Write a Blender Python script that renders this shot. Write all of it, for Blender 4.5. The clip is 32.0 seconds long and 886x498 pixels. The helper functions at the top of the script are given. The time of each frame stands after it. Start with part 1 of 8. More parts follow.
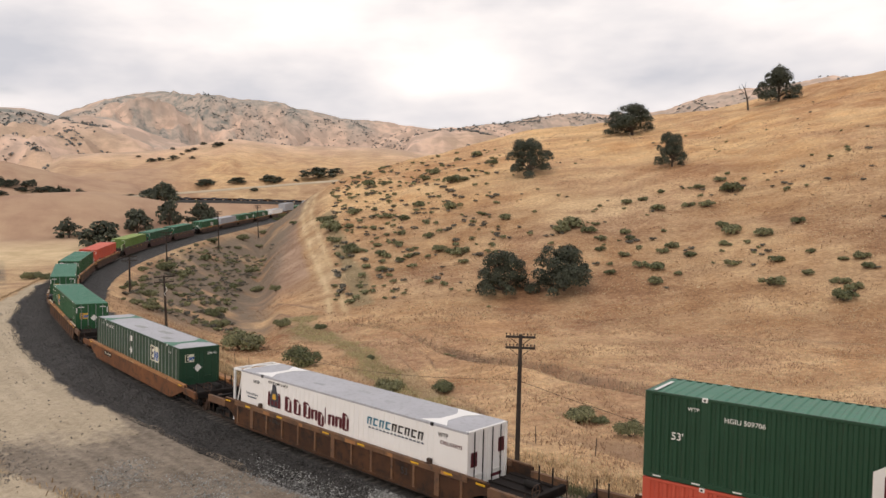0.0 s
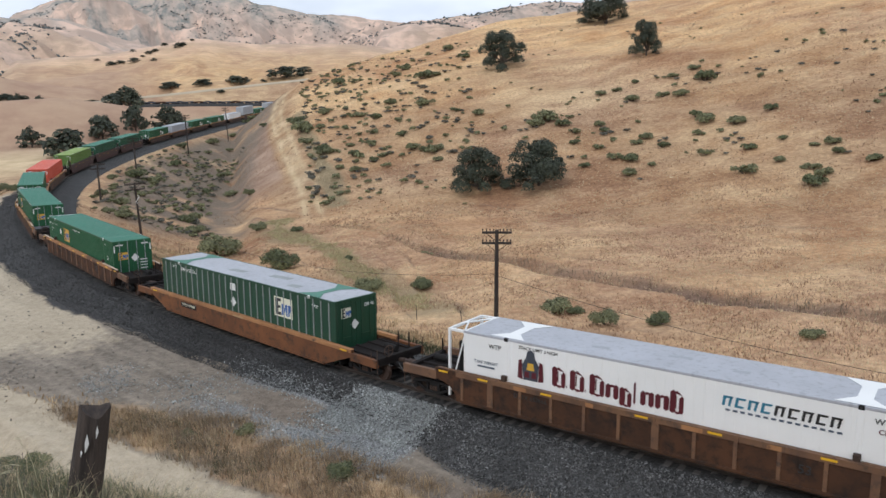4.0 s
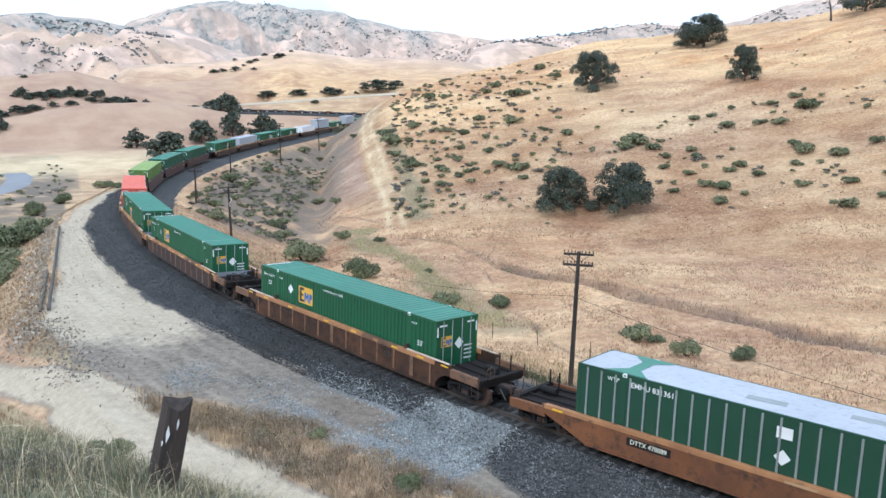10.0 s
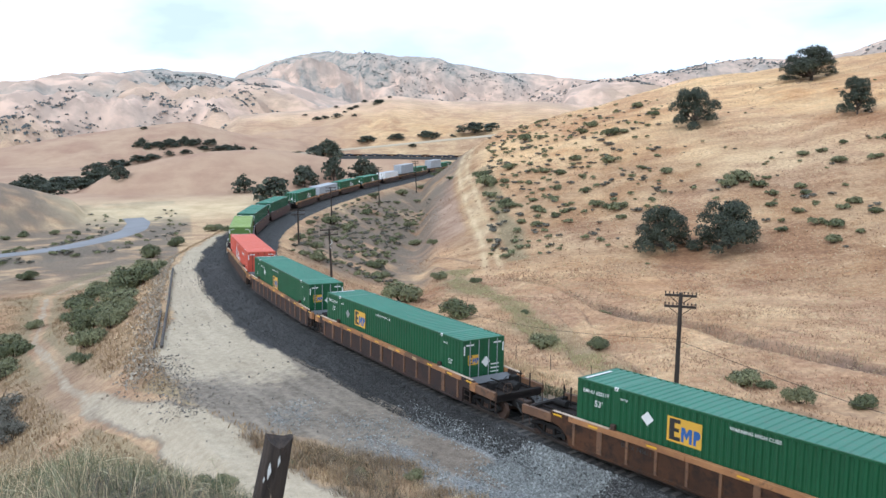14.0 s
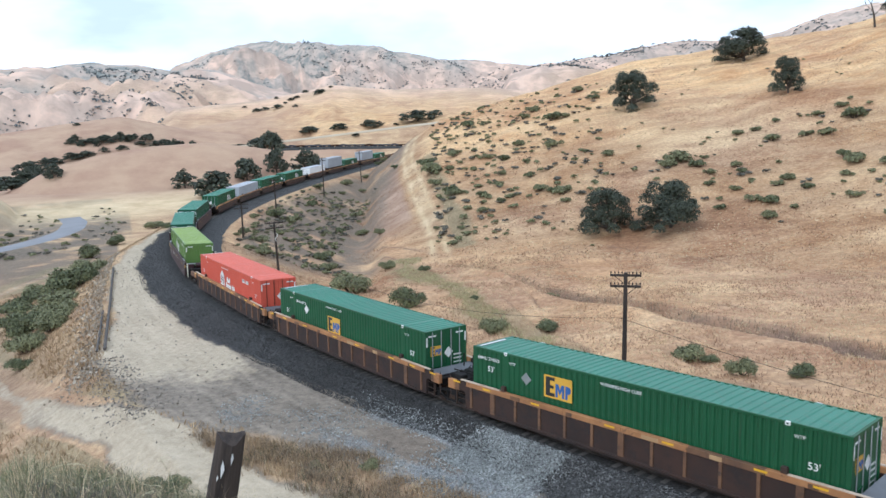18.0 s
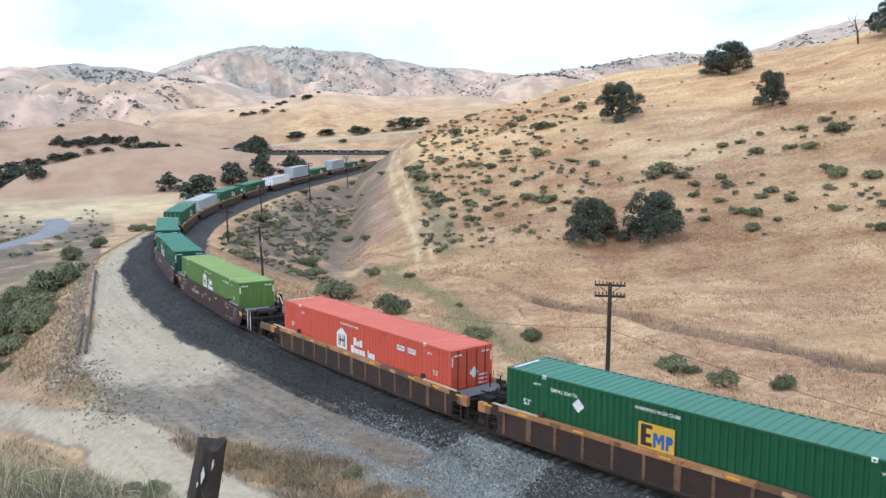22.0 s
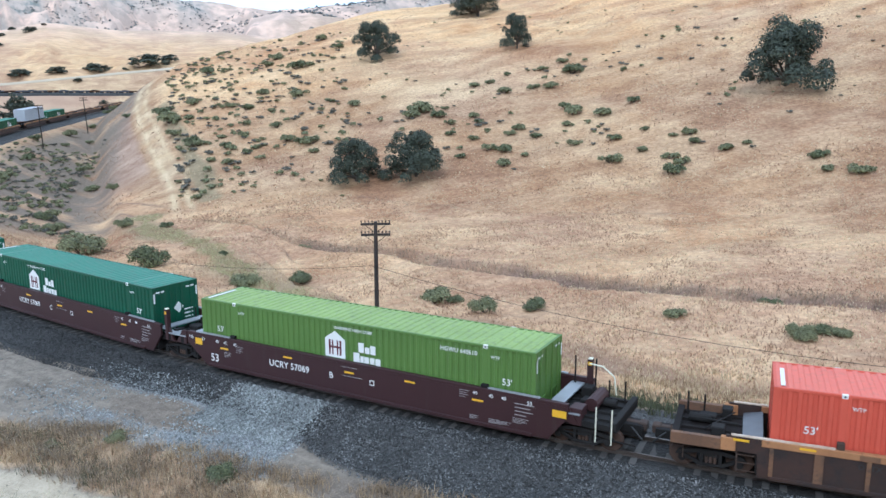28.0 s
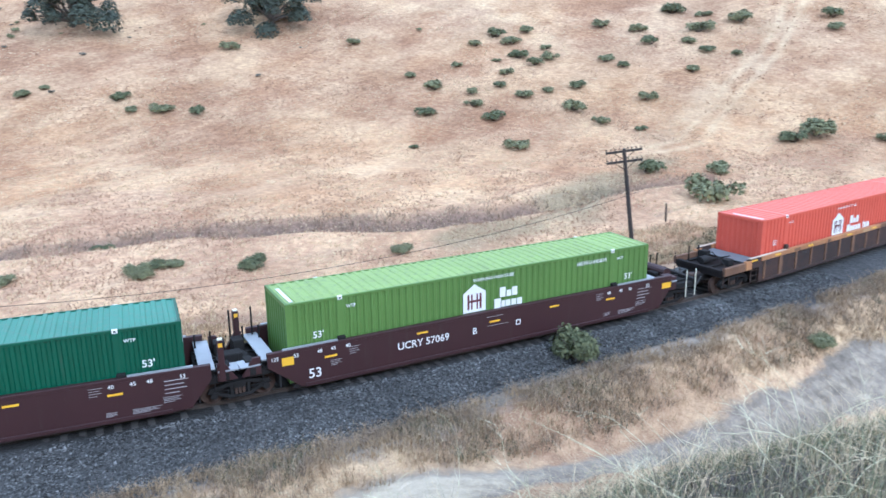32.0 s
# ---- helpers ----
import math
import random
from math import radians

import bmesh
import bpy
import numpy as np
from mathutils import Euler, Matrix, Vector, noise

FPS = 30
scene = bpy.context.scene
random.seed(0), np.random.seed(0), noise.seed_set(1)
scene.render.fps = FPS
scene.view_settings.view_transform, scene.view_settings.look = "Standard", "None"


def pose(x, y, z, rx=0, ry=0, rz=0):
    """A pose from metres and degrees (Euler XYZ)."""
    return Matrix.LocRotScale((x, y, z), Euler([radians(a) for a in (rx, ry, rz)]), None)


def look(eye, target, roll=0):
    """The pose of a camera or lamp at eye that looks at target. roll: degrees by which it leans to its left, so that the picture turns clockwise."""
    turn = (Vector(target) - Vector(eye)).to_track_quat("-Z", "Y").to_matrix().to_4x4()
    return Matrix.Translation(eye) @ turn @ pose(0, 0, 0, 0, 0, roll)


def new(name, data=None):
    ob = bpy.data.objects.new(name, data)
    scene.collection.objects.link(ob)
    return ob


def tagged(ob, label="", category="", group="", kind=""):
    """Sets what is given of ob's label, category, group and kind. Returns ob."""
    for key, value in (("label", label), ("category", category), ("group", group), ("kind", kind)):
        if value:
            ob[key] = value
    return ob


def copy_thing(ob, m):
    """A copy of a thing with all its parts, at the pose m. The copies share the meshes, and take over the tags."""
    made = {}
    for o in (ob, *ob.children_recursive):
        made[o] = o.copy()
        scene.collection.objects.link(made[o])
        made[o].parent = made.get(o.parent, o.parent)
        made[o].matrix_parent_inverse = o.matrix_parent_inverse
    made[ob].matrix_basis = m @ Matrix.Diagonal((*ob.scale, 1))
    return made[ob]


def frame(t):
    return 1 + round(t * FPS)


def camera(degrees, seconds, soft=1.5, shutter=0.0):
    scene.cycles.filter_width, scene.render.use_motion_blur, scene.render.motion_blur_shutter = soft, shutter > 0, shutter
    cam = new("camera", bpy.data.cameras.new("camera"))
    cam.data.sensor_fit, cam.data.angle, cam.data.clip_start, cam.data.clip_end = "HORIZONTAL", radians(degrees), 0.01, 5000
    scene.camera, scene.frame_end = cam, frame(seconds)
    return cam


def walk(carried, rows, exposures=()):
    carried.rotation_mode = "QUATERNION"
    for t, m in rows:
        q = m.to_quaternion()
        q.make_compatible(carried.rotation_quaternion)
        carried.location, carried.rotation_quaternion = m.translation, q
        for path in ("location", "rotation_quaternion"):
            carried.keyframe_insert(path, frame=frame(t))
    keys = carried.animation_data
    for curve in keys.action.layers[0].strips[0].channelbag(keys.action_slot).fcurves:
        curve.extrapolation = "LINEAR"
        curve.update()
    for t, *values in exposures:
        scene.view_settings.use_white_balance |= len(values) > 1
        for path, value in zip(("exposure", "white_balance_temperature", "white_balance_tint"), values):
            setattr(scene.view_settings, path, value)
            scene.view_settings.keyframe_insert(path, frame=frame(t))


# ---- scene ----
cam = camera(59.85, 32.0, soft=1.5, shutter=0.15)

# seconds, tilt, lean and heading of the hand-held camera on the slope
EYE = (0.0, 0.0, 12.7)
PATH = [
    (0.0, pose(*EYE, 86.13, 1.36, 0.07)),
    (0.5, pose(*EYE, 86.01, 1.48, -0.24)),
    (1.0, pose(*EYE, 84.85, 1.84, -0.14)),
    (1.5, pose(*EYE, 83.29, 1.79, 0.35)),
    (2.0, pose(*EYE, 80.26, 1.59, 0.01)),
    (2.5, pose(*EYE, 78.32, 2.32, -4.29)),
    (4.5, pose(*EYE, 78.54, 3.19, -0.11)),
    (5.0, pose(*EYE, 78.02, 3.28, 2.29)),
    (5.5, pose(*EYE, 77.70, 3.38, 4.62)),
    (6.0, pose(*EYE, 77.33, 3.24, 5.85)),
    (6.5, pose(*EYE, 77.51, 2.35, 8.41)),
    (7.0, pose(*EYE, 78.46, 1.24, 10.78)),
    (7.5, pose(*EYE, 79.46, 1.72, 12.08)),
    (8.0, pose(*EYE, 79.80, 1.43, 10.81)),
    (8.5, pose(*EYE, 79.89, 1.20, 8.69)),
    (9.0, pose(*EYE, 79.59, 1.17, 6.38)),
    (9.5, pose(*EYE, 79.30, 0.93, 5.05)),
    (10.0, pose(*EYE, 79.90, 0.81, 4.52)),
    (10.5, pose(*EYE, 80.78, 1.74, 5.46)),
    (11.0, pose(*EYE, 81.30, 2.43, 6.85)),
    (11.5, pose(*EYE, 82.02, 2.29, 8.45)),
    (12.0, pose(*EYE, 85.40, 1.73, 10.81)),
    (12.5, pose(*EYE, 84.99, 1.89, 12.13)),
    (13.0, pose(*EYE, 84.11, 2.37, 13.38)),
    (13.5, pose(*EYE, 83.39, 1.74, 12.60)),
    (14.0, pose(*EYE, 83.11, 1.98, 11.57)),
    (14.5, pose(*EYE, 82.64, 2.47, 11.58)),
    (16.5, pose(*EYE, 82.50, 2.87, 10.62)),
    (17.0, pose(*EYE, 82.25, 3.00, 10.12)),
    (17.5, pose(*EYE, 82.03, 3.30, 9.24)),
    (18.0, pose(*EYE, 82.03, 3.55, 7.43)),
    (18.5, pose(*EYE, 82.99, 3.00, 5.80)),
    (19.0, pose(*EYE, 84.19, 2.95, 4.18)),
    (19.5, pose(*EYE, 83.73, 3.21, 3.39)),
    (20.0, pose(*EYE, 82.81, 2.96, 3.28)),
    (20.5, pose(*EYE, 82.21, 2.87, 3.64)),
    (21.0, pose(*EYE, 81.89, 3.11, 3.61)),
    (21.5, pose(*EYE, 82.05, 2.91, 4.69)),
    (22.0, pose(*EYE, 82.53, 2.56, 6.48)),
    (22.5, pose(*EYE, 82.64, 2.41, 5.87)),
    (23.0, pose(*EYE, 81.53, 2.65, 2.98)),
    (23.5, pose(*EYE, 81.00, 2.95, 0.73)),
    (24.0, pose(*EYE, 80.05, 2.69, -1.12)),
    (24.5, pose(*EYE, 79.80, 2.48, -3.13)),
    (25.0, pose(*EYE, 79.77, 2.49, -4.37)),
    (25.5, pose(*EYE, 79.84, 2.35, -5.13)),
    (27.5, pose(*EYE, 78.41, 2.40, -8.62)),
    (28.0, pose(*EYE, 77.40, 2.48, -11.06)),
    (28.5, pose(*EYE, 75.60, 2.99, -14.57)),
    (29.0, pose(*EYE, 73.95, 2.66, -22.03)),
    (29.5, pose(*EYE, 72.97, 2.34, -29.19)),
    (30.0, pose(*EYE, 72.67, 2.06, -34.76)),
    (30.5, pose(*EYE, 72.95, 1.34, -40.12)),
    (31.0, pose(*EYE, 72.27, 0.93, -42.98)),
    (31.5, pose(*EYE, 72.18, 0.72, -48.81)),
    (32.0, pose(*EYE, 71.94, 0.57, -59.38)),
]
EXPOSURES = [(0.0, -0.52, 7250, 17), (1.2, -0.54, 7050, 15), (2.2, -0.60, 6480, 13), (3.6, -0.48, 6200, 11), (4.6, -0.32, 5650, 9), (5.0, -0.18, 5450, 9), (5.5, 0.12, 5350, 9), (6.0, 0.38, 5150, 7), (7.0, 0.50, 5180, 7), (8.0, 0.37, 5230, 6), (9.5, 0.30, 5250, 6),
             (11.0, 0.06, 5450, 7), (12.0, 0.02, 5500, 7), (14.0, 0.0, 5520, 7), (20.0, -0.03, 5480, 7), (23.5, 0.02, 5480, 6), (25.5, 0.06, 5450, 6), (27.5, 0.14, 5250, 5), (28.7, 0.25, 4880, 5), (29.7, 0.54, 4850, 6), (32.0, 0.60, 4800, 8)]
walk(cam, PATH, EXPOSURES)

# ---- light: high thin overcast, a soft sun from behind the eye ----
SUN_EL, SUN_AZ = 38.0, 205.0
world = bpy.data.worlds.new("sky")
scene.world = world
world.use_nodes = True
wn, wl = world.node_tree.nodes, world.node_tree.links
for n in list(wn):
    wn.remove(n)
w_out, w_bg = wn.new("ShaderNodeOutputWorld"), wn.new("ShaderNodeBackground")
w_sky, w_mix, w_noise = wn.new("ShaderNodeTexSky"), wn.new("ShaderNodeMixRGB"), wn.new("ShaderNodeTexNoise")
w_co, w_map, w_ramp = wn.new("ShaderNodeTexCoord"), wn.new("ShaderNodeMapping"), wn.new("ShaderNodeValToRGB")
w_mul = wn.new("ShaderNodeMixRGB")
w_sky.sky_type, w_sky.sun_disc = "NISHITA", False
w_sky.sun_elevation, w_sky.sun_rotation = radians(SUN_EL), radians(SUN_AZ)
w_map.inputs["Scale"].default_value = (1.3, 1.3, 3.6)
w_noise.inputs["Scale"].default_value, w_noise.inputs["Detail"].default_value = 1.7, 7.0
w_noise.inputs["Roughness"].default_value = 0.55
w_ramp.color_ramp.elements[0].position, w_ramp.color_ramp.elements[0].color = 0.14, (0.0, 0.0, 0.0, 1)
w_ramp.color_ramp.elements[1].position, w_ramp.color_ramp.elements[1].color = 0.42, (1, 1, 1, 1)
w_noise2, w_cloud = wn.new("ShaderNodeTexNoise"), wn.new("ShaderNodeValToRGB")
w_noise2.inputs["Scale"].default_value, w_noise2.inputs["Detail"].default_value = 2.6, 5.0
w_cloud.color_ramp.elements[0].position, w_cloud.color_ramp.elements[0].color = 0.34, (8.4, 9.3, 10.6, 1)
w_cloud.color_ramp.elements[1].position, w_cloud.color_ramp.elements[1].color = 0.66, (15.2, 15.5, 15.8, 1)
wl.new(w_co.outputs["Generated"], w_map.inputs["Vector"])
wl.new(w_map.outputs["Vector"], w_noise.inputs["Vector"])
wl.new(w_map.outputs["Vector"], w_noise2.inputs["Vector"])
wl.new(w_noise.outputs["Fac"], w_ramp.inputs["Fac"])
wl.new(w_noise2.outputs["Fac"], w_cloud.inputs["Fac"])
wl.new(w_ramp.outputs["Color"], w_mix.inputs["Fac"])
wl.new(w_sky.outputs["Color"], w_mix.inputs["Color1"])
wl.new(w_cloud.outputs["Color"], w_mix.inputs["Color2"])
wl.new(w_mix.outputs["Color"], w_bg.inputs["Color"])
w_bg.inputs["Strength"].default_value = 0.10
wl.new(w_bg.outputs["Background"], w_out.inputs["Surface"])
wn.remove(w_mul)

sun = new("sun", bpy.data.lights.new("sun", "SUN"))
sun.data.energy, sun.data.angle, sun.data.color = 1.3, radians(12), (1.0, 0.93, 0.84)
_a, _e = radians(SUN_AZ), radians(SUN_EL)
sun.matrix_world = look((60 * math.sin(_a) * math.cos(_e), 60 * math.cos(_a) * math.cos(_e), 60 * math.sin(_e)), (0, 0, 0))

# ---- materials ----
def shader(name):
    m = bpy.data.materials.new(name)
    m.use_nodes = True
    nt = m.node_tree
    return m, nt, nt.nodes["Principled BSDF"]


def node(nt, kind, **values):
    n = nt.nodes.new("ShaderNode" + kind)
    for key, value in values.items():
        n.inputs[key.replace("_", " ")].default_value = value
    return n


def blend(nt, fac, a, b, mode="MIX"):
    """Mixes two colours (sockets or tuples) by a socket or number."""
    n = nt.nodes.new("ShaderNodeMixRGB")
    n.blend_type = mode
    for slot, v in (("Fac", fac), ("Color1", a), ("Color2", b)):
        if hasattr(v, "is_linked"):
            nt.links.new(v, n.inputs[slot])
        else:
            n.inputs[slot].default_value = v if slot == "Fac" else (*v[:3], 1)
    return n.outputs["Color"]


def ramp(nt, socket, lo, hi):
    n = nt.nodes.new("ShaderNodeMapRange")
    n.inputs["From Min"].default_value, n.inputs["From Max"].default_value = lo, hi
    nt.links.new(socket, n.inputs["Value"])
    return n.outputs["Result"]


def coords(nt, scale=(1, 1, 1)):
    co, mp = nt.nodes.new("ShaderNodeTexCoord"), nt.nodes.new("ShaderNodeMapping")
    mp.inputs["Scale"].default_value = scale
    nt.links.new(co.outputs["Object"], mp.inputs["Vector"])
    return mp.outputs["Vector"]


def noise_of(nt, vector, scale, detail=4.0, rough=0.55):
    n = node(nt, "TexNoise", Scale=scale, Detail=detail, Roughness=rough)
    nt.links.new(vector, n.inputs["Vector"])
    return n.outputs["Fac"]


def bump(nt, bsdf, height, strength, distance):
    b = node(nt, "Bump", Strength=strength, Distance=distance)
    nt.links.new(height, b.inputs["Height"])
    nt.links.new(b.outputs["Normal"], bsdf.inputs["Normal"])


def surface(name, colour, dark, rough=0.6, metal=0.0, big=0.6, fine=9.0, amount=0.5, relief=0.25, depth=0.01,
            stain=None, stain_at=(0.56, 0.72), stretch=(1, 1, 1), per_object=0.0, gloss=0.5):
    """A paint, wood, metal or stone: two scales of colour change, stains and a fine relief."""
    m, nt, b = shader(name)
    v = coords(nt, stretch)
    n1, n2 = noise_of(nt, v, big, 5), noise_of(nt, v, fine, 5, 0.65)
    c = blend(nt, ramp(nt, n1, 0.32, 0.68), dark, colour)
    c = blend(nt, amount * 0.5, c, blend(nt, ramp(nt, n2, 0.3, 0.7), dark, colour))
    if stain:
        n3 = noise_of(nt, v, big * 2.3, 7, 0.7)
        c = blend(nt, ramp(nt, n3, *stain_at), c, stain)
    if per_object:
        info = nt.nodes.new("ShaderNodeObjectInfo")
        c = blend(nt, per_object, c, blend(nt, info.outputs["Random"], dark, colour))
    nt.links.new(c, b.inputs["Base Color"])
    b.inputs["Metallic"].default_value = metal
    b.inputs["Specular IOR Level"].default_value = gloss
    r = nt.nodes.new("ShaderNodeMapRange")
    r.inputs["To Min"].default_value, r.inputs["To Max"].default_value = max(0.05, rough - 0.12), min(1, rough + 0.12)
    nt.links.new(n2, r.inputs["Value"])
    nt.links.new(r.outputs["Result"], b.inputs["Roughness"])
    if relief:
        bump(nt, b, n2, relief, depth)
    return m


def paint(name, colour, fade=0.75, rough=0.5, grime=(0.09, 0.075, 0.06), grime_at=(0.60, 0.92)):
    """Weathered steel paint with vertical streaks of grime."""
    dark = tuple(c * fade for c in colour)
    m, nt, b = shader(name)
    v, streak = coords(nt), coords(nt, (3.0, 3.0, 0.25))
    n1, n2, n3 = noise_of(nt, v, 0.5, 5), noise_of(nt, v, 14, 4), noise_of(nt, streak, 1.3, 7, 0.7)
    c = blend(nt, ramp(nt, n1, 0.3, 0.7), dark, colour)
    c = blend(nt, 0.2, c, blend(nt, ramp(nt, n2, 0.3, 0.7), dark, colour))
    c = blend(nt, ramp(nt, n3, *grime_at), c, grime)
    nt.links.new(c, b.inputs["Base Color"])
    b.inputs["Roughness"].default_value = rough
    bump(nt, b, n2, 0.1, 0.004)
    return m


# green, lime and red boxes: the roof colour is paler than the walls
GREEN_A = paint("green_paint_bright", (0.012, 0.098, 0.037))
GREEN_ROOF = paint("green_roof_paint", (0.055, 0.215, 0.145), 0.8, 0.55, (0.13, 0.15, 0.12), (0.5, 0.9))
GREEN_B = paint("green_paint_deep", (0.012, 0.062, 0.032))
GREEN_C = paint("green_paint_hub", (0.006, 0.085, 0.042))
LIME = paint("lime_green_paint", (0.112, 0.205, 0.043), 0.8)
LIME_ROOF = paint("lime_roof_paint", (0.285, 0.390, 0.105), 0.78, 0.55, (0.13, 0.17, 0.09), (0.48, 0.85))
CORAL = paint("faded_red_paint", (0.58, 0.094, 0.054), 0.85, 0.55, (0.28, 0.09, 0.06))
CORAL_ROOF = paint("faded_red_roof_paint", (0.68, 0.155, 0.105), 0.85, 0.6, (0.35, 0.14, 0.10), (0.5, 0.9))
WHITE = paint("white_reefer_paint", (0.87, 0.87, 0.855), 0.92, 0.45, (0.45, 0.41, 0.35), (0.60, 0.95))
GREY_ROOF = paint("grey_aluminium_roof", (0.46, 0.47, 0.51), 0.8, 0.5, (0.20, 0.20, 0.21), (0.52, 0.8))
GREY_BOX = paint("grey_container_paint", (0.42, 0.44, 0.47), 0.85)
DARK_BOX = paint("navy_grey_paint", (0.055, 0.065, 0.085), 0.8)
RIB = surface("bare_aluminium_rib", (0.34, 0.36, 0.36), (0.22, 0.24, 0.23), 0.5, 0.3)
MAROON = paint("maroon_wagon_paint", (0.038, 0.0115, 0.0130), 0.8, 0.55, (0.045, 0.03, 0.026), (0.55, 0.9))
BROWN_CAR = surface("weathered_brown_wagon_paint", (0.098, 0.044, 0.022), (0.038, 0.021, 0.014), 0.8, stain=(0.020, 0.016, 0.014), stain_at=(0.48, 0.66), gloss=0.25)
ORANGE_CAR = surface("worn_orange_brown_wagon_paint", (0.215, 0.086, 0.034), (0.095, 0.042, 0.022), 0.75, stain=(0.040, 0.027, 0.020), stain_at=(0.50, 0.68), gloss=0.3)
CHORD = surface("worn_tan_sill_paint", (0.46, 0.225, 0.090), (0.25, 0.112, 0.048), 0.75, big=0.9, stain=(0.09, 0.052, 0.034), stain_at=(0.57, 0.70))
TAN_PATCH = surface("bare_tan_patch", (0.50, 0.33, 0.17), (0.33, 0.19, 0.09), 0.8, big=2.0)
TAN_PALE = surface("pale_worn_guide_paint", (0.62, 0.52, 0.42), (0.40, 0.29, 0.20), 0.8, big=2.0)
POST_BROWN = surface("light_brown_post_paint", (0.205, 0.105, 0.052), (0.105, 0.056, 0.034), 0.75, big=1.2, stain=(0.05, 0.035, 0.028), stain_at=(0.52, 0.7))
STEEL_DARK = surface("grimy_black_steel", (0.024, 0.022, 0.021), (0.011, 0.010, 0.010), 0.8, 0.0, gloss=0.2)
STEEL_GREY = surface("galvanised_walkway", (0.42, 0.44, 0.47), (0.30, 0.31, 0.33), 0.5, 0.4)
RAIL_STEEL = surface("rail_steel", (0.20, 0.17, 0.15), (0.10, 0.075, 0.06), 0.4, 0.7)
PIPE_RUST = surface("weathered_pipe_steel", (0.115, 0.100, 0.088), (0.050, 0.042, 0.036), 0.8, 0.1)
RUST = surface("rusty_steel", (0.085, 0.048, 0.032), (0.036, 0.026, 0.022), 0.85, 0.1)
YELLOW = surface("yellow_reflector", (0.80, 0.47, 0.02), (0.66, 0.36, 0.02), 0.4)
MARK_WHITE = surface("white_marking", (0.78, 0.78, 0.76), (0.66, 0.66, 0.64), 0.5)
MARK_BLACK = surface("black_marking", (0.02, 0.02, 0.022), (0.03, 0.03, 0.03), 0.5)
MARK_BLUE = surface("blue_marking", (0.035, 0.12, 0.38), (0.03, 0.10, 0.30), 0.5)
MARK_CREAM = surface("cream_panel", (0.78, 0.76, 0.60), (0.68, 0.66, 0.52), 0.5)
MARK_GOLD = surface("gold_panel", (0.72, 0.43, 0.05), (0.60, 0.34, 0.04), 0.5)
MARK_MAROON = surface("dark_red_marking", (0.105, 0.010, 0.018), (0.08, 0.009, 0.016), 0.5)
MARK_GREY = surface("slate_marking", (0.10, 0.13, 0.17), (0.08, 0.10, 0.14), 0.5)
TIE_WOOD = surface("weathered_sleeper_wood", (0.135, 0.124, 0.114), (0.050, 0.045, 0.041), 0.9, big=2.0, fine=22, stretch=(1, 6, 6), per_object=0.5)
POLE_WOOD = surface("creosoted_pole_wood", (0.060, 0.044, 0.034), (0.026, 0.020, 0.017), 0.85, stretch=(4, 4, 0.4))
POST_WOOD = surface("charred_old_post_wood", (0.085, 0.062, 0.050), (0.022, 0.018, 0.017), 0.9, big=3.0, fine=24, stretch=(5, 5, 0.35), relief=0.8, depth=0.02)
WIRE = surface("copper_line_wire", (0.05, 0.045, 0.04), (0.03, 0.03, 0.03), 0.6, 0.5, relief=0)
BARK = surface("oak_bark", (0.11, 0.085, 0.065), (0.05, 0.04, 0.032), 0.95, big=3, fine=18, stretch=(3, 3, 0.6), relief=0.7, depth=0.03)
ASPHALT = surface("old_asphalt", (0.26, 0.26, 0.275), (0.20, 0.20, 0.21), 0.9, big=0.1, fine=6)


def leaf_material(name, colour, dark):
    m, nt, b = shader(name)
    g = nt.nodes.new("ShaderNodeNewGeometry")
    n1 = noise_of(nt, coords(nt), 0.6, 3)
    c = blend(nt, g.outputs["Random Per Island"], dark, colour)
    c = blend(nt, ramp(nt, n1, 0.35, 0.65), blend(nt, 0.5, c, dark), c)
    nt.links.new(c, b.inputs["Base Color"])
    b.inputs["Roughness"].default_value = 0.75
    return m


TRACKSTONE = leaf_material("grey_ballast_stone", (0.29, 0.286, 0.28), (0.018, 0.018, 0.018))
TRACKSTONE_DARK = leaf_material("sooty_ballast_stone", (0.125, 0.120, 0.116), (0.014, 0.014, 0.014))
ROCK_PALE = leaf_material("pale_crushed_rock", (0.50, 0.515, 0.50), (0.15, 0.155, 0.15))
RUBBLE = leaf_material("grey_brown_rubble", (0.30, 0.265, 0.225), (0.13, 0.115, 0.098))
LIP_ROCK = leaf_material("pale_broken_rock", (0.52, 0.45, 0.35), (0.22, 0.185, 0.145))
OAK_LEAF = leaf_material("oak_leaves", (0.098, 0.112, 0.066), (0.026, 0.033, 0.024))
# oak leaf colour greyed and lightened to stand in for distance haze
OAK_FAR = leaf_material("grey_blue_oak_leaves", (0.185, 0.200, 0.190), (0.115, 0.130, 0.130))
BRUSH_LEAF = leaf_material("sage_brush_leaves", (0.300, 0.295, 0.140), (0.105, 0.110, 0.055))
BRUSH_GREEN = leaf_material("green_brush_leaves", (0.205, 0.215, 0.092), (0.064, 0.074, 0.036))
BRUSH_GREY = leaf_material("grey_dry_brush_twigs", (0.225, 0.205, 0.155), (0.075, 0.070, 0.055))
VERGE_WEED = leaf_material("olive_verge_weeds", (0.150, 0.160, 0.075), (0.045, 0.048, 0.028))
HOLLOW_GRASS = leaf_material("pale_green_hollow_grass", (0.60, 0.52, 0.29), (0.33, 0.30, 0.16))
DARK_WEED = leaf_material("dark_dead_weeds", (0.175, 0.140, 0.115), (0.055, 0.045, 0.040))
STRAW = leaf_material("dry_straw_grass", (0.50, 0.37, 0.215), (0.23, 0.155, 0.09))
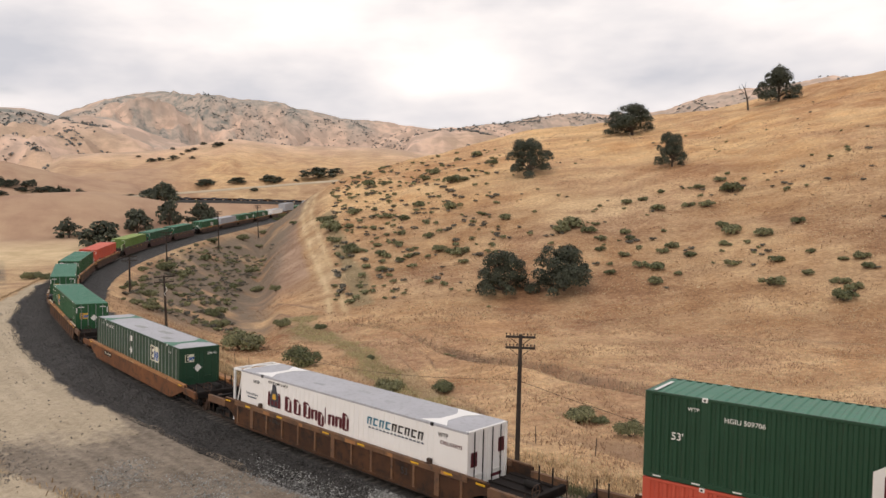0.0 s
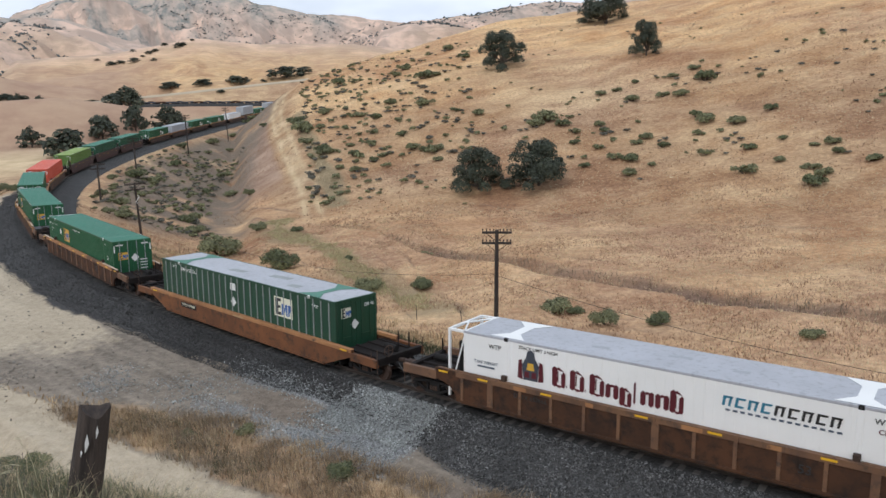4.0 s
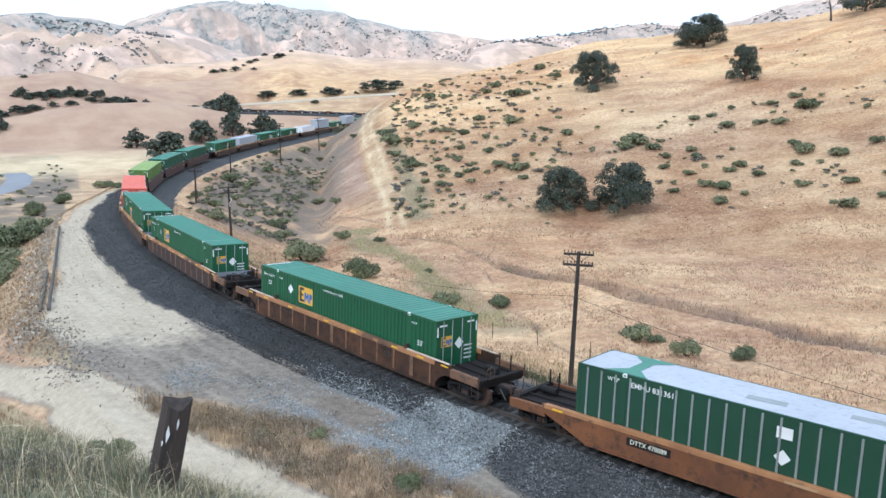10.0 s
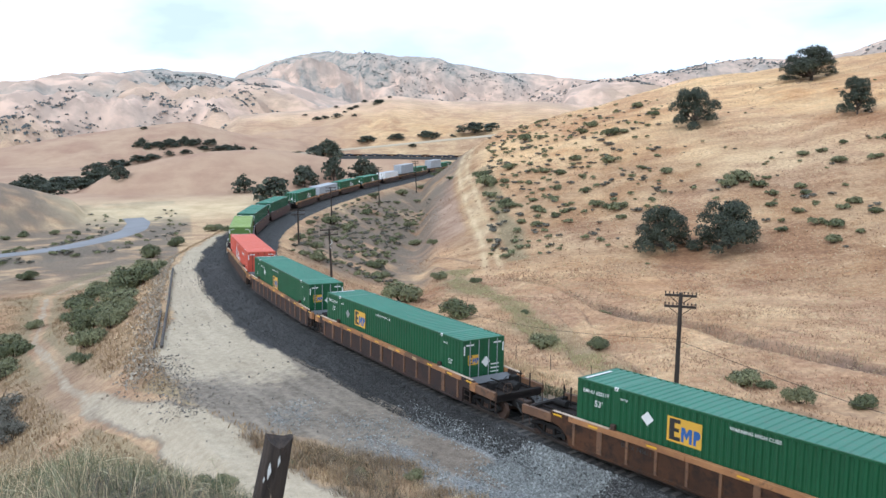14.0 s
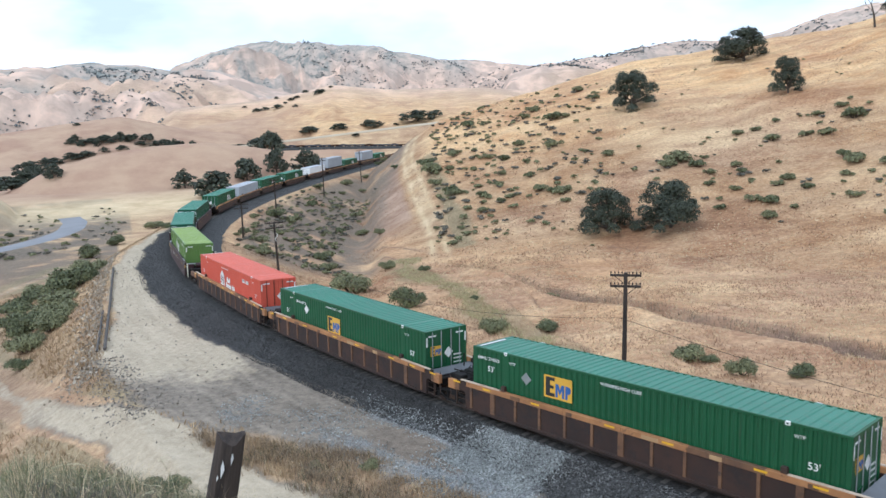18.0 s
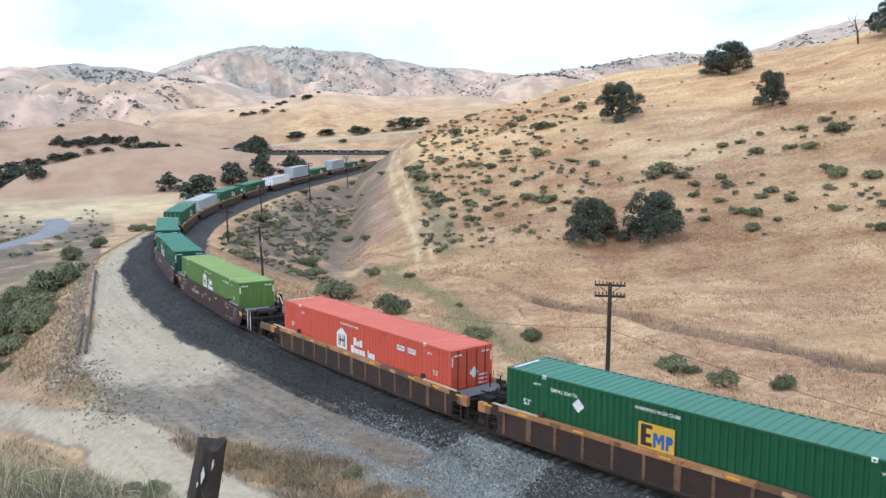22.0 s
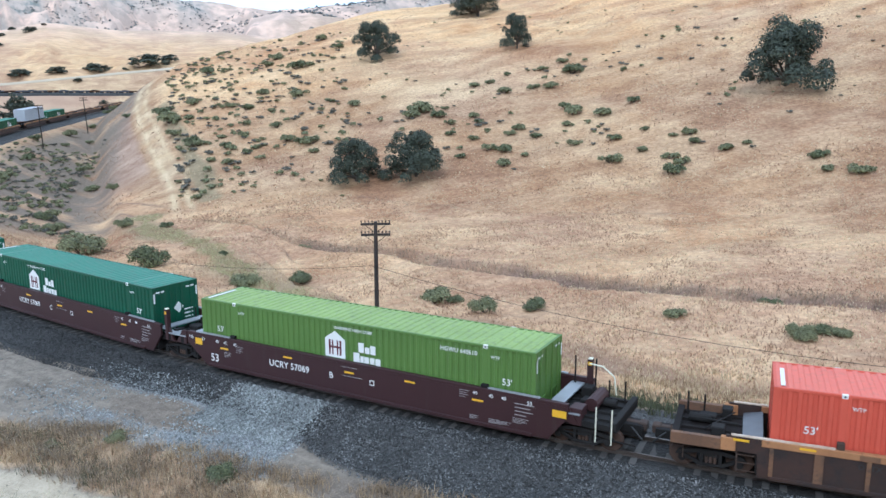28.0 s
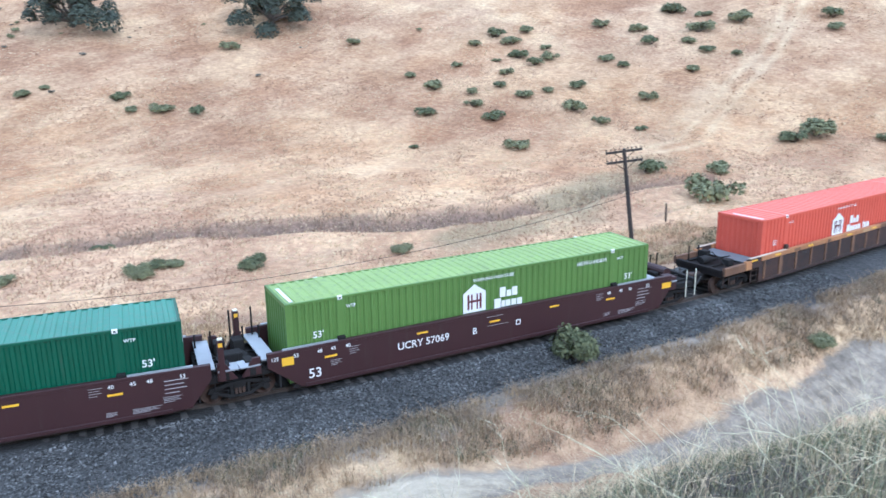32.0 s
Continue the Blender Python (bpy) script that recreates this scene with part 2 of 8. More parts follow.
STRAW_PALE = leaf_material("pale_dead_grass", (0.74, 0.60, 0.385), (0.46, 0.345, 0.205))
STALK = leaf_material("bleached_weed_stalk", (0.74, 0.68, 0.47), (0.46, 0.42, 0.26))
BROWN_WEED = leaf_material("brown_dry_weeds", (0.40, 0.305, 0.205), (0.150, 0.110, 0.076))
GRASS_GREEN = leaf_material("grey_green_grass", (0.285, 0.290, 0.160), (0.075, 0.078, 0.045))
RUSSET = leaf_material("russet_dry_grass", (0.46, 0.30, 0.19), (0.27, 0.165, 0.105))
# ---- the line: a curve of about 180 m radius on a 2.2 % grade ----
BEND_AT = np.array([-40, -20, 0, 20, 40, 60, 80, 100, 120, 145, 170, 200, 240, 300.0])
BEND = np.array([-469, -492, -538, -501, -542, -597, -610, -555, -415, -278, -201, -124, -45, -20.0]) * 1e-5
LINE_S = np.arange(-130, 430, 0.5)
_th = np.cumsum(np.interp(LINE_S, BEND_AT, BEND)) * 0.5
_th += radians(140.03) - np.interp(0, LINE_S, _th)
LINE_X, LINE_Y = np.cumsum(np.cos(_th)) * 0.5, np.cumsum(np.sin(_th)) * 0.5
LINE_X += 1.736 - np.interp(0, LINE_S, LINE_X)
LINE_Y += 30.747 - np.interp(0, LINE_S, LINE_Y)
GRADE, CANT = 0.022, radians(2.7)


def line_point(s):
    """The middle of the line at rail height, s metres up the grade."""
    return Vector((np.interp(s, LINE_S, LINE_X), np.interp(s, LINE_S, LINE_Y), GRADE * s))


def line_pose(s, half=0.5):
    """A pose on the line: x runs down the grade (the way the train goes), y to the inside of the bend."""
    f, b = line_point(s - half), line_point(s + half)
    x = (f - b).normalized()
    y = Vector((0, 0, 1)).cross(x).normalized()
    z = x.cross(y)
    y, z = y * math.cos(CANT) - z * math.sin(CANT), z * math.cos(CANT) + y * math.sin(CANT)
    m = Matrix((x, y, z)).transposed().to_4x4()
    m.translation = (f + b) / 2
    return m


# ---- the lie of the land ----
def vnoise(x, y, seed=0):
    """Smooth lattice noise, -1 to 1."""
    xi, yi = np.floor(x).astype(np.int64), np.floor(y).astype(np.int64)
    fx, fy = x - xi, y - yi
    fx, fy = fx * fx * fx * (fx * (fx * 6 - 15) + 10), fy * fy * fy * (fy * (fy * 6 - 15) + 10)

    def h(a, b):
        n = (a * 374761393 + b * 668265263 + seed * 974634777) & 0xFFFFFFFF
        n = ((n ^ (n >> 13)) * 1274126177) & 0xFFFFFFFF
        return ((n ^ (n >> 16)) & 0xFFFF) / 32767.5 - 1
    return (h(xi, yi) * (1 - fx) + h(xi + 1, yi) * fx) * (1 - fy) + (h(xi, yi + 1) * (1 - fx) + h(xi + 1, yi + 1) * fx) * fy


def fractal(x, y, size, octaves=4, seed=0, gain=0.5):
    z, amp = 0, 1
    for o in range(octaves):
        z = z + amp * vnoise(x / size + 17.3 * o, y / size - 9.1 * o, seed + o)
        size, amp = size / 2, amp * gain
    return z


def step(a, b, v):
    u = np.clip((v - a) / (b - a), 0, 1)
    return u * u * (3 - 2 * u)


def smax(a, b, k):
    h = np.clip(0.5 + 0.5 * (a - b) / k, 0, 1)
    return b * (1 - h) + a * h + k * h * (1 - h)


def near_line(x, y):
    """Distance to the line (positive on the inside of the bend) and the place along it."""
    d, s = np.full(x.shape, 999.0), np.zeros(x.shape)
    pick = np.nonzero((x * x + y * y) < 460 ** 2)[0]
    lx, ly, ls = LINE_X[::4], LINE_Y[::4], LINE_S[::4]
    for i in range(0, len(pick), 20000):
        p = pick[i:i + 20000]
        dd = (x[p, None] - lx) ** 2 + (y[p, None] - ly) ** 2
        k = np.clip(np.argmin(dd, 1), 1, len(lx) - 2)
        tx, ty = lx[k + 1] - lx[k - 1], ly[k + 1] - ly[k - 1]
        n = np.hypot(tx, ty)
        cx, cy = x[p] - lx[k], y[p] - ly[k]
        d[p] = -(tx * cy - ty * cx) / n
        far = np.sqrt(dd[np.arange(len(p)), k])
        d[p] = np.where(far > np.abs(d[p]) + 3, np.sign(d[p]) * far, d[p])
        s[p] = ls[k] + (tx * cx + ty * cy) / n
    return d, s


def near_path(x, y, px, py):
    """Distance to a polyline."""
    best = np.full(x.shape, 1e9)
    for i in range(len(px) - 1):
        ax, ay, bx, by = px[i], py[i], px[i + 1], py[i + 1]
        u = np.clip(((x - ax) * (bx - ax) + (y - ay) * (by - ay)) / ((bx - ax) ** 2 + (by - ay) ** 2), 0, 1)
        best = np.minimum(best, np.hypot(x - ax - u * (bx - ax), y - ay - u * (by - ay)))
    return best


# ridges: heading (degrees to the left of north) and rise (degrees over the eye) along each crest, then
# distance, front width, back width, size of the gullies
RIDGES = [
    ([47, 41, 37.6, 34.2, 31.3, 28.7, 26.1, 23.3, 20.6, 17, 13], [5.0, 5.6, 6.2, 6.5, 6.75, 6.4, 6.15, 5.9, 4.8, 3.6, 2.0], 1700, 900, 600, 0.9),
    ([30, 26, 23, 20.4, 17.2, 14.8, 12.3, 7.8, 4.6, 1.3, -1.8, -8], [4.5, 6.1, 7.2, 7.6, 7.8, 7.4, 7.1, 6.3, 5.6, 5.2, 4.9, 4.0], 3100, 1100, 900, 1.0),
    ([6, 5, 2.6, 0.1, -1.8, -4.5, -8], [3.0, 3.7, 4.5, 4.95, 4.9, 4.3, 3.0], 1500, 500, 500, 0.7),
    ([4, 0.9, -1.4, -4.5, -7.1, -9.3, -12, -16, -18.5, -20.8, -24.7, -26.7, -34, -42], [4.0, 4.9, 5.05, 5.2, 5.6, 5.75, 5.4, 5.5, 6.35, 6.75, 7.0, 7.2, 6.6, 5.5], 2300, 800, 700, 0.9),
    ([31, 28, 26.2, 20.7, 17.8, 15.3, 10.8, 4.6, 2.2, -0.6, -6, -14], [1.2, 2.4, 3.35, 3.6, 4.05, 4.5, 4.0, 3.7, 3.4, 3.05, 2.5, 1.5], 1080, 420, 400, 0.35),
    ([48, 41, 37, 33, 29.7, 27, 25.4, 22, 18], [1.2, 1.5, 2.2, 2.7, 3.0, 2.3, 1.9, 1.4, 0.6], 830, 230, 250, 0.3),
    ([47, 43, 40.5, 38.6, 37.6, 34.7, 31.7, 28, 24.4, 21.5, 19, 16], [-5.0, -4.4, -3.2, -2.2, -1.8, -0.35, 0.45, 0.9, 0.95, 0.5, 0.0, -0.5], 430, 85, 150, 0.15),
    ([70, 50, 46, 41.4, 38.3, 35.6, 34.6, 33.6], [1.5, 1.0, 0.3, -0.7, -1.7, -2.7, -3.1, -3.6], 345, 95, 160, 0.25),
]
RIDGES += [
    ([30, 27, 23, 19.5, 15, 10.5, 7, 3, -2], [0.0, 0.3, 0.5, 0.7, 0.97, 1.25, 1.45, 1.55, 1.5], 640, 70, 150, 0.05),
    ([23, 21.5, 20.4, 15.8, 10.2, 7, 4], [0.0, 0.2, 0.24, 0.07, -0.22, -0.4, -0.5], 500, 45, 40, 0.05),
]
# hill over the bowl: heading, foot distance, rise of the skyline, crest distance
HILL_AZ = [14, 13, 12.2, 11, 10.2, 9.2, 7, 4.6, 1, -2.6, -7, -12, -16, -21, -25, -30, -40, -60, -95]
HILL_FOOT = [154, 149, 142, 129, 121, 115, 109, 107, 104, 102, 100, 96, 93, 90, 88, 86, 82, 78, 92]
HILL_RISE = [-2.6, -2.0, -1.4, -0.45, 0.25, 0.95, 1.70, 2.25, 3.1, 3.9, 4.8, 5.0, 5.4, 5.95, 6.85, 7.4, 8.2, 8.8, 9]
HILL_FAR = [268, 262, 257, 249, 243, 240, 238, 238, 242, 248, 255, 260, 262, 265, 265, 268, 270, 270, 260]
TRAIL_X, TRAIL_Y = [-104, -97, -92, -81, -64, -48.7, -39.6, -31, -23.5, -17.6, -14, -9.5, -4, 3, 10, 17, 23, 30, 36, 44], [150, 128, 112, 97, 75, 59.1, 49.3, 41, 35.8, 31, 28, 25, 21.5, 17.5, 13, 8.9, 5.6, 2.0, -1.2, -6.5]
RAVINE_X, RAVINE_Y = [-26, -8, -1, 11, 21, 29, 36, 42, 47, 52, 60, 70], [120, 97, 80, 66, 56, 47, 43, 37, 31, 26, 22, 14]
TWO_X, TWO_Y = [-10, -15, -17, -19.5, -26, -34, -38, -40, -38], [88, 108, 118, 132, 158, 192, 212, 236, 262]
ROAD_X, ROAD_Y = [-330, -215, -160, -143, -141, -144, -152, -172, -186], [90, 128, 152, 168, 182, 205, 228, 262, 278]


LIP_S, LIP_W = [-60, -10, 8, 20, 30, 40, 60, 80, 100, 140, 200], [4, 6, 13, 12.6, 12, 9.8, 8.2, 8, 6, 5, 5]
BED_S, BED_W = [-60, -36, -27, -15, -8, -3, 1, 6, 10, 20, 30, 44, 56, 85, 120], [2.9, 2.9, 3.3, 4.7, 5.0, 4.6, 3.6, 3.0, 3.3, 3.6, 3.9, 4.5, 4.8, 4.6, 3.8]
BARE_S, BARE_W = [-60, -6, 4, 10, 16, 22, 30, 40, 60, 80, 100, 140, 200], [2.6, 6.4, 6.8, 8.0, 10.5, 12.0, 11.6, 9.4, 7.8, 7.6, 5.6, 4.6, 4.6]
STEEP_AZ, STEEP = [-97, -80, -65, -40, 0, 10, 18, 28, 38, 60], [0.95, 1.15, 1.35, 1.3, 1.2, 1.1, 0.85, 0.70, 0.56, 0.6]


def ravine_offset(x, y, r, az):
    """How far a place lies beyond the dry ravine, seen from the eye."""
    ra = np.degrees(np.arctan2(-np.array(RAVINE_X), np.array(RAVINE_Y)))
    at = np.interp(-az, -ra, np.hypot(RAVINE_X, RAVINE_Y))
    off = r - at + 0.9 * fractal(x, y, 9, 3, 11)
    return np.where((az > 13) | (az < -79), 99.0, off)


def terraces(x, y, off):
    """Low benches of the old wash: their height and where their banks lie."""
    t = (off + 5.0 * fractal(x, y, 34, 3, 61) + 1.0 * fractal(x, y, 8, 3, 62)) / 8.5
    q = t - np.floor(t)
    on = step(-0.25, 0.35, fractal(x, y, 26, 3, 63)) * (off < 60) * step(-70, -40, off)
    bank = step(0.0, 0.03, q) * step(0.16, 0.07, q)
    return 0.85 * on * (q - 1.0) * step(0.0, 0.07, q) - 0.85 * on * step(0.07, 0.0, q), bank * on


def land(x, y):
    """Height of the ground."""
    x, y = np.asarray(x, float), np.asarray(y, float)
    shape = x.shape
    x, y = x.ravel(), y.ravel()
    r, az = np.hypot(x, y), np.degrees(np.arctan2(-x, y))
    d, s = near_line(x, y)
    zt = GRADE * np.clip(s, -130, 430)
    # valley outside the bend, climbing slowly into the distance
    out = -9.2 + 9.2 * step(270, 420, r) + 26 * step(380, 1000, r)
    out = out + fractal(x, y, 40, 3, 5) * 0.5 * step(60, 120, r)
    # bowl inside the bend
    floor = -3.6 - 3.2 * step(0, 12, az) * step(70, 130, r) + 0.35 * fractal(x, y, 22, 3, 3)
    ravine = ravine_offset(x, y, r, az)
    floor = floor - 1.5 * step(-1.3, -0.2, ravine) * step(3.4, 0.9, ravine) * step(9, -3, az) + 0.35 * np.exp(-((ravine + 2.2) / 1.6) ** 2)
    floor = floor - 0.5 * step(-1.0, -0.2, ravine + 17) * step(2.4, 0.6, ravine + 17) * step(-6, -14, az)
    floor = floor + terraces(x, y, ravine)[0] * step(14, 20, d)
    hill, us = 0, 0
    for turn in np.linspace(-2.4, 2.4, 9):
        wa = -(az + turn)
        foot, far = np.interp(wa, np.negative(HILL_AZ), HILL_FOOT), np.interp(wa, np.negative(HILL_AZ), HILL_FAR)
        crest = 12.7 + far * np.tan(np.radians(np.interp(wa, np.negative(HILL_AZ), HILL_RISE)))
        u = (r - foot) / (far - foot)
        up = np.where(u < 1, np.clip(u, 0, 1) ** 1.12 * (1.16 - 0.16 * np.clip(u, 0, 1) ** 2), 1 - 0.9 * np.clip(u - 1, 0, 1) ** 1.4)
        hill, us = hill + np.where(u > 0, (crest + 5) * up - 5, -5) / 9, us + u / 9
    u = us
    hill = hill - 5 * step(12.2, 14.8, az)
    hill = hill + step(0.05, 0.3, u) * step(13, 4, az) * (0.9 * fractal(x, y, 38, 4, 21) + 0.5 * fractal(x * 1.2, y * 0.6, 14, 3, 31))
    hill = np.where(az > 15.5, -20, hill)
    bowl = smax(floor, hill, 2.5)
    bowl = np.where(r > 300, np.maximum(np.where(az < 12, hill, -20), out - 30 * step(330, 300, r) * 0), bowl)
    fill = zt - 0.95 - np.clip(d - 5.2, 0, 99) * 0.46 + step(6, 14, d) * 0.25 * fractal(x, y, 9, 3, 8)
    inside = smax(bowl, fill, 1.0)
    # outside: service apron, bank down to the valley, the slope on which the eye stands
    wide, bed_w = np.interp(s, LIP_S, LIP_W), np.interp(s, BED_S, BED_W)
    cess = zt - 0.23 - (bed_w - 1.9) * 0.19
    apron = cess - np.clip(-d - wide, 0, 99) * 0.5 + 0.06 * fractal(x, y, 2.5, 3, 4)
    knoll = near_path(x, y, [0.5, 22, 60, 120], [-1.5, -26, -60, -90])
    knoll = knoll * (1 + (np.interp(az, STEEP_AZ, STEEP) - 1) * step(22, 11, r))
    slope = 11.15 - 0.20 * knoll - 0.020 * np.clip(knoll, 0, 14) ** 2 - 0.56 * np.clip(knoll - 14, 0, 99) + 14 * step(8, 120, -(x * 0.4 + y))
    slope = slope - 1.35 * step(3.5, 14, r) * step(-58, -76, az) + 0.12 * fractal(x, y, 3, 3, 2) * step(1.5, 5, r)
    outside = smax(smax(out, apron, 1.2), np.maximum(slope, -30), 1.6)
    side = step(-2.5, 2.5, d)
    z = np.where(r < 460, outside * (1 - side) + inside * side, out)
    z = np.where((r > 300) & (r < 460) & (az < 12.5), smax(z, out, 3), z)
    # the cess under the ballast
    bed = step(0.5, -0.5, np.abs(d) - np.where(d > 0, 4.4, bed_w - 0.75))
    z = np.where(r < 460, z * (1 - bed) + (np.where(d > 0, zt - 0.95, cess) - 0.35) * bed, z)
    trail = near_path(x, y, TRAIL_X, TRAIL_Y)
    # ridges
    for az_k, el_k, r0, wf, wb, gully in RIDGES:
        el = np.interp(-az, np.negative(az_k), el_k, left=-9, right=-9)
        zc = 12.7 + r0 * np.tan(np.radians(el))
        q = (r - r0) / np.where(r < r0, wf, wb)
        lump = fractal(x, y, wf * 0.5, 5, int(r0), 0.55)
        cut = 1 - np.abs(fractal(x, y, wf * 0.30, 5, int(r0) + 7, 0.6))
        amp = np.clip(zc - 5, 4, 400) * 0.34 * gully * (0.10 + 0.9 * (1 - np.exp(-(q * 2.2) ** 2)))
        amp = amp * step(-1.35, -0.75, q) * step(1.6, 1.0, q)
        b = (zc + 30) * np.exp(-np.abs(q) ** 1.7 * 1.5) - 30 + amp * (0.6 * lump + 1.5 * (cut - 0.75))
        edge = step(0, 4, az_k[0] - az) * step(0, 4, az - az_k[-1])
        z = np.where((r > 140) & (el > -8.9), np.maximum(z, b * edge - 30 * (1 - edge)), z)
    road = near_path(x, y, ROAD_X, ROAD_Y)
    zr = -8.2 + 1.5 * step(400, 520, r)
    cutr = step(11, 4.5, road) * step(350, 318, r)
    z = z * (1 - cutr) + zr * cutr
    z = z - 0.15 * np.exp(-(trail / 2.0) ** 4) * step(3, 8, r)
    return z.reshape(shape)


def land_at(x, y):
    return float(land(np.array([x]), np.array([y]))[0])


def mesh_of(name, verts, faces, smooth=True):
    me = bpy.data.meshes.new(name)
    me.from_pydata(verts, [], faces)
    if smooth:
        me.polygons.foreach_set("use_smooth", np.ones(len(me.polygons), bool))
    me.update()
    return me


def grid_mesh(name, P, wrap=False):
    """A sheet from an array of points (rows, columns, 3)."""
    n, m = P.shape[:2]
    idx = np.arange(n * m).reshape(n, m)
    if wrap:
        idx = np.concatenate([idx, idx[:, :1]], 1)
    q = np.stack([idx[:-1, :-1], idx[:-1, 1:], idx[1:, 1:], idx[1:, :-1]], -1).reshape(-1, 4)
    me = bpy.data.meshes.new(name)
    me.vertices.add(n * m)
    me.vertices.foreach_set("co", P.reshape(-1).astype(np.float32))
    me.loops.add(q.size)
    me.loops.foreach_set("vertex_index", q.reshape(-1).astype(np.int32))
    me.polygons.add(len(q))
    me.polygons.foreach_set("loop_start", np.arange(0, q.size, 4, dtype=np.int32))
    me.polygons.foreach_set("loop_total", np.full(len(q), 4, np.int32))
    me.polygons.foreach_set("use_smooth", np.ones(len(q), bool))
    me.update(calc_edges=True)
    return me


# one sheet of ground out to the horizon, finest where it is near
G_AZ = np.concatenate([np.arange(-97, 50, 0.2), np.arange(50, 263, 3.0)])
G_R = np.concatenate([[0.0], np.geomspace(0.6, 29.5, 150), np.geomspace(30, 130, 220), np.geomspace(131, 500, 115), np.geomspace(505, 4700, 150)])
_rr, _aa = np.meshgrid(G_R, np.radians(G_AZ), indexing="ij")
_gx, _gy = -_rr * np.sin(_aa), _rr * np.cos(_aa)
_gz = land(_gx, _gy)
ground_mesh = grid_mesh("ground", np.stack([_gx, _gy, _gz], -1), wrap=True)
_x, _y, _r = _gx.ravel(), _gy.ravel(), _rr.ravel()
_az = np.degrees(_aa.ravel())
_d, _s = near_line(_x, _y)
_tr, _rv = near_path(_x, _y, TRAIL_X, TRAIL_Y), ravine_offset(_x, _y, _r, _az)
_two = np.minimum(near_path(_x, _y, TWO_X, TWO_Y), near_path(_x, _y, [150, 136, 118, 106, 96, 88, 80], [16, 17, 17, 19, 20, 20, 24]))
_wide = np.interp(_s, BARE_S, BARE_W)
_n = fractal(_x, _y, 6, 4, 41)
_trw = _tr * np.interp(_r, [0, 42, 52, 70], [1, 1, 2.3, 3.6]) * (1 + 0.55 * step(-56, -72, _az))
bare = step(1.2, -1.2, np.abs(-_d - _wide * 0.5) - _wide * 0.5 + 0.9 * _n) * (_d < 0) * (_r < 440)
bare = np.maximum(bare, step(2.6, 0.9, _trw + 0.9 * _n) * (_r > 7) * (1 - 0.5 * step(43, 58, _r)))
dust = bare * np.maximum(step(19, 30, _s + 3 * _n) * step(-3.6, -4.6, _d + 0.5 * _n), step(2.3, 0.9, _trw + 0.7 * _n) * (1 - 0.8 * step(44, 60, _r)) * (1 - 0.6 * step(-54, -68, _az)))
tracks = np.exp(-((np.abs(_two + 0.2 * _n) - 1.1) / 0.62) ** 2) * step(1.3, 0.4, np.abs(_n)) * np.where(_az > 0, step(110, 120, _r), 0.6)
pale = np.maximum(np.maximum(0.68 * tracks, 0.34 * step(2.6, 1.4, _two + 0.7 * _n) * step(-1.3, -0.2, _n) * np.where(_az > 0, step(116, 126, _r), 0.15)), 0.22 * step(6, 2, _two) * step(0, 0.6, _n + 0.4) * (_az < 0))
gravel = step(0.8, -0.6, np.abs(_d) - np.interp(_s, BED_S, BED_W) - 0.2 + 0.7 * _n) * (_r < 440)


def rock_share(d, s, x, y, n):
    """Where pale crushed rock lies beside the ballast."""
    heap = step(-0.6, 0.5, s - 0.25 * d - 1.0 + 0.5 * n) * step(6.2, 3.4, s + 0.9 * n) * step(-1.3, -2.0, d) * step(-7.4, -6.2, d + 0.6 * n)
    low = 0.50 * step(0, 2, s) * step(15, 8, s + 2 * n) * step(-5.4, -6.2, d + 0.4 * n) * step(-8.2, -7.0, d + 0.5 * n)
    high = 0.62 * step(2, 4, s) * step(16, 9, s + 2 * n) * step(-2.0, -2.8, d) * step(-4.6, -3.6, d + 0.5 * n)
    spill = 0.34 * step(2.6, 0.6, np.hypot((x + 15.6) / 0.8, y - 36) + 0.9 * n) + 0.3 * step(3.2, 0.8, np.hypot((x + 11) / 1.6, (y - 35) / 0.8) + 1.1 * n)
    return np.clip(np.maximum(np.maximum(heap, low), np.maximum(high, spill)), 0, 1)


rock = rock_share(_d, _s, _x, _y, _n) * (_r < 70)
dirt = step(1.25, 0.5, np.hypot((_s - 6.2) / 3.4, (_d + 4.8) / 1.15) + 0.35 * _n) * (_r < 60)
dirt = np.maximum(dirt, step(1.2, 0.6, np.hypot((_s + 5.5) / 5.5, (_d + 5.9) / 1.0) + 0.35 * _n) * (_r < 60))
_foot, _far = np.interp(-_az, np.negative(HILL_AZ), HILL_FOOT), np.interp(-_az, np.negative(HILL_AZ), HILL_FAR)
_u = (_r - _foot) / (_far - _foot)
russet = 0.95 * step(-0.06, 0.06, _u) * step(0.66, 0.16, _u + 0.30 * fractal(_x, _y, 30, 5, 44)) * (_d > 8) * (_r < 330) * step(16, 12, _az)
russet = np.maximum(russet, 0.7 * (_d > 5) * step(8, 12, _az) * step(26, 20, _az) * (_r < 330) * step(-0.5, 0.4, _n))
russet = np.maximum(russet, 0.8 * step(0.0, 0.45, fractal(_x, _y, 26, 5, 49)) * (_d > 5) * (_r < 400))
russet = np.maximum(russet, 0.9 * step(-0.1, 0.4, fractal(_x, _y * 1.6, 15, 5, 50, 0.6)) * (_d > 24) * step(-14, -30, _az) * (_r < 300))
russet = np.maximum(russet, 0.95 * step(22, 27, _d) * step(120, 140, _s) * (_s < 225) * step(8.2, 9.6, _az) * (_r < 330))
flank = 0.85 * step(2.2, 3.6, _two) * step(22, 27, _d) * step(112, 135, _s) * (_s < 230) * step(9.0, 10.2, _az + 0.5 * _n) * (_r < 330)
gold = 0.9 * step(0.25, 0.75, _u) * (_r < 330) * (_d > 8) * step(9.5, 7.5, _az) + 0.7 * step(600, 900, _r) * step(1400, 1000, _r) * step(28, 24, _az)
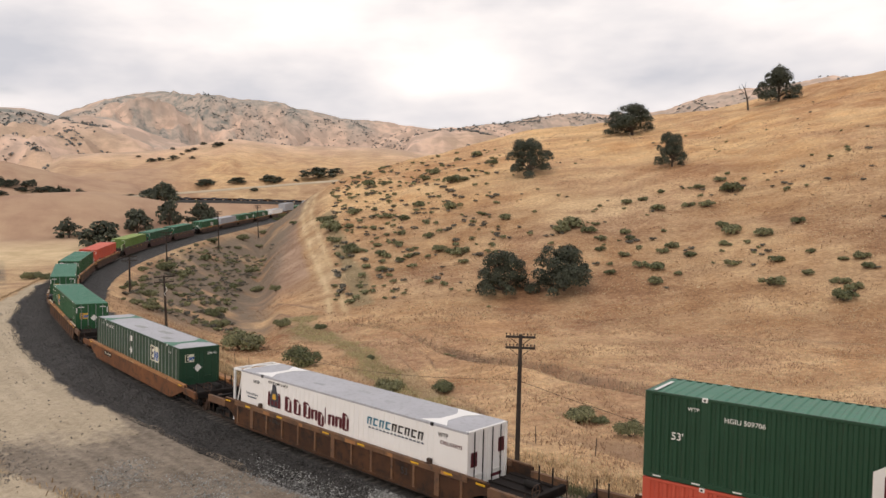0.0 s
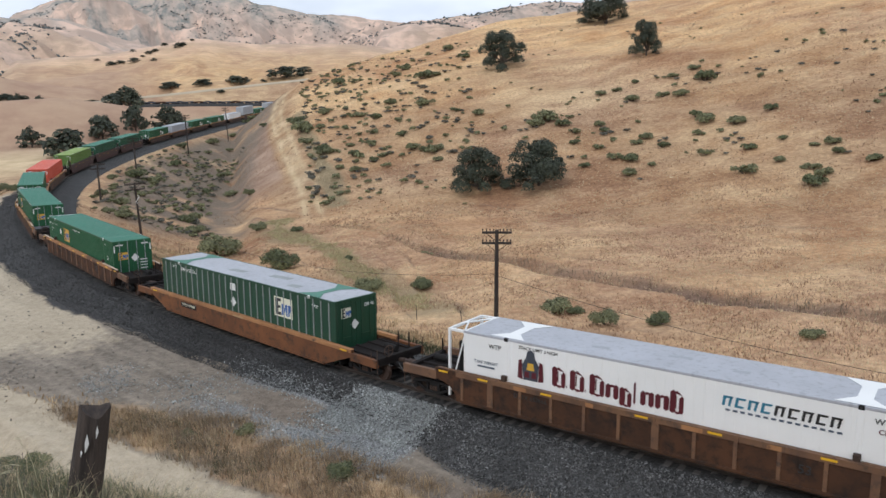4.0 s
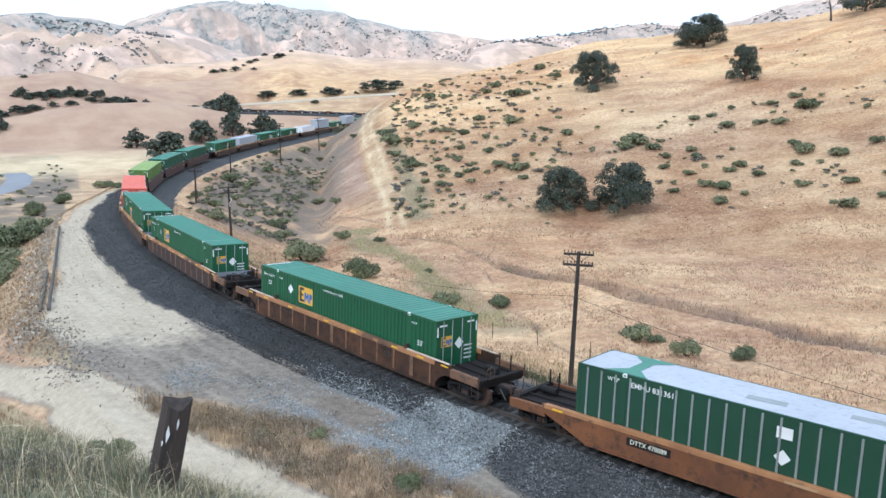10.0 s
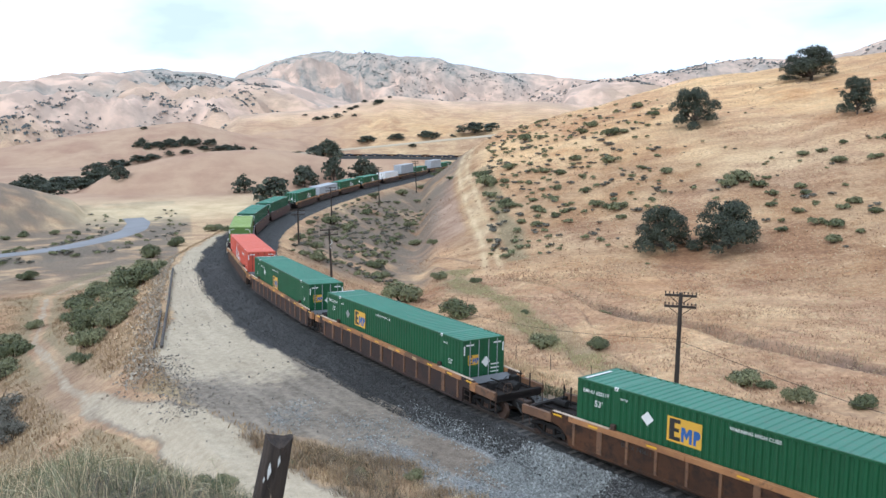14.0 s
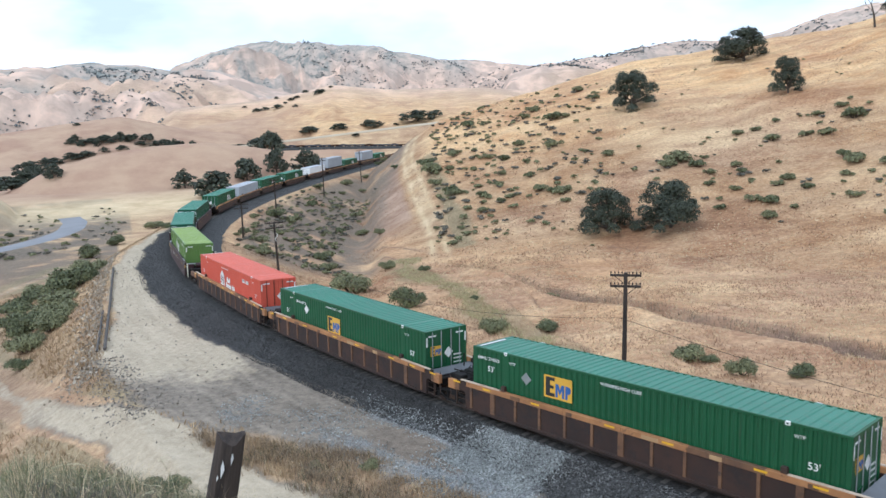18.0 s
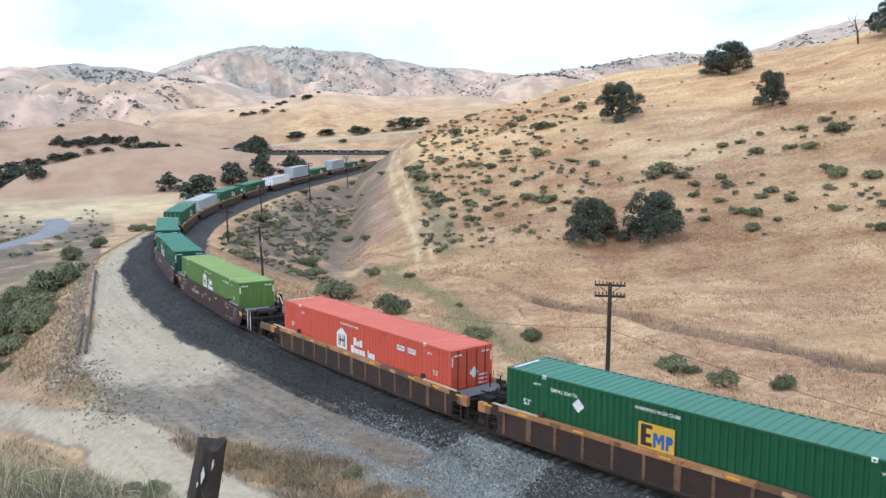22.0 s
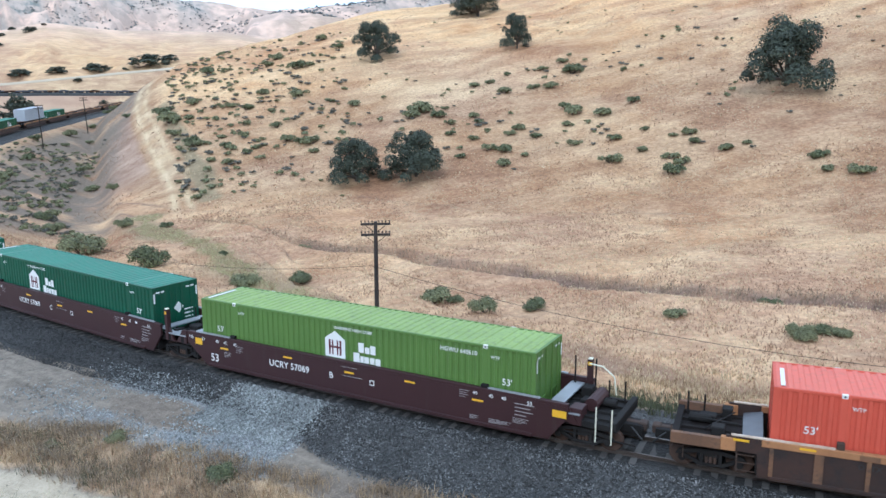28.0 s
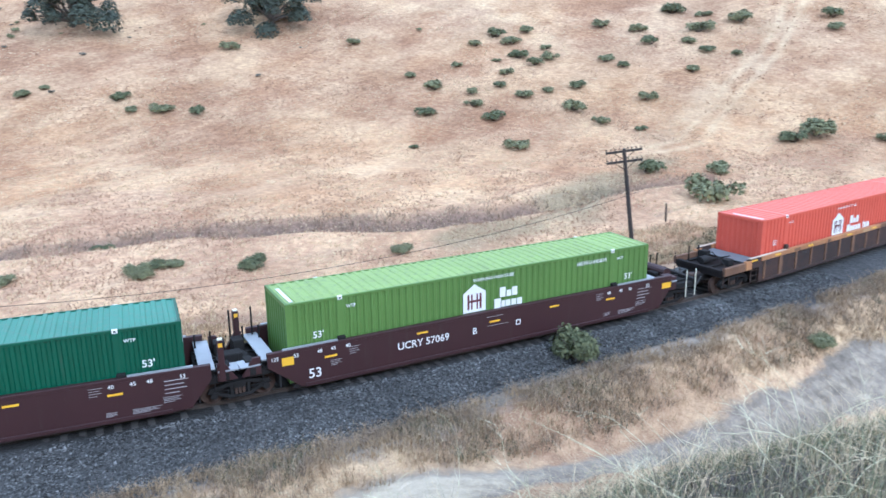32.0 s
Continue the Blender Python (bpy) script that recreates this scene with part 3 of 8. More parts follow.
russet = np.maximum(russet, 0.85 * step(30, 36, _az) * (_d < -22) * (_r < 330) * (_r > 75) * step(-0.8, 0.2, _n))
pink = 0.9 * (_d > 4.5) * step(0.12, -0.05, _u) * (_r < 150)
bank = terraces(_x, _y, _rv)[1] * (_d > 16) * (_u < 0.05) * (_r < 140)
_rd = near_path(_x, _y, ROAD_X, ROAD_Y)
pale = np.maximum(pale, 0.75 * np.exp(-((_r - 338) / 30) ** 2) * step(22, 27, _az) * step(40, 36, _az))
scrub = 0.9 * step(5.5, 9, _d) * step(31, 24, _d + 2 * _n) * step(74, 92, _s + 4 * _n) * (_r < 400) * step(-1.3, 0.0, _n)
scrub = np.maximum(scrub, 0.8 * step(4.5, 1.2, near_path(_x, _y, [-33, -37, -40, -44], [136, 159, 182, 212]) + 1.5 * _n) * step(-0.8, 0.3, _n))
scrub = np.maximum(scrub, 0.85 * step(-0.9, 0.1, _n) * (_d > 4.2) * step(12.5, 7.5, _d + 1.5 * _n) * (_r < 110) * step(70, 50, _s) * (0.5 + 0.5 * step(-50, -38, _s) * step(22, 10, _s)))
scrub = np.maximum(scrub, step(26, 12, _rd + 4 * _n) * step(-1.2, -0.3, _n) * (_az > 30))
scrub = np.maximum(scrub, 0.9 * step(85, 40, _rd + 10 * _n) * (_az > 31) * (_r > 120) * (_r < 360) * step(-1.2, 0.1, _n))
scrub = np.maximum(scrub, 0.35 * step(-13, -17, _d) * step(-34, -24, _d + 4 * _n) * (_s > 24) * (_s < 120) * step(-0.7, 0.4, _n))
ravine = step(-0.9, -0.1, _rv) * step(4.2, 2.4, _rv + 0.8 * _n) * (0.45 + 0.5 * step(-0.6, 0.3, _n)) * step(6, -4, _az)
ravine = np.maximum(ravine, 0.8 * bank)
ravine = np.maximum(ravine, 0.6 * step(-0.6, 0.0, _rv + 17) * step(2.6, 1.4, _rv + 17 + 0.8 * _n) * step(-6, -14, _az) * (_d > 6))
_gr = np.minimum(near_path(_x, _y, [-22, -19, -13, -8, -5, 1], [113, 102, 90, 78, 67, 58]), near_path(_x, _y, [78, 65, 55, 46], [20, 22.3, 22, 26]))
green = 0.7 * step(2.4, 1.0, near_path(_x, _y, [-13, -15.5, -21.5, -29.5], [118, 132, 158, 192]) + 0.8 * _n) + 0.62 * step(3.6, 0.8, _gr + 1.4 * _n) + 0.6 * step(5, 2, _tr + 2 * _n) * step(62, 80, _r) * (_tr > 1.0) + np.maximum(step(12.5, 6, _r + 3 * _n), 0.6 * step(34, 20, _r + 4 * _n) * step(20, 27, _az) * (_d < -12))
green = np.maximum(green, (0.25 + 0.35 * step(56, 46, _r)) * step(80, 62, _r) * (_d < -11.5) * step(18, 24, _az) * (_tr > 1.5) * step(-0.9, 0.1, _n))
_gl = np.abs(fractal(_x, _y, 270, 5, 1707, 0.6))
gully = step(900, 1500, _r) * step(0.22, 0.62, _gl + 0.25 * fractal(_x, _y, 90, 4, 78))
# cover of the far hills; grows with distance, as painted haze does
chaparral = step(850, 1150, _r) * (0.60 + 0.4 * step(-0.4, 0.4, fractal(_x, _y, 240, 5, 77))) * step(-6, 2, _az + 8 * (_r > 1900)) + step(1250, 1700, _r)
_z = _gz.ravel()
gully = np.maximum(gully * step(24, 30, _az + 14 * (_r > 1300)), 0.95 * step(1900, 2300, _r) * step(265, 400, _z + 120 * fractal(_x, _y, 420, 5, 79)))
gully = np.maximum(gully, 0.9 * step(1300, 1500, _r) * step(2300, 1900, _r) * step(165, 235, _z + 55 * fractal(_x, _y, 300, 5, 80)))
rose = 0.8 * step(300, 380, _r) * step(980, 900, _r) * step(15, 22, _az + 6 * (_r < 600))
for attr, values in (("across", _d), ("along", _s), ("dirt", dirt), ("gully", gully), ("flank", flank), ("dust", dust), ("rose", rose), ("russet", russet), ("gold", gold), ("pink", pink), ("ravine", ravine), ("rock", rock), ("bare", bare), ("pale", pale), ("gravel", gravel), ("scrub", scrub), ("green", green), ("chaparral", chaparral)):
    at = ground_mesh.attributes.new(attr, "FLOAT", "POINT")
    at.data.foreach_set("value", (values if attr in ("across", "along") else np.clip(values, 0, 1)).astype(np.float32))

GROUND, nt, b = shader("dry_grassland")
v = coords(nt)
n_far, n_mid, n_fine = noise_of(nt, v, 0.018, 6, 0.6), noise_of(nt, v, 0.13, 7, 0.65), noise_of(nt, v, 2.3, 7, 0.75)
n_grain, n_str = noise_of(nt, v, 15, 4, 0.75), noise_of(nt, coords(nt, (0.30, 1.0, 1.0)), 0.8, 8, 0.75)
n_patch = noise_of(nt, v, 0.034, 8, 0.62)
c = blend(nt, ramp(nt, n_patch, 0.42, 0.54), (0.38, 0.225, 0.140), (0.640, 0.465, 0.270))
c = blend(nt, ramp(nt, n_far, 0.36, 0.56), blend(nt, 0.4, c, (0.47, 0.315, 0.195)), c)


n_edge = noise_of(nt, v, 1.4, 7, 0.72)
pair = nt.nodes.new("ShaderNodeCombineXYZ")
for slot, name, k in (("X", "across", 1.5), ("Y", "along", 0.10)):
    a = nt.nodes.new("ShaderNodeAttribute")
    a.attribute_name = name
    mul = nt.nodes.new("ShaderNodeMath")
    mul.operation = "MULTIPLY"
    mul.inputs[1].default_value = k
    nt.links.new(a.outputs["Fac"], mul.inputs[0])
    nt.links.new(mul.outputs[0], pair.inputs[slot])
n_rut = noise_of(nt, pair.outputs["Vector"], 1.0, 6, 0.65)


def masked(nt, c, name, colour_a, colour_b, noise_socket, lo=0.35, hi=0.65, ragged=False):
    a = nt.nodes.new("ShaderNodeAttribute")
    a.attribute_name = name
    share = a.outputs["Fac"]
    if ragged:
        add = nt.nodes.new("ShaderNodeMath")
        add.operation = "MULTIPLY_ADD"
        nt.links.new(n_edge, add.inputs[0])
        add.inputs[1].default_value = 1.1
        nt.links.new(share, add.inputs[2])
        share = ramp(nt, add.outputs[0], 0.88, 1.26)
    return blend(nt, share, c, blend(nt, ramp(nt, noise_socket, lo, hi), colour_a, colour_b))


m1 = blend(nt, ramp(nt, n_mid, 0.48, 0.64), (0, 0, 0), (0.62, 0.62, 0.62))
c = blend(nt, m1, c, (0.74, 0.575, 0.355))
m1 = blend(nt, ramp(nt, n_mid, 0.44, 0.32), (0, 0, 0), (0.50, 0.50, 0.50))
c = blend(nt, m1, c, (0.30, 0.178, 0.118))
m1 = blend(nt, ramp(nt, n_str, 0.52, 0.68), (0, 0, 0), (0.42, 0.42, 0.42))
c = blend(nt, m1, c, (0.70, 0.56, 0.38))
m1 = blend(nt, ramp(nt, n_fine, 0.48, 0.66), (0, 0, 0), (0.46, 0.46, 0.46))
c = blend(nt, m1, c, (0.215, 0.132, 0.088))
warp = nt.nodes.new("ShaderNodeVectorMath")
warp.operation = "ADD"
nt.links.new(v, warp.inputs[0])
wn3 = node(nt, "TexNoise", Scale=1.3, Detail=3.0)
nt.links.new(v, wn3.inputs["Vector"])
nt.links.new(wn3.outputs["Color"], warp.inputs[1])
clump = node(nt, "TexVoronoi", Scale=1.5)
nt.links.new(warp.outputs["Vector"], clump.inputs["Vector"])
tuft = blend(nt, 0.5, clump.outputs["Distance"], n_fine)
c = blend(nt, 0.30, c, blend(nt, ramp(nt, tuft, 0.34, 0.60), (0.78, 0.61, 0.385), (0.20, 0.125, 0.080)))
c = blend(nt, 0.30, c, blend(nt, ramp(nt, n_grain, 0.38, 0.62), (0.16, 0.103, 0.070), (0.76, 0.60, 0.41)))
n_band = noise_of(nt, coords(nt, (0.055, 0.15, 0.30)), 1.0, 9, 0.62)
c = blend(nt, 0.68, c, blend(nt, 1.0, c, blend(nt, ramp(nt, n_band, 0.40, 0.60), (0.79, 0.68, 0.60), (1.18, 1.12, 1.02)), "MULTIPLY"))
for name, tone, lo, hi, ns in (("russet", (0.74, 0.62, 0.54), 0.38, 0.56, n_mid), ("pink", (1.09, 1.00, 0.96), 0.38, 0.62, n_str), ("gold", (1.42, 1.29, 1.07), 0.3, 0.6, n_mid)):
    a = nt.nodes.new("ShaderNodeAttribute")
    a.attribute_name = name
    c = blend(nt, a.outputs["Fac"], c, blend(nt, 1.0, c, blend(nt, ramp(nt, ns, lo, hi), tone, tuple(0.5 + 0.5 * q for q in tone)), "MULTIPLY"))
# brush and earth of the far hills, with haze mixed into the colours
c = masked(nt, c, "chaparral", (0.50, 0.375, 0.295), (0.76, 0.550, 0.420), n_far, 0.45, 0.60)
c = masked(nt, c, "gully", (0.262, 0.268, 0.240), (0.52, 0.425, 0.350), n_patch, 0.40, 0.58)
c = masked(nt, c, "flank", (0.28, 0.180, 0.125), (0.45, 0.315, 0.230), n_mid, 0.38, 0.6)
c = masked(nt, c, "rose", (0.365, 0.225, 0.160), (0.47, 0.325, 0.225), n_patch)
c = masked(nt, c, "scrub", (0.115, 0.108, 0.080), (0.275, 0.208, 0.160), n_fine)
c = masked(nt, c, "ravine", (0.105, 0.072, 0.056), (0.30, 0.20, 0.145), n_fine)
c = masked(nt, c, "green", (0.125, 0.120, 0.066), (0.33, 0.275, 0.165), n_fine)
c = masked(nt, c, "pale", (0.58, 0.445, 0.26), (0.80, 0.64, 0.40), n_mid)
worn = blend(nt, 0.45, blend(nt, 0.5, n_rut, n_mid), n_fine)
c = masked(nt, c, "bare", (0.150, 0.124, 0.098), (0.345, 0.290, 0.226), worn, 0.40, 0.60, True)
c = masked(nt, c, "dust", (0.36, 0.292, 0.203), (0.57, 0.478, 0.350), blend(nt, 0.25, worn, n_grain), 0.40, 0.58, True)
c = masked(nt, c, "gravel", (0.026, 0.025, 0.025), (0.125, 0.120, 0.116), n_grain, 0.35, 0.65, True)
c = masked(nt, c, "rock", (0.12, 0.12, 0.118), (0.40, 0.40, 0.395), n_grain, 0.38, 0.62, True)
c = masked(nt, c, "dirt", (0.125, 0.100, 0.078), (0.300, 0.245, 0.190), blend(nt, 0.5, n_fine, n_grain), 0.38, 0.62, True)
c = blend(nt, 1.0, c, (0.985, 0.985, 1.0), "MULTIPLY")
nt.links.new(c, b.inputs["Base Color"])
b.inputs["Roughness"].default_value = 0.95
b.inputs["Specular IOR Level"].default_value = 0.15
bump(nt, b, tuft, 0.75, -0.28)
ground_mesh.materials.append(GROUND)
ground = tagged(new("ground", ground_mesh), "dry golden grassland hills around a railway cutting and valley", "ground", kind="structure")


# ---- mesh pieces ----
class Shape:
    """Collects faces of simple solids for one mesh."""

    def __init__(self):
        self.v, self.f = [], []

    def add(self, verts, faces):
        k = len(self.v)
        self.v += [tuple(p) for p in verts]
        self.f += [tuple(i + k for i in f) for f in faces]
        return self

    def box(self, x0, x1, y0, y1, z0, z1, c=0.0):
        if c <= 0:
            p = [(x, y, z) for z in (z0, z1) for x, y in ((x0, y0), (x1, y0), (x1, y1), (x0, y1))]
            return self.add(p, [(3, 2, 1, 0), (4, 5, 6, 7), (0, 1, 5, 4), (1, 2, 6, 5), (2, 3, 7, 6), (3, 0, 4, 7)])
        ring = lambda i, z: [(x0 + i, y0, z), (x1 - i, y0, z), (x1, y0 + i, z), (x1, y1 - i, z), (x1 - i, y1, z), (x0 + i, y1, z), (x0, y1 - i, z), (x0, y0 + i, z)]
        inset = [(min(max(px, x0 + c), x1 - c), min(max(py, y0 + c), y1 - c)) for px, py, _ in ring(c, 0)]
        rings = [[(*q, z0) for q in inset], ring(c, z0 + c), ring(c, z1 - c), [(*q, z1) for q in inset]]
        return self.loft(rings)

    def loft(self, rings, cap=True):
        n, k = len(rings[0]), len(self.v)
        for r in rings:
            self.v += [tuple(p) for p in r]
        for j in range(len(rings) - 1):
            for i in range(n):
                a, b2 = k + j * n + i, k + j * n + (i + 1) % n
                self.f.append((a, b2, b2 + n, a + n))
        if cap:
            self.f.append(tuple(k + i for i in range(n - 1, -1, -1)))
            self.f.append(tuple(k + (len(rings) - 1) * n + i for i in range(n)))
        return self

    def prism(self, profile, axis, a, b2):
        """A closed profile pushed along an axis from a to b2."""
        put = {"x": lambda p, q: (q, p[0], p[1]), "y": lambda p, q: (p[0], q, p[1]), "z": lambda p, q: (p[0], p[1], q)}[axis]
        return self.loft([[put(p, a) for p in profile], [put(p, b2) for p in profile]])

    def rod(self, p, q, r0, r1=None, n=8):
        p, q = Vector(p), Vector(q)
        r1 = r0 if r1 is None else r1
        z = (q - p).normalized()
        x = z.orthogonal().normalized()
        y = z.cross(x)
        return self.loft([[c0 + (x * math.cos(2 * math.pi * i / n) + y * math.sin(2 * math.pi * i / n)) * r for i in range(n)] for c0, r in ((p, r0), (q, r1))])

    def mesh(self, name, material, smooth=False):
        me = mesh_of(name, self.v, self.f, smooth)
        me.materials.append(material)
        return me


def part(name, shape, material, parent, label="", smooth=False, at=None):
    """Links a shape (or a ready mesh) as one mesh object under a thing or a part."""
    me = shape if isinstance(shape, bpy.types.Mesh) else shape.mesh(name, material, smooth)
    ob = new(name, me)
    ob.parent = parent
    if at is not None:
        ob.matrix_basis = at
    return tagged(ob, label)


def thing(name, label, category, m=None, group="", kind=""):
    ob = new(name)
    ob.empty_display_size = 0.3
    if m is not None:
        ob.matrix_basis = m
    return tagged(ob, label, category, group, kind)


FONT_MESH = {}


def lettering(text, size, material, parent, at, name="lettering", label="", spread=1.0):
    """Text in the built-in font, laid flat at a pose (x along the words)."""
    key = (text, size, material.name, spread)
    if key not in FONT_MESH:
        cu = bpy.data.curves.new("lettering", "FONT")
        cu.body, cu.size, cu.align_x, cu.align_y, cu.space_character, cu.offset = text, size, "CENTER", "CENTER", spread, size * 0.012
        cu.resolution_u = 3
        tmp = new("lettering", cu)
        bpy.context.view_layer.update()
        me = bpy.data.meshes.new_from_object(tmp.evaluated_get(bpy.context.evaluated_depsgraph_get()))
        bpy.data.objects.remove(tmp)
        bpy.data.curves.remove(cu)
        me.materials.clear()
        me.materials.append(material)
        FONT_MESH[key] = me
    ob = new(name, FONT_MESH[key])
    ob.parent, ob.matrix_basis = parent, at
    return tagged(ob, label)


# ---- ballast, sleepers, rails ----
def strip(shares, s0, s1, ds):
    """The ballast: shares run from the outer foot (-1) to the inner foot (1)."""
    ss = np.arange(s0, s1 + ds, ds)
    px, py = np.interp(ss, LINE_S, LINE_X), np.interp(ss, LINE_S, LINE_Y)
    tx, ty = np.gradient(px), np.gradient(py)
    n = np.hypot(tx, ty)
    nx, ny = ty / n, -tx / n
    outer = np.interp(ss, BED_S, BED_W) + 0.25 * vnoise(ss / 1.7, ss * 0, 3) + 0.2 * vnoise(ss / 6, ss * 0, 4)
    P = np.zeros((len(ss), len(shares), 3))
    for k, q in enumerate(shares):
        o = q * np.where(q < 0, outer, 4.9 + 0.3 * vnoise(ss / 2, ss * 0, 9))
        h = -0.2 + 0.032 * (np.abs(o) < 1.6) - np.clip(np.abs(o) - 1.9, 0, 9) * 0.19 - np.clip(o - 2.2, 0, 9) * 0.09 - (abs(q) == 1) * 0.16
        h = h - o * math.tan(CANT) * step(3.2, 1.8, np.abs(o)) + 0.03 * vnoise(ss * 2.3, ss * 0 + k, k + 5)
        P[:, k] = np.stack([px + nx * o, py + ny * o, GRADE * ss + h], -1)
    return P


# distances grow toward the inside of the bend
BALLAST, nt, b = shader("crushed_rock_ballast")
v = coords(nt)
cell = nt.nodes.new("ShaderNodeTexVoronoi")
cell.inputs["Scale"].default_value = 11.0
nt.links.new(v, cell.inputs["Vector"])
n1, n2 = noise_of(nt, v, 0.35, 5), noise_of(nt, v, 6, 4)
c = blend(nt, ramp(nt, n1, 0.35, 0.65), (0.026, 0.025, 0.024), (0.050, 0.048, 0.046))
c = blend(nt, 0.55, c, blend(nt, ramp(nt, cell.outputs["Color"], 0.1, 0.9), (0.009, 0.009, 0.009), (0.115, 0.112, 0.110)))
# near-black between the rails: soot plus painted-in shade from under the cars
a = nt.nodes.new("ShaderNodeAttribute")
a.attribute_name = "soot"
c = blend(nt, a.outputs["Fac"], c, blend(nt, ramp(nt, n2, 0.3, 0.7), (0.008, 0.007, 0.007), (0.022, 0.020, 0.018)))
nt.links.new(c, b.inputs["Base Color"])
b.inputs["Roughness"].default_value = 0.9
bump(nt, b, cell.outputs["Distance"], 0.9, 0.06)
BED_SHARES = [-1, -0.9, -0.75, -0.6, -0.45, -0.32, -0.2, -0.08, 0.08, 0.2, 0.3, 0.4, 0.55, 0.75, 0.9, 1]
_bed = strip(BED_SHARES, -120, 425, 0.5)
bal = grid_mesh("ballast", _bed)
# share of soot and undercar shade, full along the middle of the bed
_soot_shade = np.tile(step(0.42, 0.22, np.abs(np.array(BED_SHARES))), (len(_bed), 1)) * (0.85 + 0.15 * vnoise(np.arange(len(_bed)) / 9.0, np.zeros(len(_bed)), 6))[:, None]
bal.attributes.new("soot", "FLOAT", "POINT").data.foreach_set("value", np.clip(_soot_shade, 0, 1).ravel().astype(np.float32))
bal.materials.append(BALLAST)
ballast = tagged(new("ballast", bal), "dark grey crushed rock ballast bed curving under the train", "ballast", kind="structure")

track = thing("railway_track", "single steel railway track on weathered wooden sleepers", "railway track", kind="structure")
RAIL_PROFILE = [(-0.036, 0.0), (0.036, 0.0), (0.036, -0.035), (0.009, -0.05), (0.009, -0.135), (0.068, -0.155), (-0.068, -0.155), (-0.009, -0.135), (-0.009, -0.05), (-0.036, -0.035)]
for side in (-1, 1):
    sh, rings = Shape(), []
    for s in np.arange(-118, 424, 2.0):
        m = line_pose(s)
        rings.append([m @ Vector((0, side * 0.7535 + y, z)) for y, z in RAIL_PROFILE])
    part("rail", sh.loft(rings), RAIL_STEEL, track, "worn steel rail with bright running surface")
# ---- the train ----
RUN_T = np.array([0, 5, 10, 14, 19, 23, 28, 32.0])
RUN_S = np.array([0, 21.07, 42.17, 60.84, 86.67, 109.83, 142.48, 171.2])


def run(t):
    """How far the train has rolled after t seconds."""
    sl = np.gradient(RUN_S, RUN_T)
    sl[0], sl[-1] = 4.2, 7.3
    i = int(np.clip(np.searchsorted(RUN_T, t) - 1, 0, len(RUN_T) - 2))
    h = RUN_T[i + 1] - RUN_T[i]
    u = (t - RUN_T[i]) / h
    return ((2 * u ** 3 - 3 * u ** 2 + 1) * RUN_S[i] + (u ** 3 - 2 * u ** 2 + u) * h * sl[i]
            + (-2 * u ** 3 + 3 * u ** 2) * RUN_S[i + 1] + (u ** 3 - u ** 2) * h * sl[i + 1])


ROLLING = []   # (thing, place along the line at the start)
TURNING = []   # wheelsets
L53, W53, H53, FLOOR = 16.154, 2.59, 2.896, 0.36


def corrugated(x0, x1, z0, z1, y, out, pitch=0.28, depth=0.05):
    """A corrugated side wall whose waves stand along x; out is +1 or -1."""
    n = max(2, int(round((x1 - x0) / pitch)))
    w = (x1 - x0) / n
    prof = [(x0, 0.0)]
    for i in range(n):
        a = x0 + i * w
        prof += [(a + 0.30 * w, 0.0), (a + 0.45 * w, -depth), (a + 0.80 * w, -depth), (a + 0.95 * w, 0.0)]
    prof.append((x1, 0.0))
    sh = Shape()
    v = []
    for px, q in prof:
        v += [(px, y + out * q, z0), (px, y + out * q, z1)]
    back = y - out * 0.06
    k = len(v)
    v += [(x0, back, z0), (x0, back, z1), (x1, back, z0), (x1, back, z1)]
    f = [(2 * i, 2 * i + 2, 2 * i + 3, 2 * i + 1) for i in range(len(prof) - 1)] + [(k, k + 1, k + 3, k + 2)]
    if out > 0:
        f = [tuple(reversed(q)) for q in f]
    return sh.add(v, f)


def roof_sheet(x0, x1, y, z, pitch=0.34, depth=0.035, waves=True):
    sh, v = Shape(), []
    xs = [(x0, 0.0)]
    if waves:
        n = int((x1 - x0) / pitch)
        w = (x1 - x0) / n
        for i in range(n):
            a = x0 + i * w
            xs += [(a + 0.3 * w, 0), (a + 0.42 * w, -depth), (a + 0.85 * w, -depth), (a + 0.97 * w, 0)]
    xs.append((x1, 0.0))
    for px, q in xs:
        v += [(px, -y, z + q), (px, 0, z + q + 0.012), (px, y, z + q)]
    f = []
    for i in range(len(xs) - 1):
        k = 3 * i
        f += [(k, k + 3, k + 4, k + 1), (k + 1, k + 4, k + 5, k + 2)]
    k = len(v)
    v += [(x0, -y, z - 0.05), (x1, -y, z - 0.05), (x1, y, z - 0.05), (x0, y, z - 0.05)]
    f.append((k, k + 3, k + 2, k + 1))
    return sh.add(v, f)


def flat_panel(w, h, t=0.004):
    return Shape().box(-w / 2, w / 2, -h / 2, h / 2, 0, t)


def side_pose(x, z, y=-W53 / 2 - 0.012):
    """A pose on the right side wall, seen by the eye: x along the words, face outward."""
    return Matrix.Translation((x, y, z)) @ Matrix(((1, 0, 0, 0), (0, 0, -1, 0), (0, 1, 0, 0), (0, 0, 0, 1)))


def left_pose(x, z):
    return Matrix.Translation((x, W53 / 2 + 0.012, z)) @ Matrix(((-1, 0, 0, 0), (0, 0, 1, 0), (0, 1, 0, 0), (0, 0, 0, 1)))


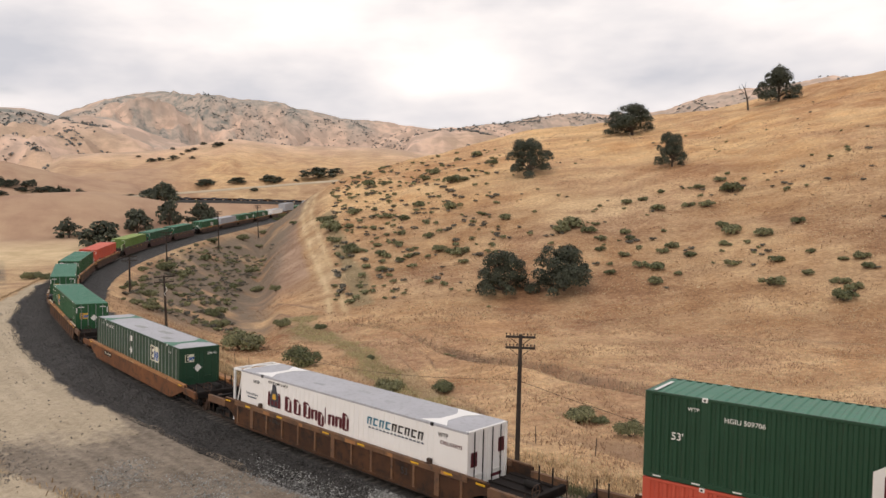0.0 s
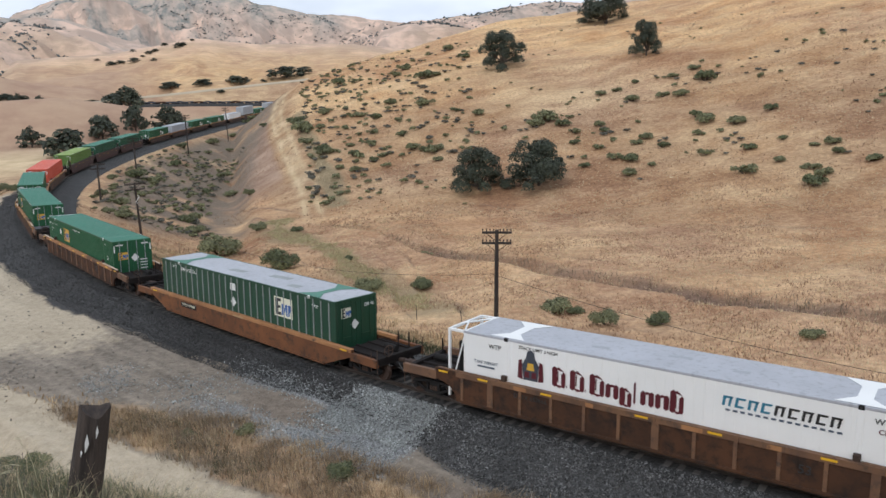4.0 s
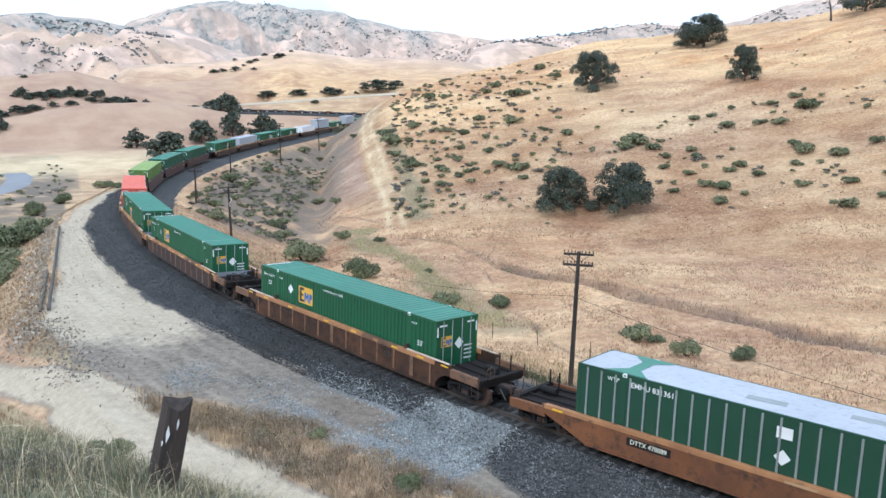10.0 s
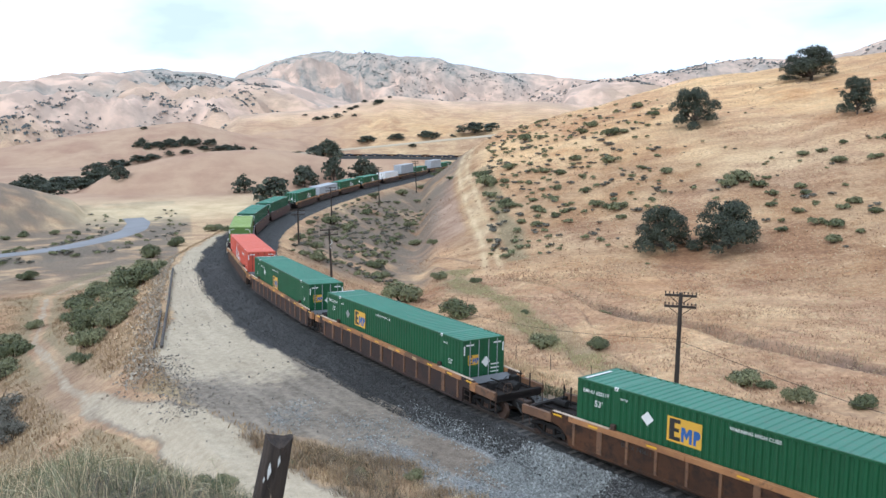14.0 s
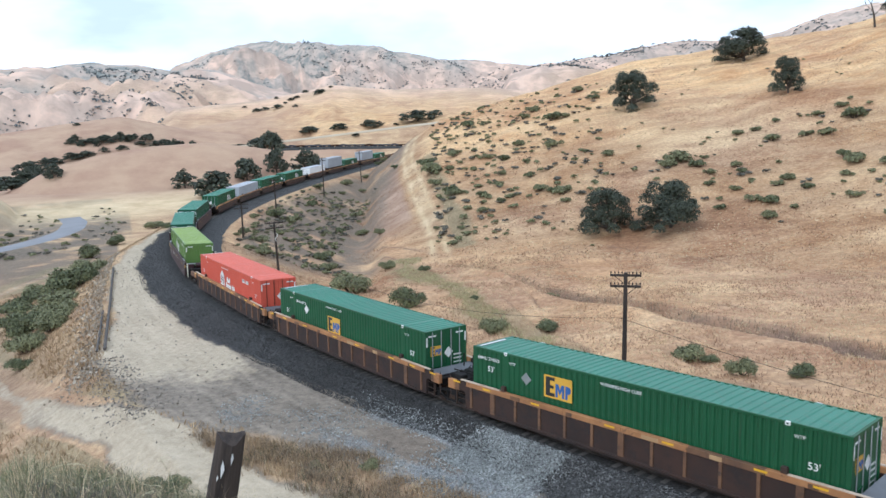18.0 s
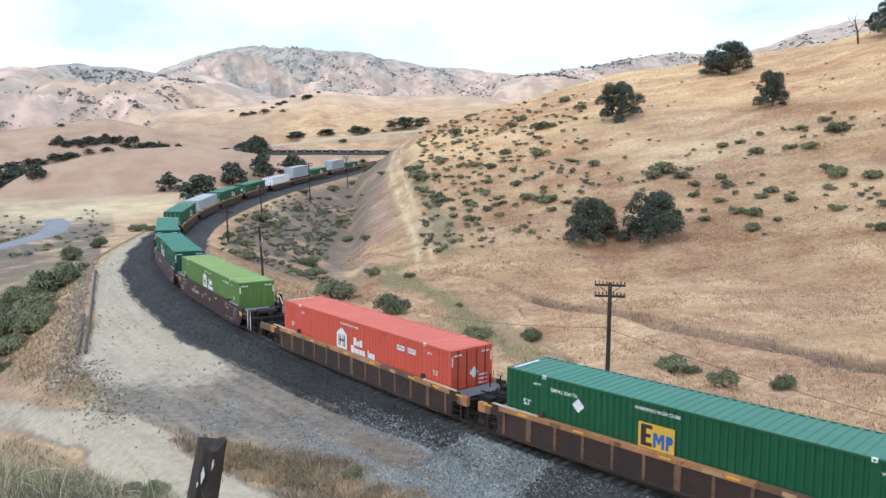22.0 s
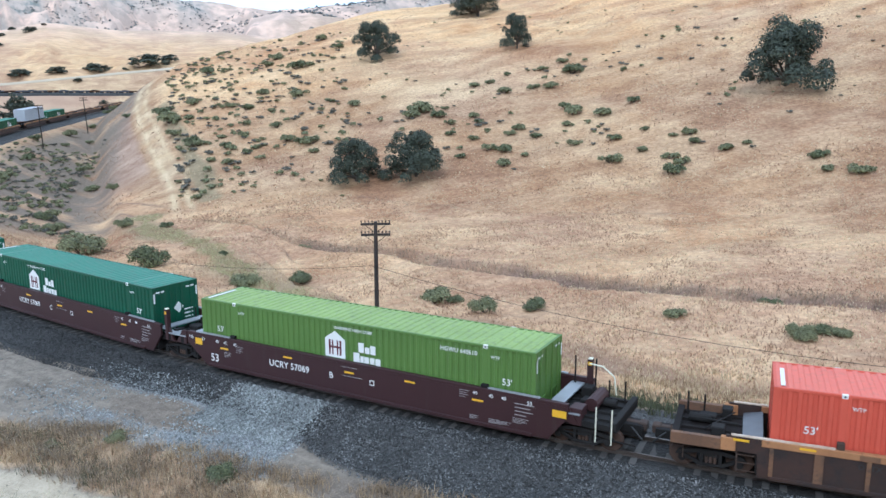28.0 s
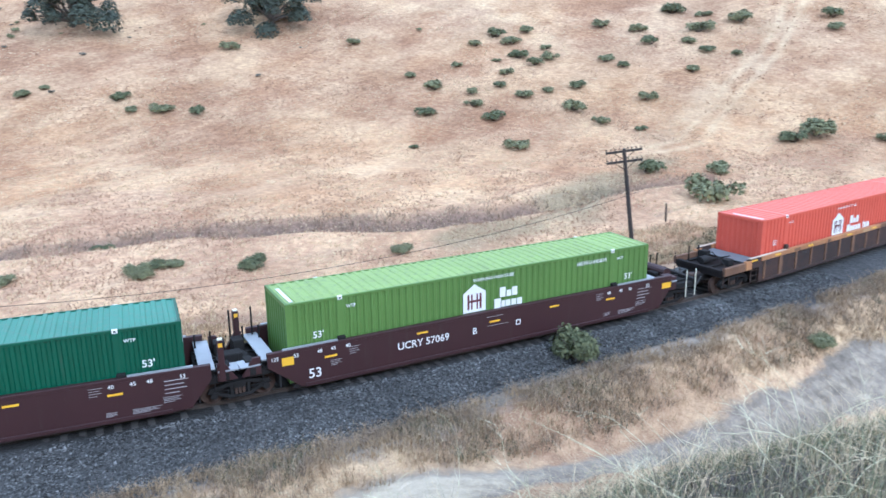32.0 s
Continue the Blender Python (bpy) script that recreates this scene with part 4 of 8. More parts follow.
def end_pose(y, z, front=True, out=0.05):
    if front:
        return Matrix.Translation((L53 / 2 + out, y, z)) @ Matrix(((0, 0, 1, 0), (1, 0, 0, 0), (0, 1, 0, 0), (0, 0, 0, 1)))
    return Matrix.Translation((-L53 / 2 - out, y, z)) @ Matrix(((0, 0, -1, 0), (-1, 0, 0, 0), (0, 1, 0, 0), (0, 0, 0, 1)))


def container(label, wall, roof, style="corrugated", doors_front=True, roof_waves=True, group="containers on the train"):
    """A 53 foot box: x forward, z up from its own floor."""
    c = thing("shipping_container", label, "container", group=group)
    x1, y1, h, p = L53 / 2, W53 / 2, H53, 6.1
    for y, out in ((-y1, -1), (y1, 1)):
        if style == "corrugated":
            for a, b2 in ((-x1 + 0.16, -p - 0.1), (-p + 0.1, p - 0.1), (p + 0.1, x1 - 0.16)):
                part("side_panel", corrugated(a, b2, 0.16, h - 0.1, y - out * 0.004, out), wall, c)
        else:
            part("side_panel", Shape().box(-x1 + 0.16, x1 - 0.16, *sorted((y - out * 0.012, y - out * 0.07)), 0.16, h - 0.1), wall, c)
            if style == "ribbed":
                for k in range(27):
                    x = -x1 + 0.45 + k * (2 * x1 - 0.9) / 26
                    part("rib", Shape().box(x - 0.035, x + 0.035, *sorted((y - out * 0.012, y + out * 0.02)), 0.16, h - 0.1), RIB, c)
        for x in (-p, p):
            part("side_post", Shape().box(x - 0.1, x + 0.1, *sorted((y - out * 0.09, y + out * 0.004)), 0.16, h - 0.1, 0.01), wall, c)
            part("casting", Shape().box(x - 0.09, x + 0.09, *sorted((y - out * 0.12, y + out * 0.012)), h - 0.13, h + 0.012, 0.012), MARK_WHITE if style != "reefer" else STEEL_DARK, c, "pale corner casting" if style != "reefer" else "dark corner casting")
            part("lifting_eye", Shape().box(x - 0.035, x + 0.035, *sorted((y + out * 0.010, y + out * 0.016)), h - 0.09, h - 0.03), MARK_BLACK, c)
        part("bottom_rail", Shape().box(-x1, x1, *sorted((y - out * 0.12, y)), 0, 0.16, 0.012), wall, c)
        part("top_rail", Shape().box(-x1, x1, *sorted((y - out * 0.08, y)), h - 0.1, h, 0.012), wall if style != "reefer" else GREY_ROOF, c)
    for a, b2 in ((-x1 + 0.1, -p - 0.12), (-p + 0.12, p - 0.12), (p + 0.12, x1 - 0.1)):
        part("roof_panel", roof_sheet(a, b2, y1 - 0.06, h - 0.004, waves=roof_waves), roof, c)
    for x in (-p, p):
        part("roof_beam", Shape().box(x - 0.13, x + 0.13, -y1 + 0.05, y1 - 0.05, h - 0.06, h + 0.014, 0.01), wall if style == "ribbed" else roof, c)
    for x, front in ((x1, True), (-x1, False)):
        e = 1 if front else -1
        for y in (-y1, y1):
            part("corner_post", Shape().box(*sorted((x, x - e * 0.17)), *sorted((y * 0.999, y - 0.15 * (1 if y > 0 else -1))), 0, h, 0.015), wall, c)
        part("end_header", Shape().box(*sorted((x - e * 0.005, x - e * 0.12)), -y1 + 0.15, y1 - 0.15, h - 0.16, h - 0.002, 0.01), wall, c)
        part("end_sill", Shape().box(*sorted((x - e * 0.005, x - e * 0.12)), -y1 + 0.15, y1 - 0.15, 0, 0.16, 0.01), wall, c)
        if front == doors_front:
            for k, y in enumerate((-0.575, 0.575)):
                door = part("door", Shape().box(*sorted((x - e * 0.03, x - e * 0.085)), y - 0.565, y + 0.565, 0.165, h - 0.165, 0.01), wall, c)
                for q in (-0.28, 0.26):
                    part("lock_rod", Shape().rod((x + e * 0.004, y + q, 0.05), (x + e * 0.004, y + q, h - 0.06), 0.022, n=6), RUST if wall is CORAL else STEEL_GREY if wall is GREEN_A else wall if style != "reefer" else STEEL_DARK, door, "steel lock rod")
                part("door_handle", Shape().box(*sorted((x + e * 0.005, x + e * 0.04)), y - 0.26, y + 0.2, 1.05, 1.09), wall, door)
        else:
            v = corrugated(-y1 + 0.15, y1 - 0.15, 0.16, h - 0.16, 0, -1, 0.27)
            sh = Shape().add([(x - e * 0.02 - e * abs(q), px * -e, z) for px, q, z in v.v], v.f)
            part("end_wall", sh, wall, c)
    return c


def logo_panel(c, m, w, h, back, bars):
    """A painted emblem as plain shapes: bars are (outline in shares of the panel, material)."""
    p = part("emblem_panel", flat_panel(w, h), back, c, at=m)
    for prof, mt in bars:
        part("emblem_bar", Shape().prism([(x * w, y * h) for x, y in prof], "z", 0.004, 0.007), mt, p)


def EMP_BARS(e, m):
    """Heavy black comb shape, then two lower blue shapes."""
    return [([(-0.43, -0.42), (-0.11, -0.42), (-0.11, -0.27), (-0.28, -0.27), (-0.28, -0.07), (-0.15, -0.07), (-0.15, 0.07), (-0.28, 0.07), (-0.28, 0.28), (-0.11, 0.28), (-0.11, 0.43), (-0.43, 0.43)], e),
            ([(-0.08, -0.40), (0.0, -0.40), (0.0, -0.05), (0.075, -0.30), (0.15, -0.05), (0.15, -0.40), (0.23, -0.40), (0.23, 0.18), (0.13, 0.18), (0.075, -0.03), (0.02, 0.18), (-0.08, 0.18)], m),
            ([(0.27, -0.40), (0.35, -0.40), (0.35, -0.17), (0.42, -0.14), (0.46, -0.05), (0.46, 0.08), (0.42, 0.16), (0.36, 0.18), (0.27, 0.18)], m)]


def house_emblem(c, m, w, text=True, inc=False):
    prof = [(-0.5 * w, -0.5 * w), (0.5 * w, -0.5 * w), (0.5 * w, 0.28 * w), (0, 0.62 * w), (-0.5 * w, 0.28 * w)]
    p = part("emblem_panel", Shape().prism(prof, "z", 0, 0.005), MARK_WHITE, c, at=m)
    for x, y, bw, bh in ((-0.27, -0.08, 0.09, 0.62), (-0.12, -0.08, 0.07, 0.62), (0.12, -0.08, 0.07, 0.62), (0.27, -0.08, 0.09, 0.62), (0, -0.06, 0.50, 0.09)):
        part("emblem_bar", Shape().box((x - bw / 2) * w, (x + bw / 2) * w, (y - bh / 2) * w, (y + bh / 2) * w, 0.005, 0.008), MARK_MAROON, p)
    if text:
        for x, y, bw, bh in [(1.28, 0.10, 0.26, 0.40), (1.57, 0.02, 0.22, 0.26), (1.84, 0.07, 0.24, 0.36), (1.05, -0.34, 0.30, 0.40), (1.31, -0.38, 0.16, 0.26), (1.53, -0.38, 0.22, 0.26), (1.80, -0.38, 0.22, 0.26), (2.07, -0.43, 0.24, 0.36)] + [(2.5, -0.34, 0.1, 0.38), (2.7, -0.38, 0.22, 0.28), (2.97, -0.38, 0.2, 0.28)] * inc:
            part("emblem_bar", flat_panel(bw * w, bh * w), MARK_WHITE, c, at=m @ Matrix.Translation((x * w, y * w, 0)))


def box_marks(c, number="", number_at=(-7.2, 2.35), warning=0.0, low=1.62, high=1.62):
    """The standard lettering of a 53 foot box on the wall that faces the eye."""
    for x, z in ((-6.95, low), (6.98, high)):
        lettering("53'", 0.35, MARK_WHITE, c, side_pose(x, z))
        lettering("WTP", 0.17, MARK_WHITE, c, side_pose(6.5 if x > 0 else -5.7 if number_at[0] < -6 else -6.45, 2.48))
    if number:
        lettering(number, 0.22, MARK_WHITE, c, side_pose(*number_at))
    lettering("WARNING HIGH CUBE", 0.18, MARK_WHITE, c, side_pose(warning, 2.60))
    for y in (-0.85, 0.85):
        part("corner_stripe", flat_panel(0.46, 0.08), MARK_WHITE, c, at=end_pose(y, 2.62, True, -0.022))
    for y in (-1.20, 1.20):
        part("corner_stripe", flat_panel(0.08, 0.46), MARK_WHITE, c, at=end_pose(y, 2.36, True, 0.004))
    part("roof_mark", flat_panel(1.7, 0.13), MARK_WHITE, c, at=pose(-7.80, -0.25, H53 + 0.010, 0, 0, 90))


def end_marks(c, gold, front=True):
    lettering("53'", 0.34, MARK_WHITE, c, end_pose(-0.15, 0.5, front, -0.026))
    for k in range(4):
        part("data_line", flat_panel(0.5, 0.07), MARK_WHITE, c, at=end_pose(0.72, 1.5 - 0.2 * k, front, -0.027))
    part("placard", flat_panel(0.40, 0.40), MARK_WHITE, c, at=end_pose(0.15, 1.68, front, -0.026) @ pose(0, 0, 0, 0, 0, 45))


DECK = surface("dark_brown_grimy_deck", (0.026, 0.021, 0.019), (0.013, 0.011, 0.011), 0.85, stain=(0.050, 0.032, 0.024), stain_at=(0.60, 0.78), gloss=0.15)
SOOT_BROWN = surface("sooty_brown_wagon_paint", (0.056, 0.027, 0.019), (0.022, 0.015, 0.013), 0.8, stain=(0.018, 0.016, 0.016), stain_at=(0.50, 0.70))
PLATE_GREY = surface("dull_grey_walkway_plate", (0.20, 0.21, 0.23), (0.11, 0.115, 0.125), 0.6, 0.3)
TEAL_INK = surface("teal_marking", (0.035, 0.20, 0.30), (0.03, 0.16, 0.24), 0.5)
MARK_GREY2 = surface("faded_white_stencil", (0.42, 0.40, 0.40), (0.30, 0.28, 0.28), 0.6)


# ---- wagons ----
def bogie(car, x, moving):
    """A three-piece truck with two wheelsets, under a wagon."""
    t = part("truck", Shape().box(-0.22, 0.22, -1.05, 1.05, 0.42, 0.72, 0.03), STEEL_DARK, car, "grimy cast steel truck", at=Matrix.Translation((x, 0, 0)))
    for y in (-1.03, 1.03):
        frame_bars = Shape().prism([(-1.10, 0.50), (-1.0, 0.66), (-0.35, 0.78), (0.35, 0.78), (1.0, 0.66), (1.10, 0.50), (1.0, 0.52), (0.32, 0.66), (-0.32, 0.66), (-1.0, 0.52)], "y", y - 0.07, y + 0.07)
        frame_bars.prism([(-0.45, 0.22), (0.45, 0.22), (0.40, 0.32), (-0.40, 0.32)], "y", y - 0.08, y + 0.08)
        for e in (-1, 1):
            frame_bars.prism([(e * 0.36, 0.22), (e * 1.02, 0.50), (e * 0.98, 0.60), (e * 0.34, 0.33)], "y", y - 0.06, y + 0.06)
            frame_bars.prism([(e * 0.24, 0.30), (e * 0.34, 0.30), (e * 0.34, 0.70), (e * 0.24, 0.70)], "y", y - 0.065, y + 0.065)
            frame_bars.rod((e * 0.89, y - 0.12, 0.42), (e * 0.89, y + 0.12, 0.42), 0.12, n=10)
        part("side_frame", frame_bars, STEEL_DARK, t)
        for q in (-0.13, 0.0, 0.13):
            part("spring", Shape().rod((q, y, 0.30), (q, y, 0.52), 0.055, n=8), RUST, t)
    for q in (-0.89, 0.89):
        w = part("wheelset", Shape().rod((0, -0.95, 0), (0, 0.95, 0), 0.08, n=10), RUST, t, "steel wheelset with worn treads", at=Matrix.Translation((q, 0, 0.42)))
        sh = Shape()
        for y in (-0.72, 0.72):
            e = 1 if y > 0 else -1
            sh.rod((0, y - e * 0.07, 0), (0, y - e * 0.04, 0), 0.45, 0.45, 24).rod((0, y - e * 0.04, 0), (0, y + e * 0.07, 0), 0.42, 0.41, 24)
            for k in range(5):
                a = k * 2 * math.pi / 5
                sh.rod((0.2 * math.cos(a), y + e * 0.07, 0.2 * math.sin(a)), (0.2 * math.cos(a), y + e * 0.085, 0.2 * math.sin(a)), 0.05, n=6)
        me = w.data
        base = Shape().add([v.co[:] for v in me.vertices], [p.vertices[:] for p in me.polygons])
        base.add(sh.v, sh.f)
        w.data = base.mesh("wheelset", RUST)
        if moving:
            TURNING.append((w, q))
    return t


def well_car(label, style, couple=(True, True), moving=False, number="", letter=""):
    """One well unit. style: 'posts' (brown with side posts), 'smooth' (maroon), 'slant' (orange, low, slanted ends).
    couple: whether the front and the rear end carry a coupler or share a truck with the next unit."""
    car = thing("well_car", label, "rail wagon", group="well cars of the train")
    paint_m, z0, z1 = {"posts": (BROWN_CAR, 0.30, 1.55), "smooth": (MAROON, 0.27, 1.68), "slant": (ORANGE_CAR, 0.22, 1.30)}[style]
    goose = style == "posts" and couple == (True, True)
    if style == "posts" and not goose:
        paint_m = SOOT_BROWN
    y1 = 1.50
    lim = {1: (9.35 if couple[0] else 8.85), -1: (9.35 if couple[1] else 8.85)}
    end = {1: (11.78 if couple[0] else 9.74), -1: (11.78 if couple[1] else 9.74)}
    xf, xr = lim[1], -lim[-1]
    for y in (-y1, y1):
        e = 1 if y > 0 else -1
        ya, yb = sorted((y, y - e * 0.11))
        if style == "slant":
            prof = [(xr - 0.1, z1), (xf + 0.1, z1), (xf, z1 - 0.35), (xf - 1.9, z0), (xr + 1.9, z0), (xr, z1 - 0.35)]
            part("side_sill", Shape().prism(prof, "y", ya, yb), paint_m, car)
            part("top_chord", Shape().box(xr, xf, *sorted((y + e * 0.015, y - e * 0.2)), z1 - 0.16, z1 + 0.012, 0.012), CHORD, car, "worn tan-orange top chord")
            part("bottom_flange", Shape().box(xr + 1.9, xf - 1.9, *sorted((y + e * 0.06, y - e * 0.1)), z0 - 0.02, z0 + 0.05), paint_m, car)
            for k in range(3):
                x = xr + 3.0 + k * 6.1
                part("worn_patch", Shape().box(x, x + 0.5 + 0.5 * (k % 2), *sorted((y + e * 0.016, y + e * 0.019)), z1 - 0.15, z1 - 0.06), TAN_PATCH if k == 1 else CHORD, car)
        else:
            if style == "smooth":
                prof = [(xr, z1), (xf, z1), (xf, z1 - 0.5), (xf - 0.7, z0), (xr + 1.15, z0), (xr, z1 - 0.5)]
            elif goose:
                prof = [(xr, z1), (xf, z1), (xf, z1 - 0.46), (xf - 0.35, z1 - 0.52), (xf - 0.72, z1 - 0.68), (xf - 0.98, z1 - 0.95), (xf - 1.05, z0),
                        (xr + 1.05, z0), (xr + 0.98, z1 - 0.95), (xr + 0.72, z1 - 0.68), (xr + 0.35, z1 - 0.52), (xr, z1 - 0.46)]
            else:
                prof = [(xr, z1), (xf, z1), (xf, z1 - 0.46), (8.42, z1 - 0.50), (8.38, z0), (-8.38, z0), (-8.42, z1 - 0.50), (xr, z1 - 0.46)]
            part("side_sill", Shape().prism(prof, "y", ya, yb), paint_m, car)
            part("bottom_chord", Shape().box(xr + 1.3, xf - 1.3, *sorted((y + e * 0.05, y - e * 0.16)), z0 - 0.03, z0 + 0.10, 0.01), paint_m, car)
            if style == "posts":
                for k in range(6):
                    xa, xb = -8.3 + k * 16.6 / 6, -8.3 + (k + 1) * 16.6 / 6
                    part("top_chord", Shape().box(xa, xb - 0.01, *sorted((y + e * 0.05, y - e * 0.16)), z1 - 0.21, z1 + 0.01, 0.012), CHORD if number != "DTTX 657666" and k != 4 else POST_BROWN, car, "worn brown top chord section")
                for e2 in (-1, 1):
                    part("guide_rail", Shape().box(*sorted((e2 * 6.25, e2 * (abs(lim[e2]) - 0.15))), *sorted((y + e * 0.02, y - e * 0.10)), z1 + 0.012, z1 + 0.05), POST_BROWN if number == "DTTX 657666" else TAN_PALE, car, "worn guide rail")
                    part("lock_stand", Shape().box(*sorted((e2 * 6.0, e2 * 6.22)), *sorted((y - e * 0.02, y - e * 0.18)), z1 + 0.01, z1 + 0.24, 0.02), RUST, car)
                for k, (x, w) in enumerate(((-5.6, 0.55), (-2.6, 0.3), (0.9, 0.7), (3.6, 0.45), (6.9, 0.35))):
                    part("worn_patch", Shape().box(x, x + w, *sorted((y + e * 0.051, y + e * 0.054)), z1 - 0.19, z1 - 0.03), TAN_PATCH if k in (2, 3) and not goose else CHORD if goose else POST_BROWN, car, "bare worn patch")
                for k in range(13):
                    x = -8.0 + k * 16.0 / 12
                    wide = 0.13 if k in (1, 6, 11) else 0.06
                    part("side_post", Shape().box(x - wide, x + wide, *sorted((y + e * 0.045, y)), z0 + 0.1, z1 - 0.17), POST_BROWN, car)
            else:
                part("top_chord", Shape().box(xr, xf, *sorted((y + e * 0.012, y - e * 0.16)), z1 - 0.12, z1 + 0.01, 0.012), MAROON, car)
                for e2 in (-1, 1):
                    part("guide_rail", Shape().box(*sorted((e2 * 6.3, e2 * 8.3)), *sorted((y - e * 0.02, y - e * 0.12)), z1 + 0.012, z1 + 0.06), STEEL_GREY, car, "grey guide rail")
                    part("lock_stand", Shape().box(*sorted((e2 * 6.0, e2 * 6.28)), *sorted((y - e * 0.02, y - e * 0.18)), z1 + 0.01, z1 + 0.14, 0.02), STEEL_DARK, car)
        marks = {"posts": (-8.9, -7.0, -4.2, -0.5, 2.0, 5.4, 7.3, 9.0), "slant": (-8.7, 8.9), "smooth": (-6.6, -3.0, 0.15, 3.0, 5.9)}[style]
        for x in marks:
            zz = z1 - 0.085 if style != "smooth" else (1.18 if abs(x) > 4 else 1.36 if x < -1 or x > 1 else 1.24)
            part("reflector", Shape().box(x - 0.23, x + 0.23, *sorted((y + e * (0.056 if style != "smooth" else 0.004), y + e * (0.066 if style != "smooth" else 0.010))), zz - 0.038, zz + 0.038), YELLOW, car, "yellow reflector strip")
    for x in (-7.6, -6.1, -3, 0, 3, 6.1, 7.6):
        part("cross_bearer", Shape().box(x - 0.35, x + 0.35, -y1 + 0.11, y1 - 0.11, 0.20, FLOOR - 0.004), STEEL_DARK, car)
    for e in (-1, 1):
        cp, en = couple[0 if e > 0 else 1], end[e]
        xa, xb = e * 8.45, e * (en - (0.75 if cp else 0.30))
        zd = 1.12 if style != "slant" else 1.02
        part("end_deck", Shape().prism([(xa, zd - 0.2), (xb, zd - 0.2), (xb, zd), (xa, zd + 0.04)], "y", -1.32, 1.32), STEEL_DARK if style == "smooth" else DECK, car, "dark worn end platform")
        part("bulkhead", Shape().box(*sorted((xa, xa - e * 0.06)), -y1 + 0.11, y1 - 0.11, FLOOR, zd), STEEL_DARK, car)
        part("draft_sill", Shape().box(*sorted((e * 8.3, e * (en - 0.15))), -0.32, 0.32, 0.60, zd - 0.2, 0.02), STEEL_DARK, car)
        for y in (-1.0, -0.35, 0.35, 1.0):
            part("deck_rib", Shape().box(*sorted((xa, xb)), y - 0.05, y + 0.05, zd + 0.0, zd + 0.10), STEEL_DARK if style == "smooth" else DECK, car)
        part("deck_beam", Shape().box(*sorted((xb - e * 0.22, xb)), -1.4, 1.4, zd - 0.12, zd + 0.16, 0.02), STEEL_DARK if style == "smooth" else DECK, car)
        if style == "smooth":
            part("walkway", Shape().prism([(xa + e * 0.05, z1 - 0.25), (xa + e * 0.55, z1 - 0.25), (xa + e * 0.55, z1 - 0.20), (xa + e * 0.05, z1 - 0.20)], "y", -1.36, 1.36), STEEL_GREY, car, "galvanised crossover walkway")
            part("side_step", Shape().box(*sorted((xa + e * 0.62, xa + e * 1.3)), -1.42, -0.8, z1 - 0.36, z1 - 0.31), STEEL_GREY, car, "galvanised brake step")
            y = -1.34 if e > 0 and not cp else 1.34
            part("end_post", Shape().box(*sorted((xa + e * 0.66, xa + e * 0.86)), y - 0.10, y + 0.10, 1.0, 2.45, 0.01), MAROON, car)
            part("post_light", Shape().box(*sorted((xa + e * 0.69, xa + e * 0.83)), y - 0.105, y + 0.105, 2.22, 2.36), YELLOW, car)
            part("post_cap", Shape().box(*sorted((xa + e * 0.68, xa + e * 0.84)), y - 0.08, y + 0.08, 2.45, 2.50, 0.01), MARK_CREAM, car, "pale lamp on the post top")
            for q in (0.22, 1.02) if y > 0 else ():
                part("stake_pole", Shape().rod((xa + e * q, y * 0.9, zd), (xa + e * q, y * 0.9, 2.55), 0.035, n=6), STEEL_DARK, car)
            for y in (-1.34, 1.34):
                part("end_bracket", Shape().prism([(xa + e * 0.60, 1.0), (xa + e * 1.25, 1.0), (xa + e * 0.86, 1.62), (xa + e * 0.60, 1.62)], "y", y - 0.05, y + 0.05), MAROON, car)
            for q, y, w, h in ((0.95, -0.1, 0.5, 0.36), (0.7, 0.75, 0.4, 0.5), (0.75, -0.85, 0.3, 0.30)):
                part("brake_gear", Shape().box(*sorted((xa + e * q, xa + e * (q + w))), y - 0.25, y + 0.25, zd - 0.05, zd + h, 0.03), STEEL_DARK, car, "grimy brake gear housing")
            part("drawbar", Shape().box(*sorted((xa + e * 0.4, e * (en - 0.1))), -0.26, 0.26, 0.45, 0.86, 0.03), STEEL_DARK, car)
            part("brake_pipe", Shape().rod((xa + e * 0.3, -1.15, 0.55), (e * (en - 0.2), -0.9, 0.42), 0.035, n=6).rod((xa + e * 0.5, -1.2, 0.62), (xa + e * 0.5, -1.2, 1.2), 0.03, n=6), STEEL_DARK, car)
            if cp:
                part("reservoir", Shape().rod((xa + e * 1.45, -0.6, zd + 0.34), (xa + e * 1.45, 0.7, zd + 0.34), 0.24, n=12), MAROON, car, "maroon air reservoir")
                part("end_cabinet", Shape().box(*sorted((xa + e * 0.9, xa + e * 1.35)), -1.35, -0.75, zd - 0.2, zd + 0.42, 0.02), MAROON, car)
                pts = [(xa + e * 0.8, 1.1, 2.35), (xa + e * 1.3, 1.1, 2.32), (xa + e * 1.75, 1.1, 2.0), (xa + e * 1.85, 1.1, 1.3)]
                bar = Shape()
                for q, w in zip(pts[:-1], pts[1:]):
                    bar.rod(q, w, 0.03, n=6)
                part("handrail", bar, MARK_CREAM, car, "cream bent handrail")
                for q in (0.0, 0.55):
                    part("ladder_rail", Shape().rod((xb - e * (0.15 + q), -1.42, 0.5), (xb - e * (0.15 + q), -1.42, 1.75), 0.025, n=6), MARK_CREAM, car)
                part("placard", flat_panel(0.52, 0.26), YELLOW, car, at=side_pose(e * 9.05, 1.28, -y1 - 0.004))
        else:
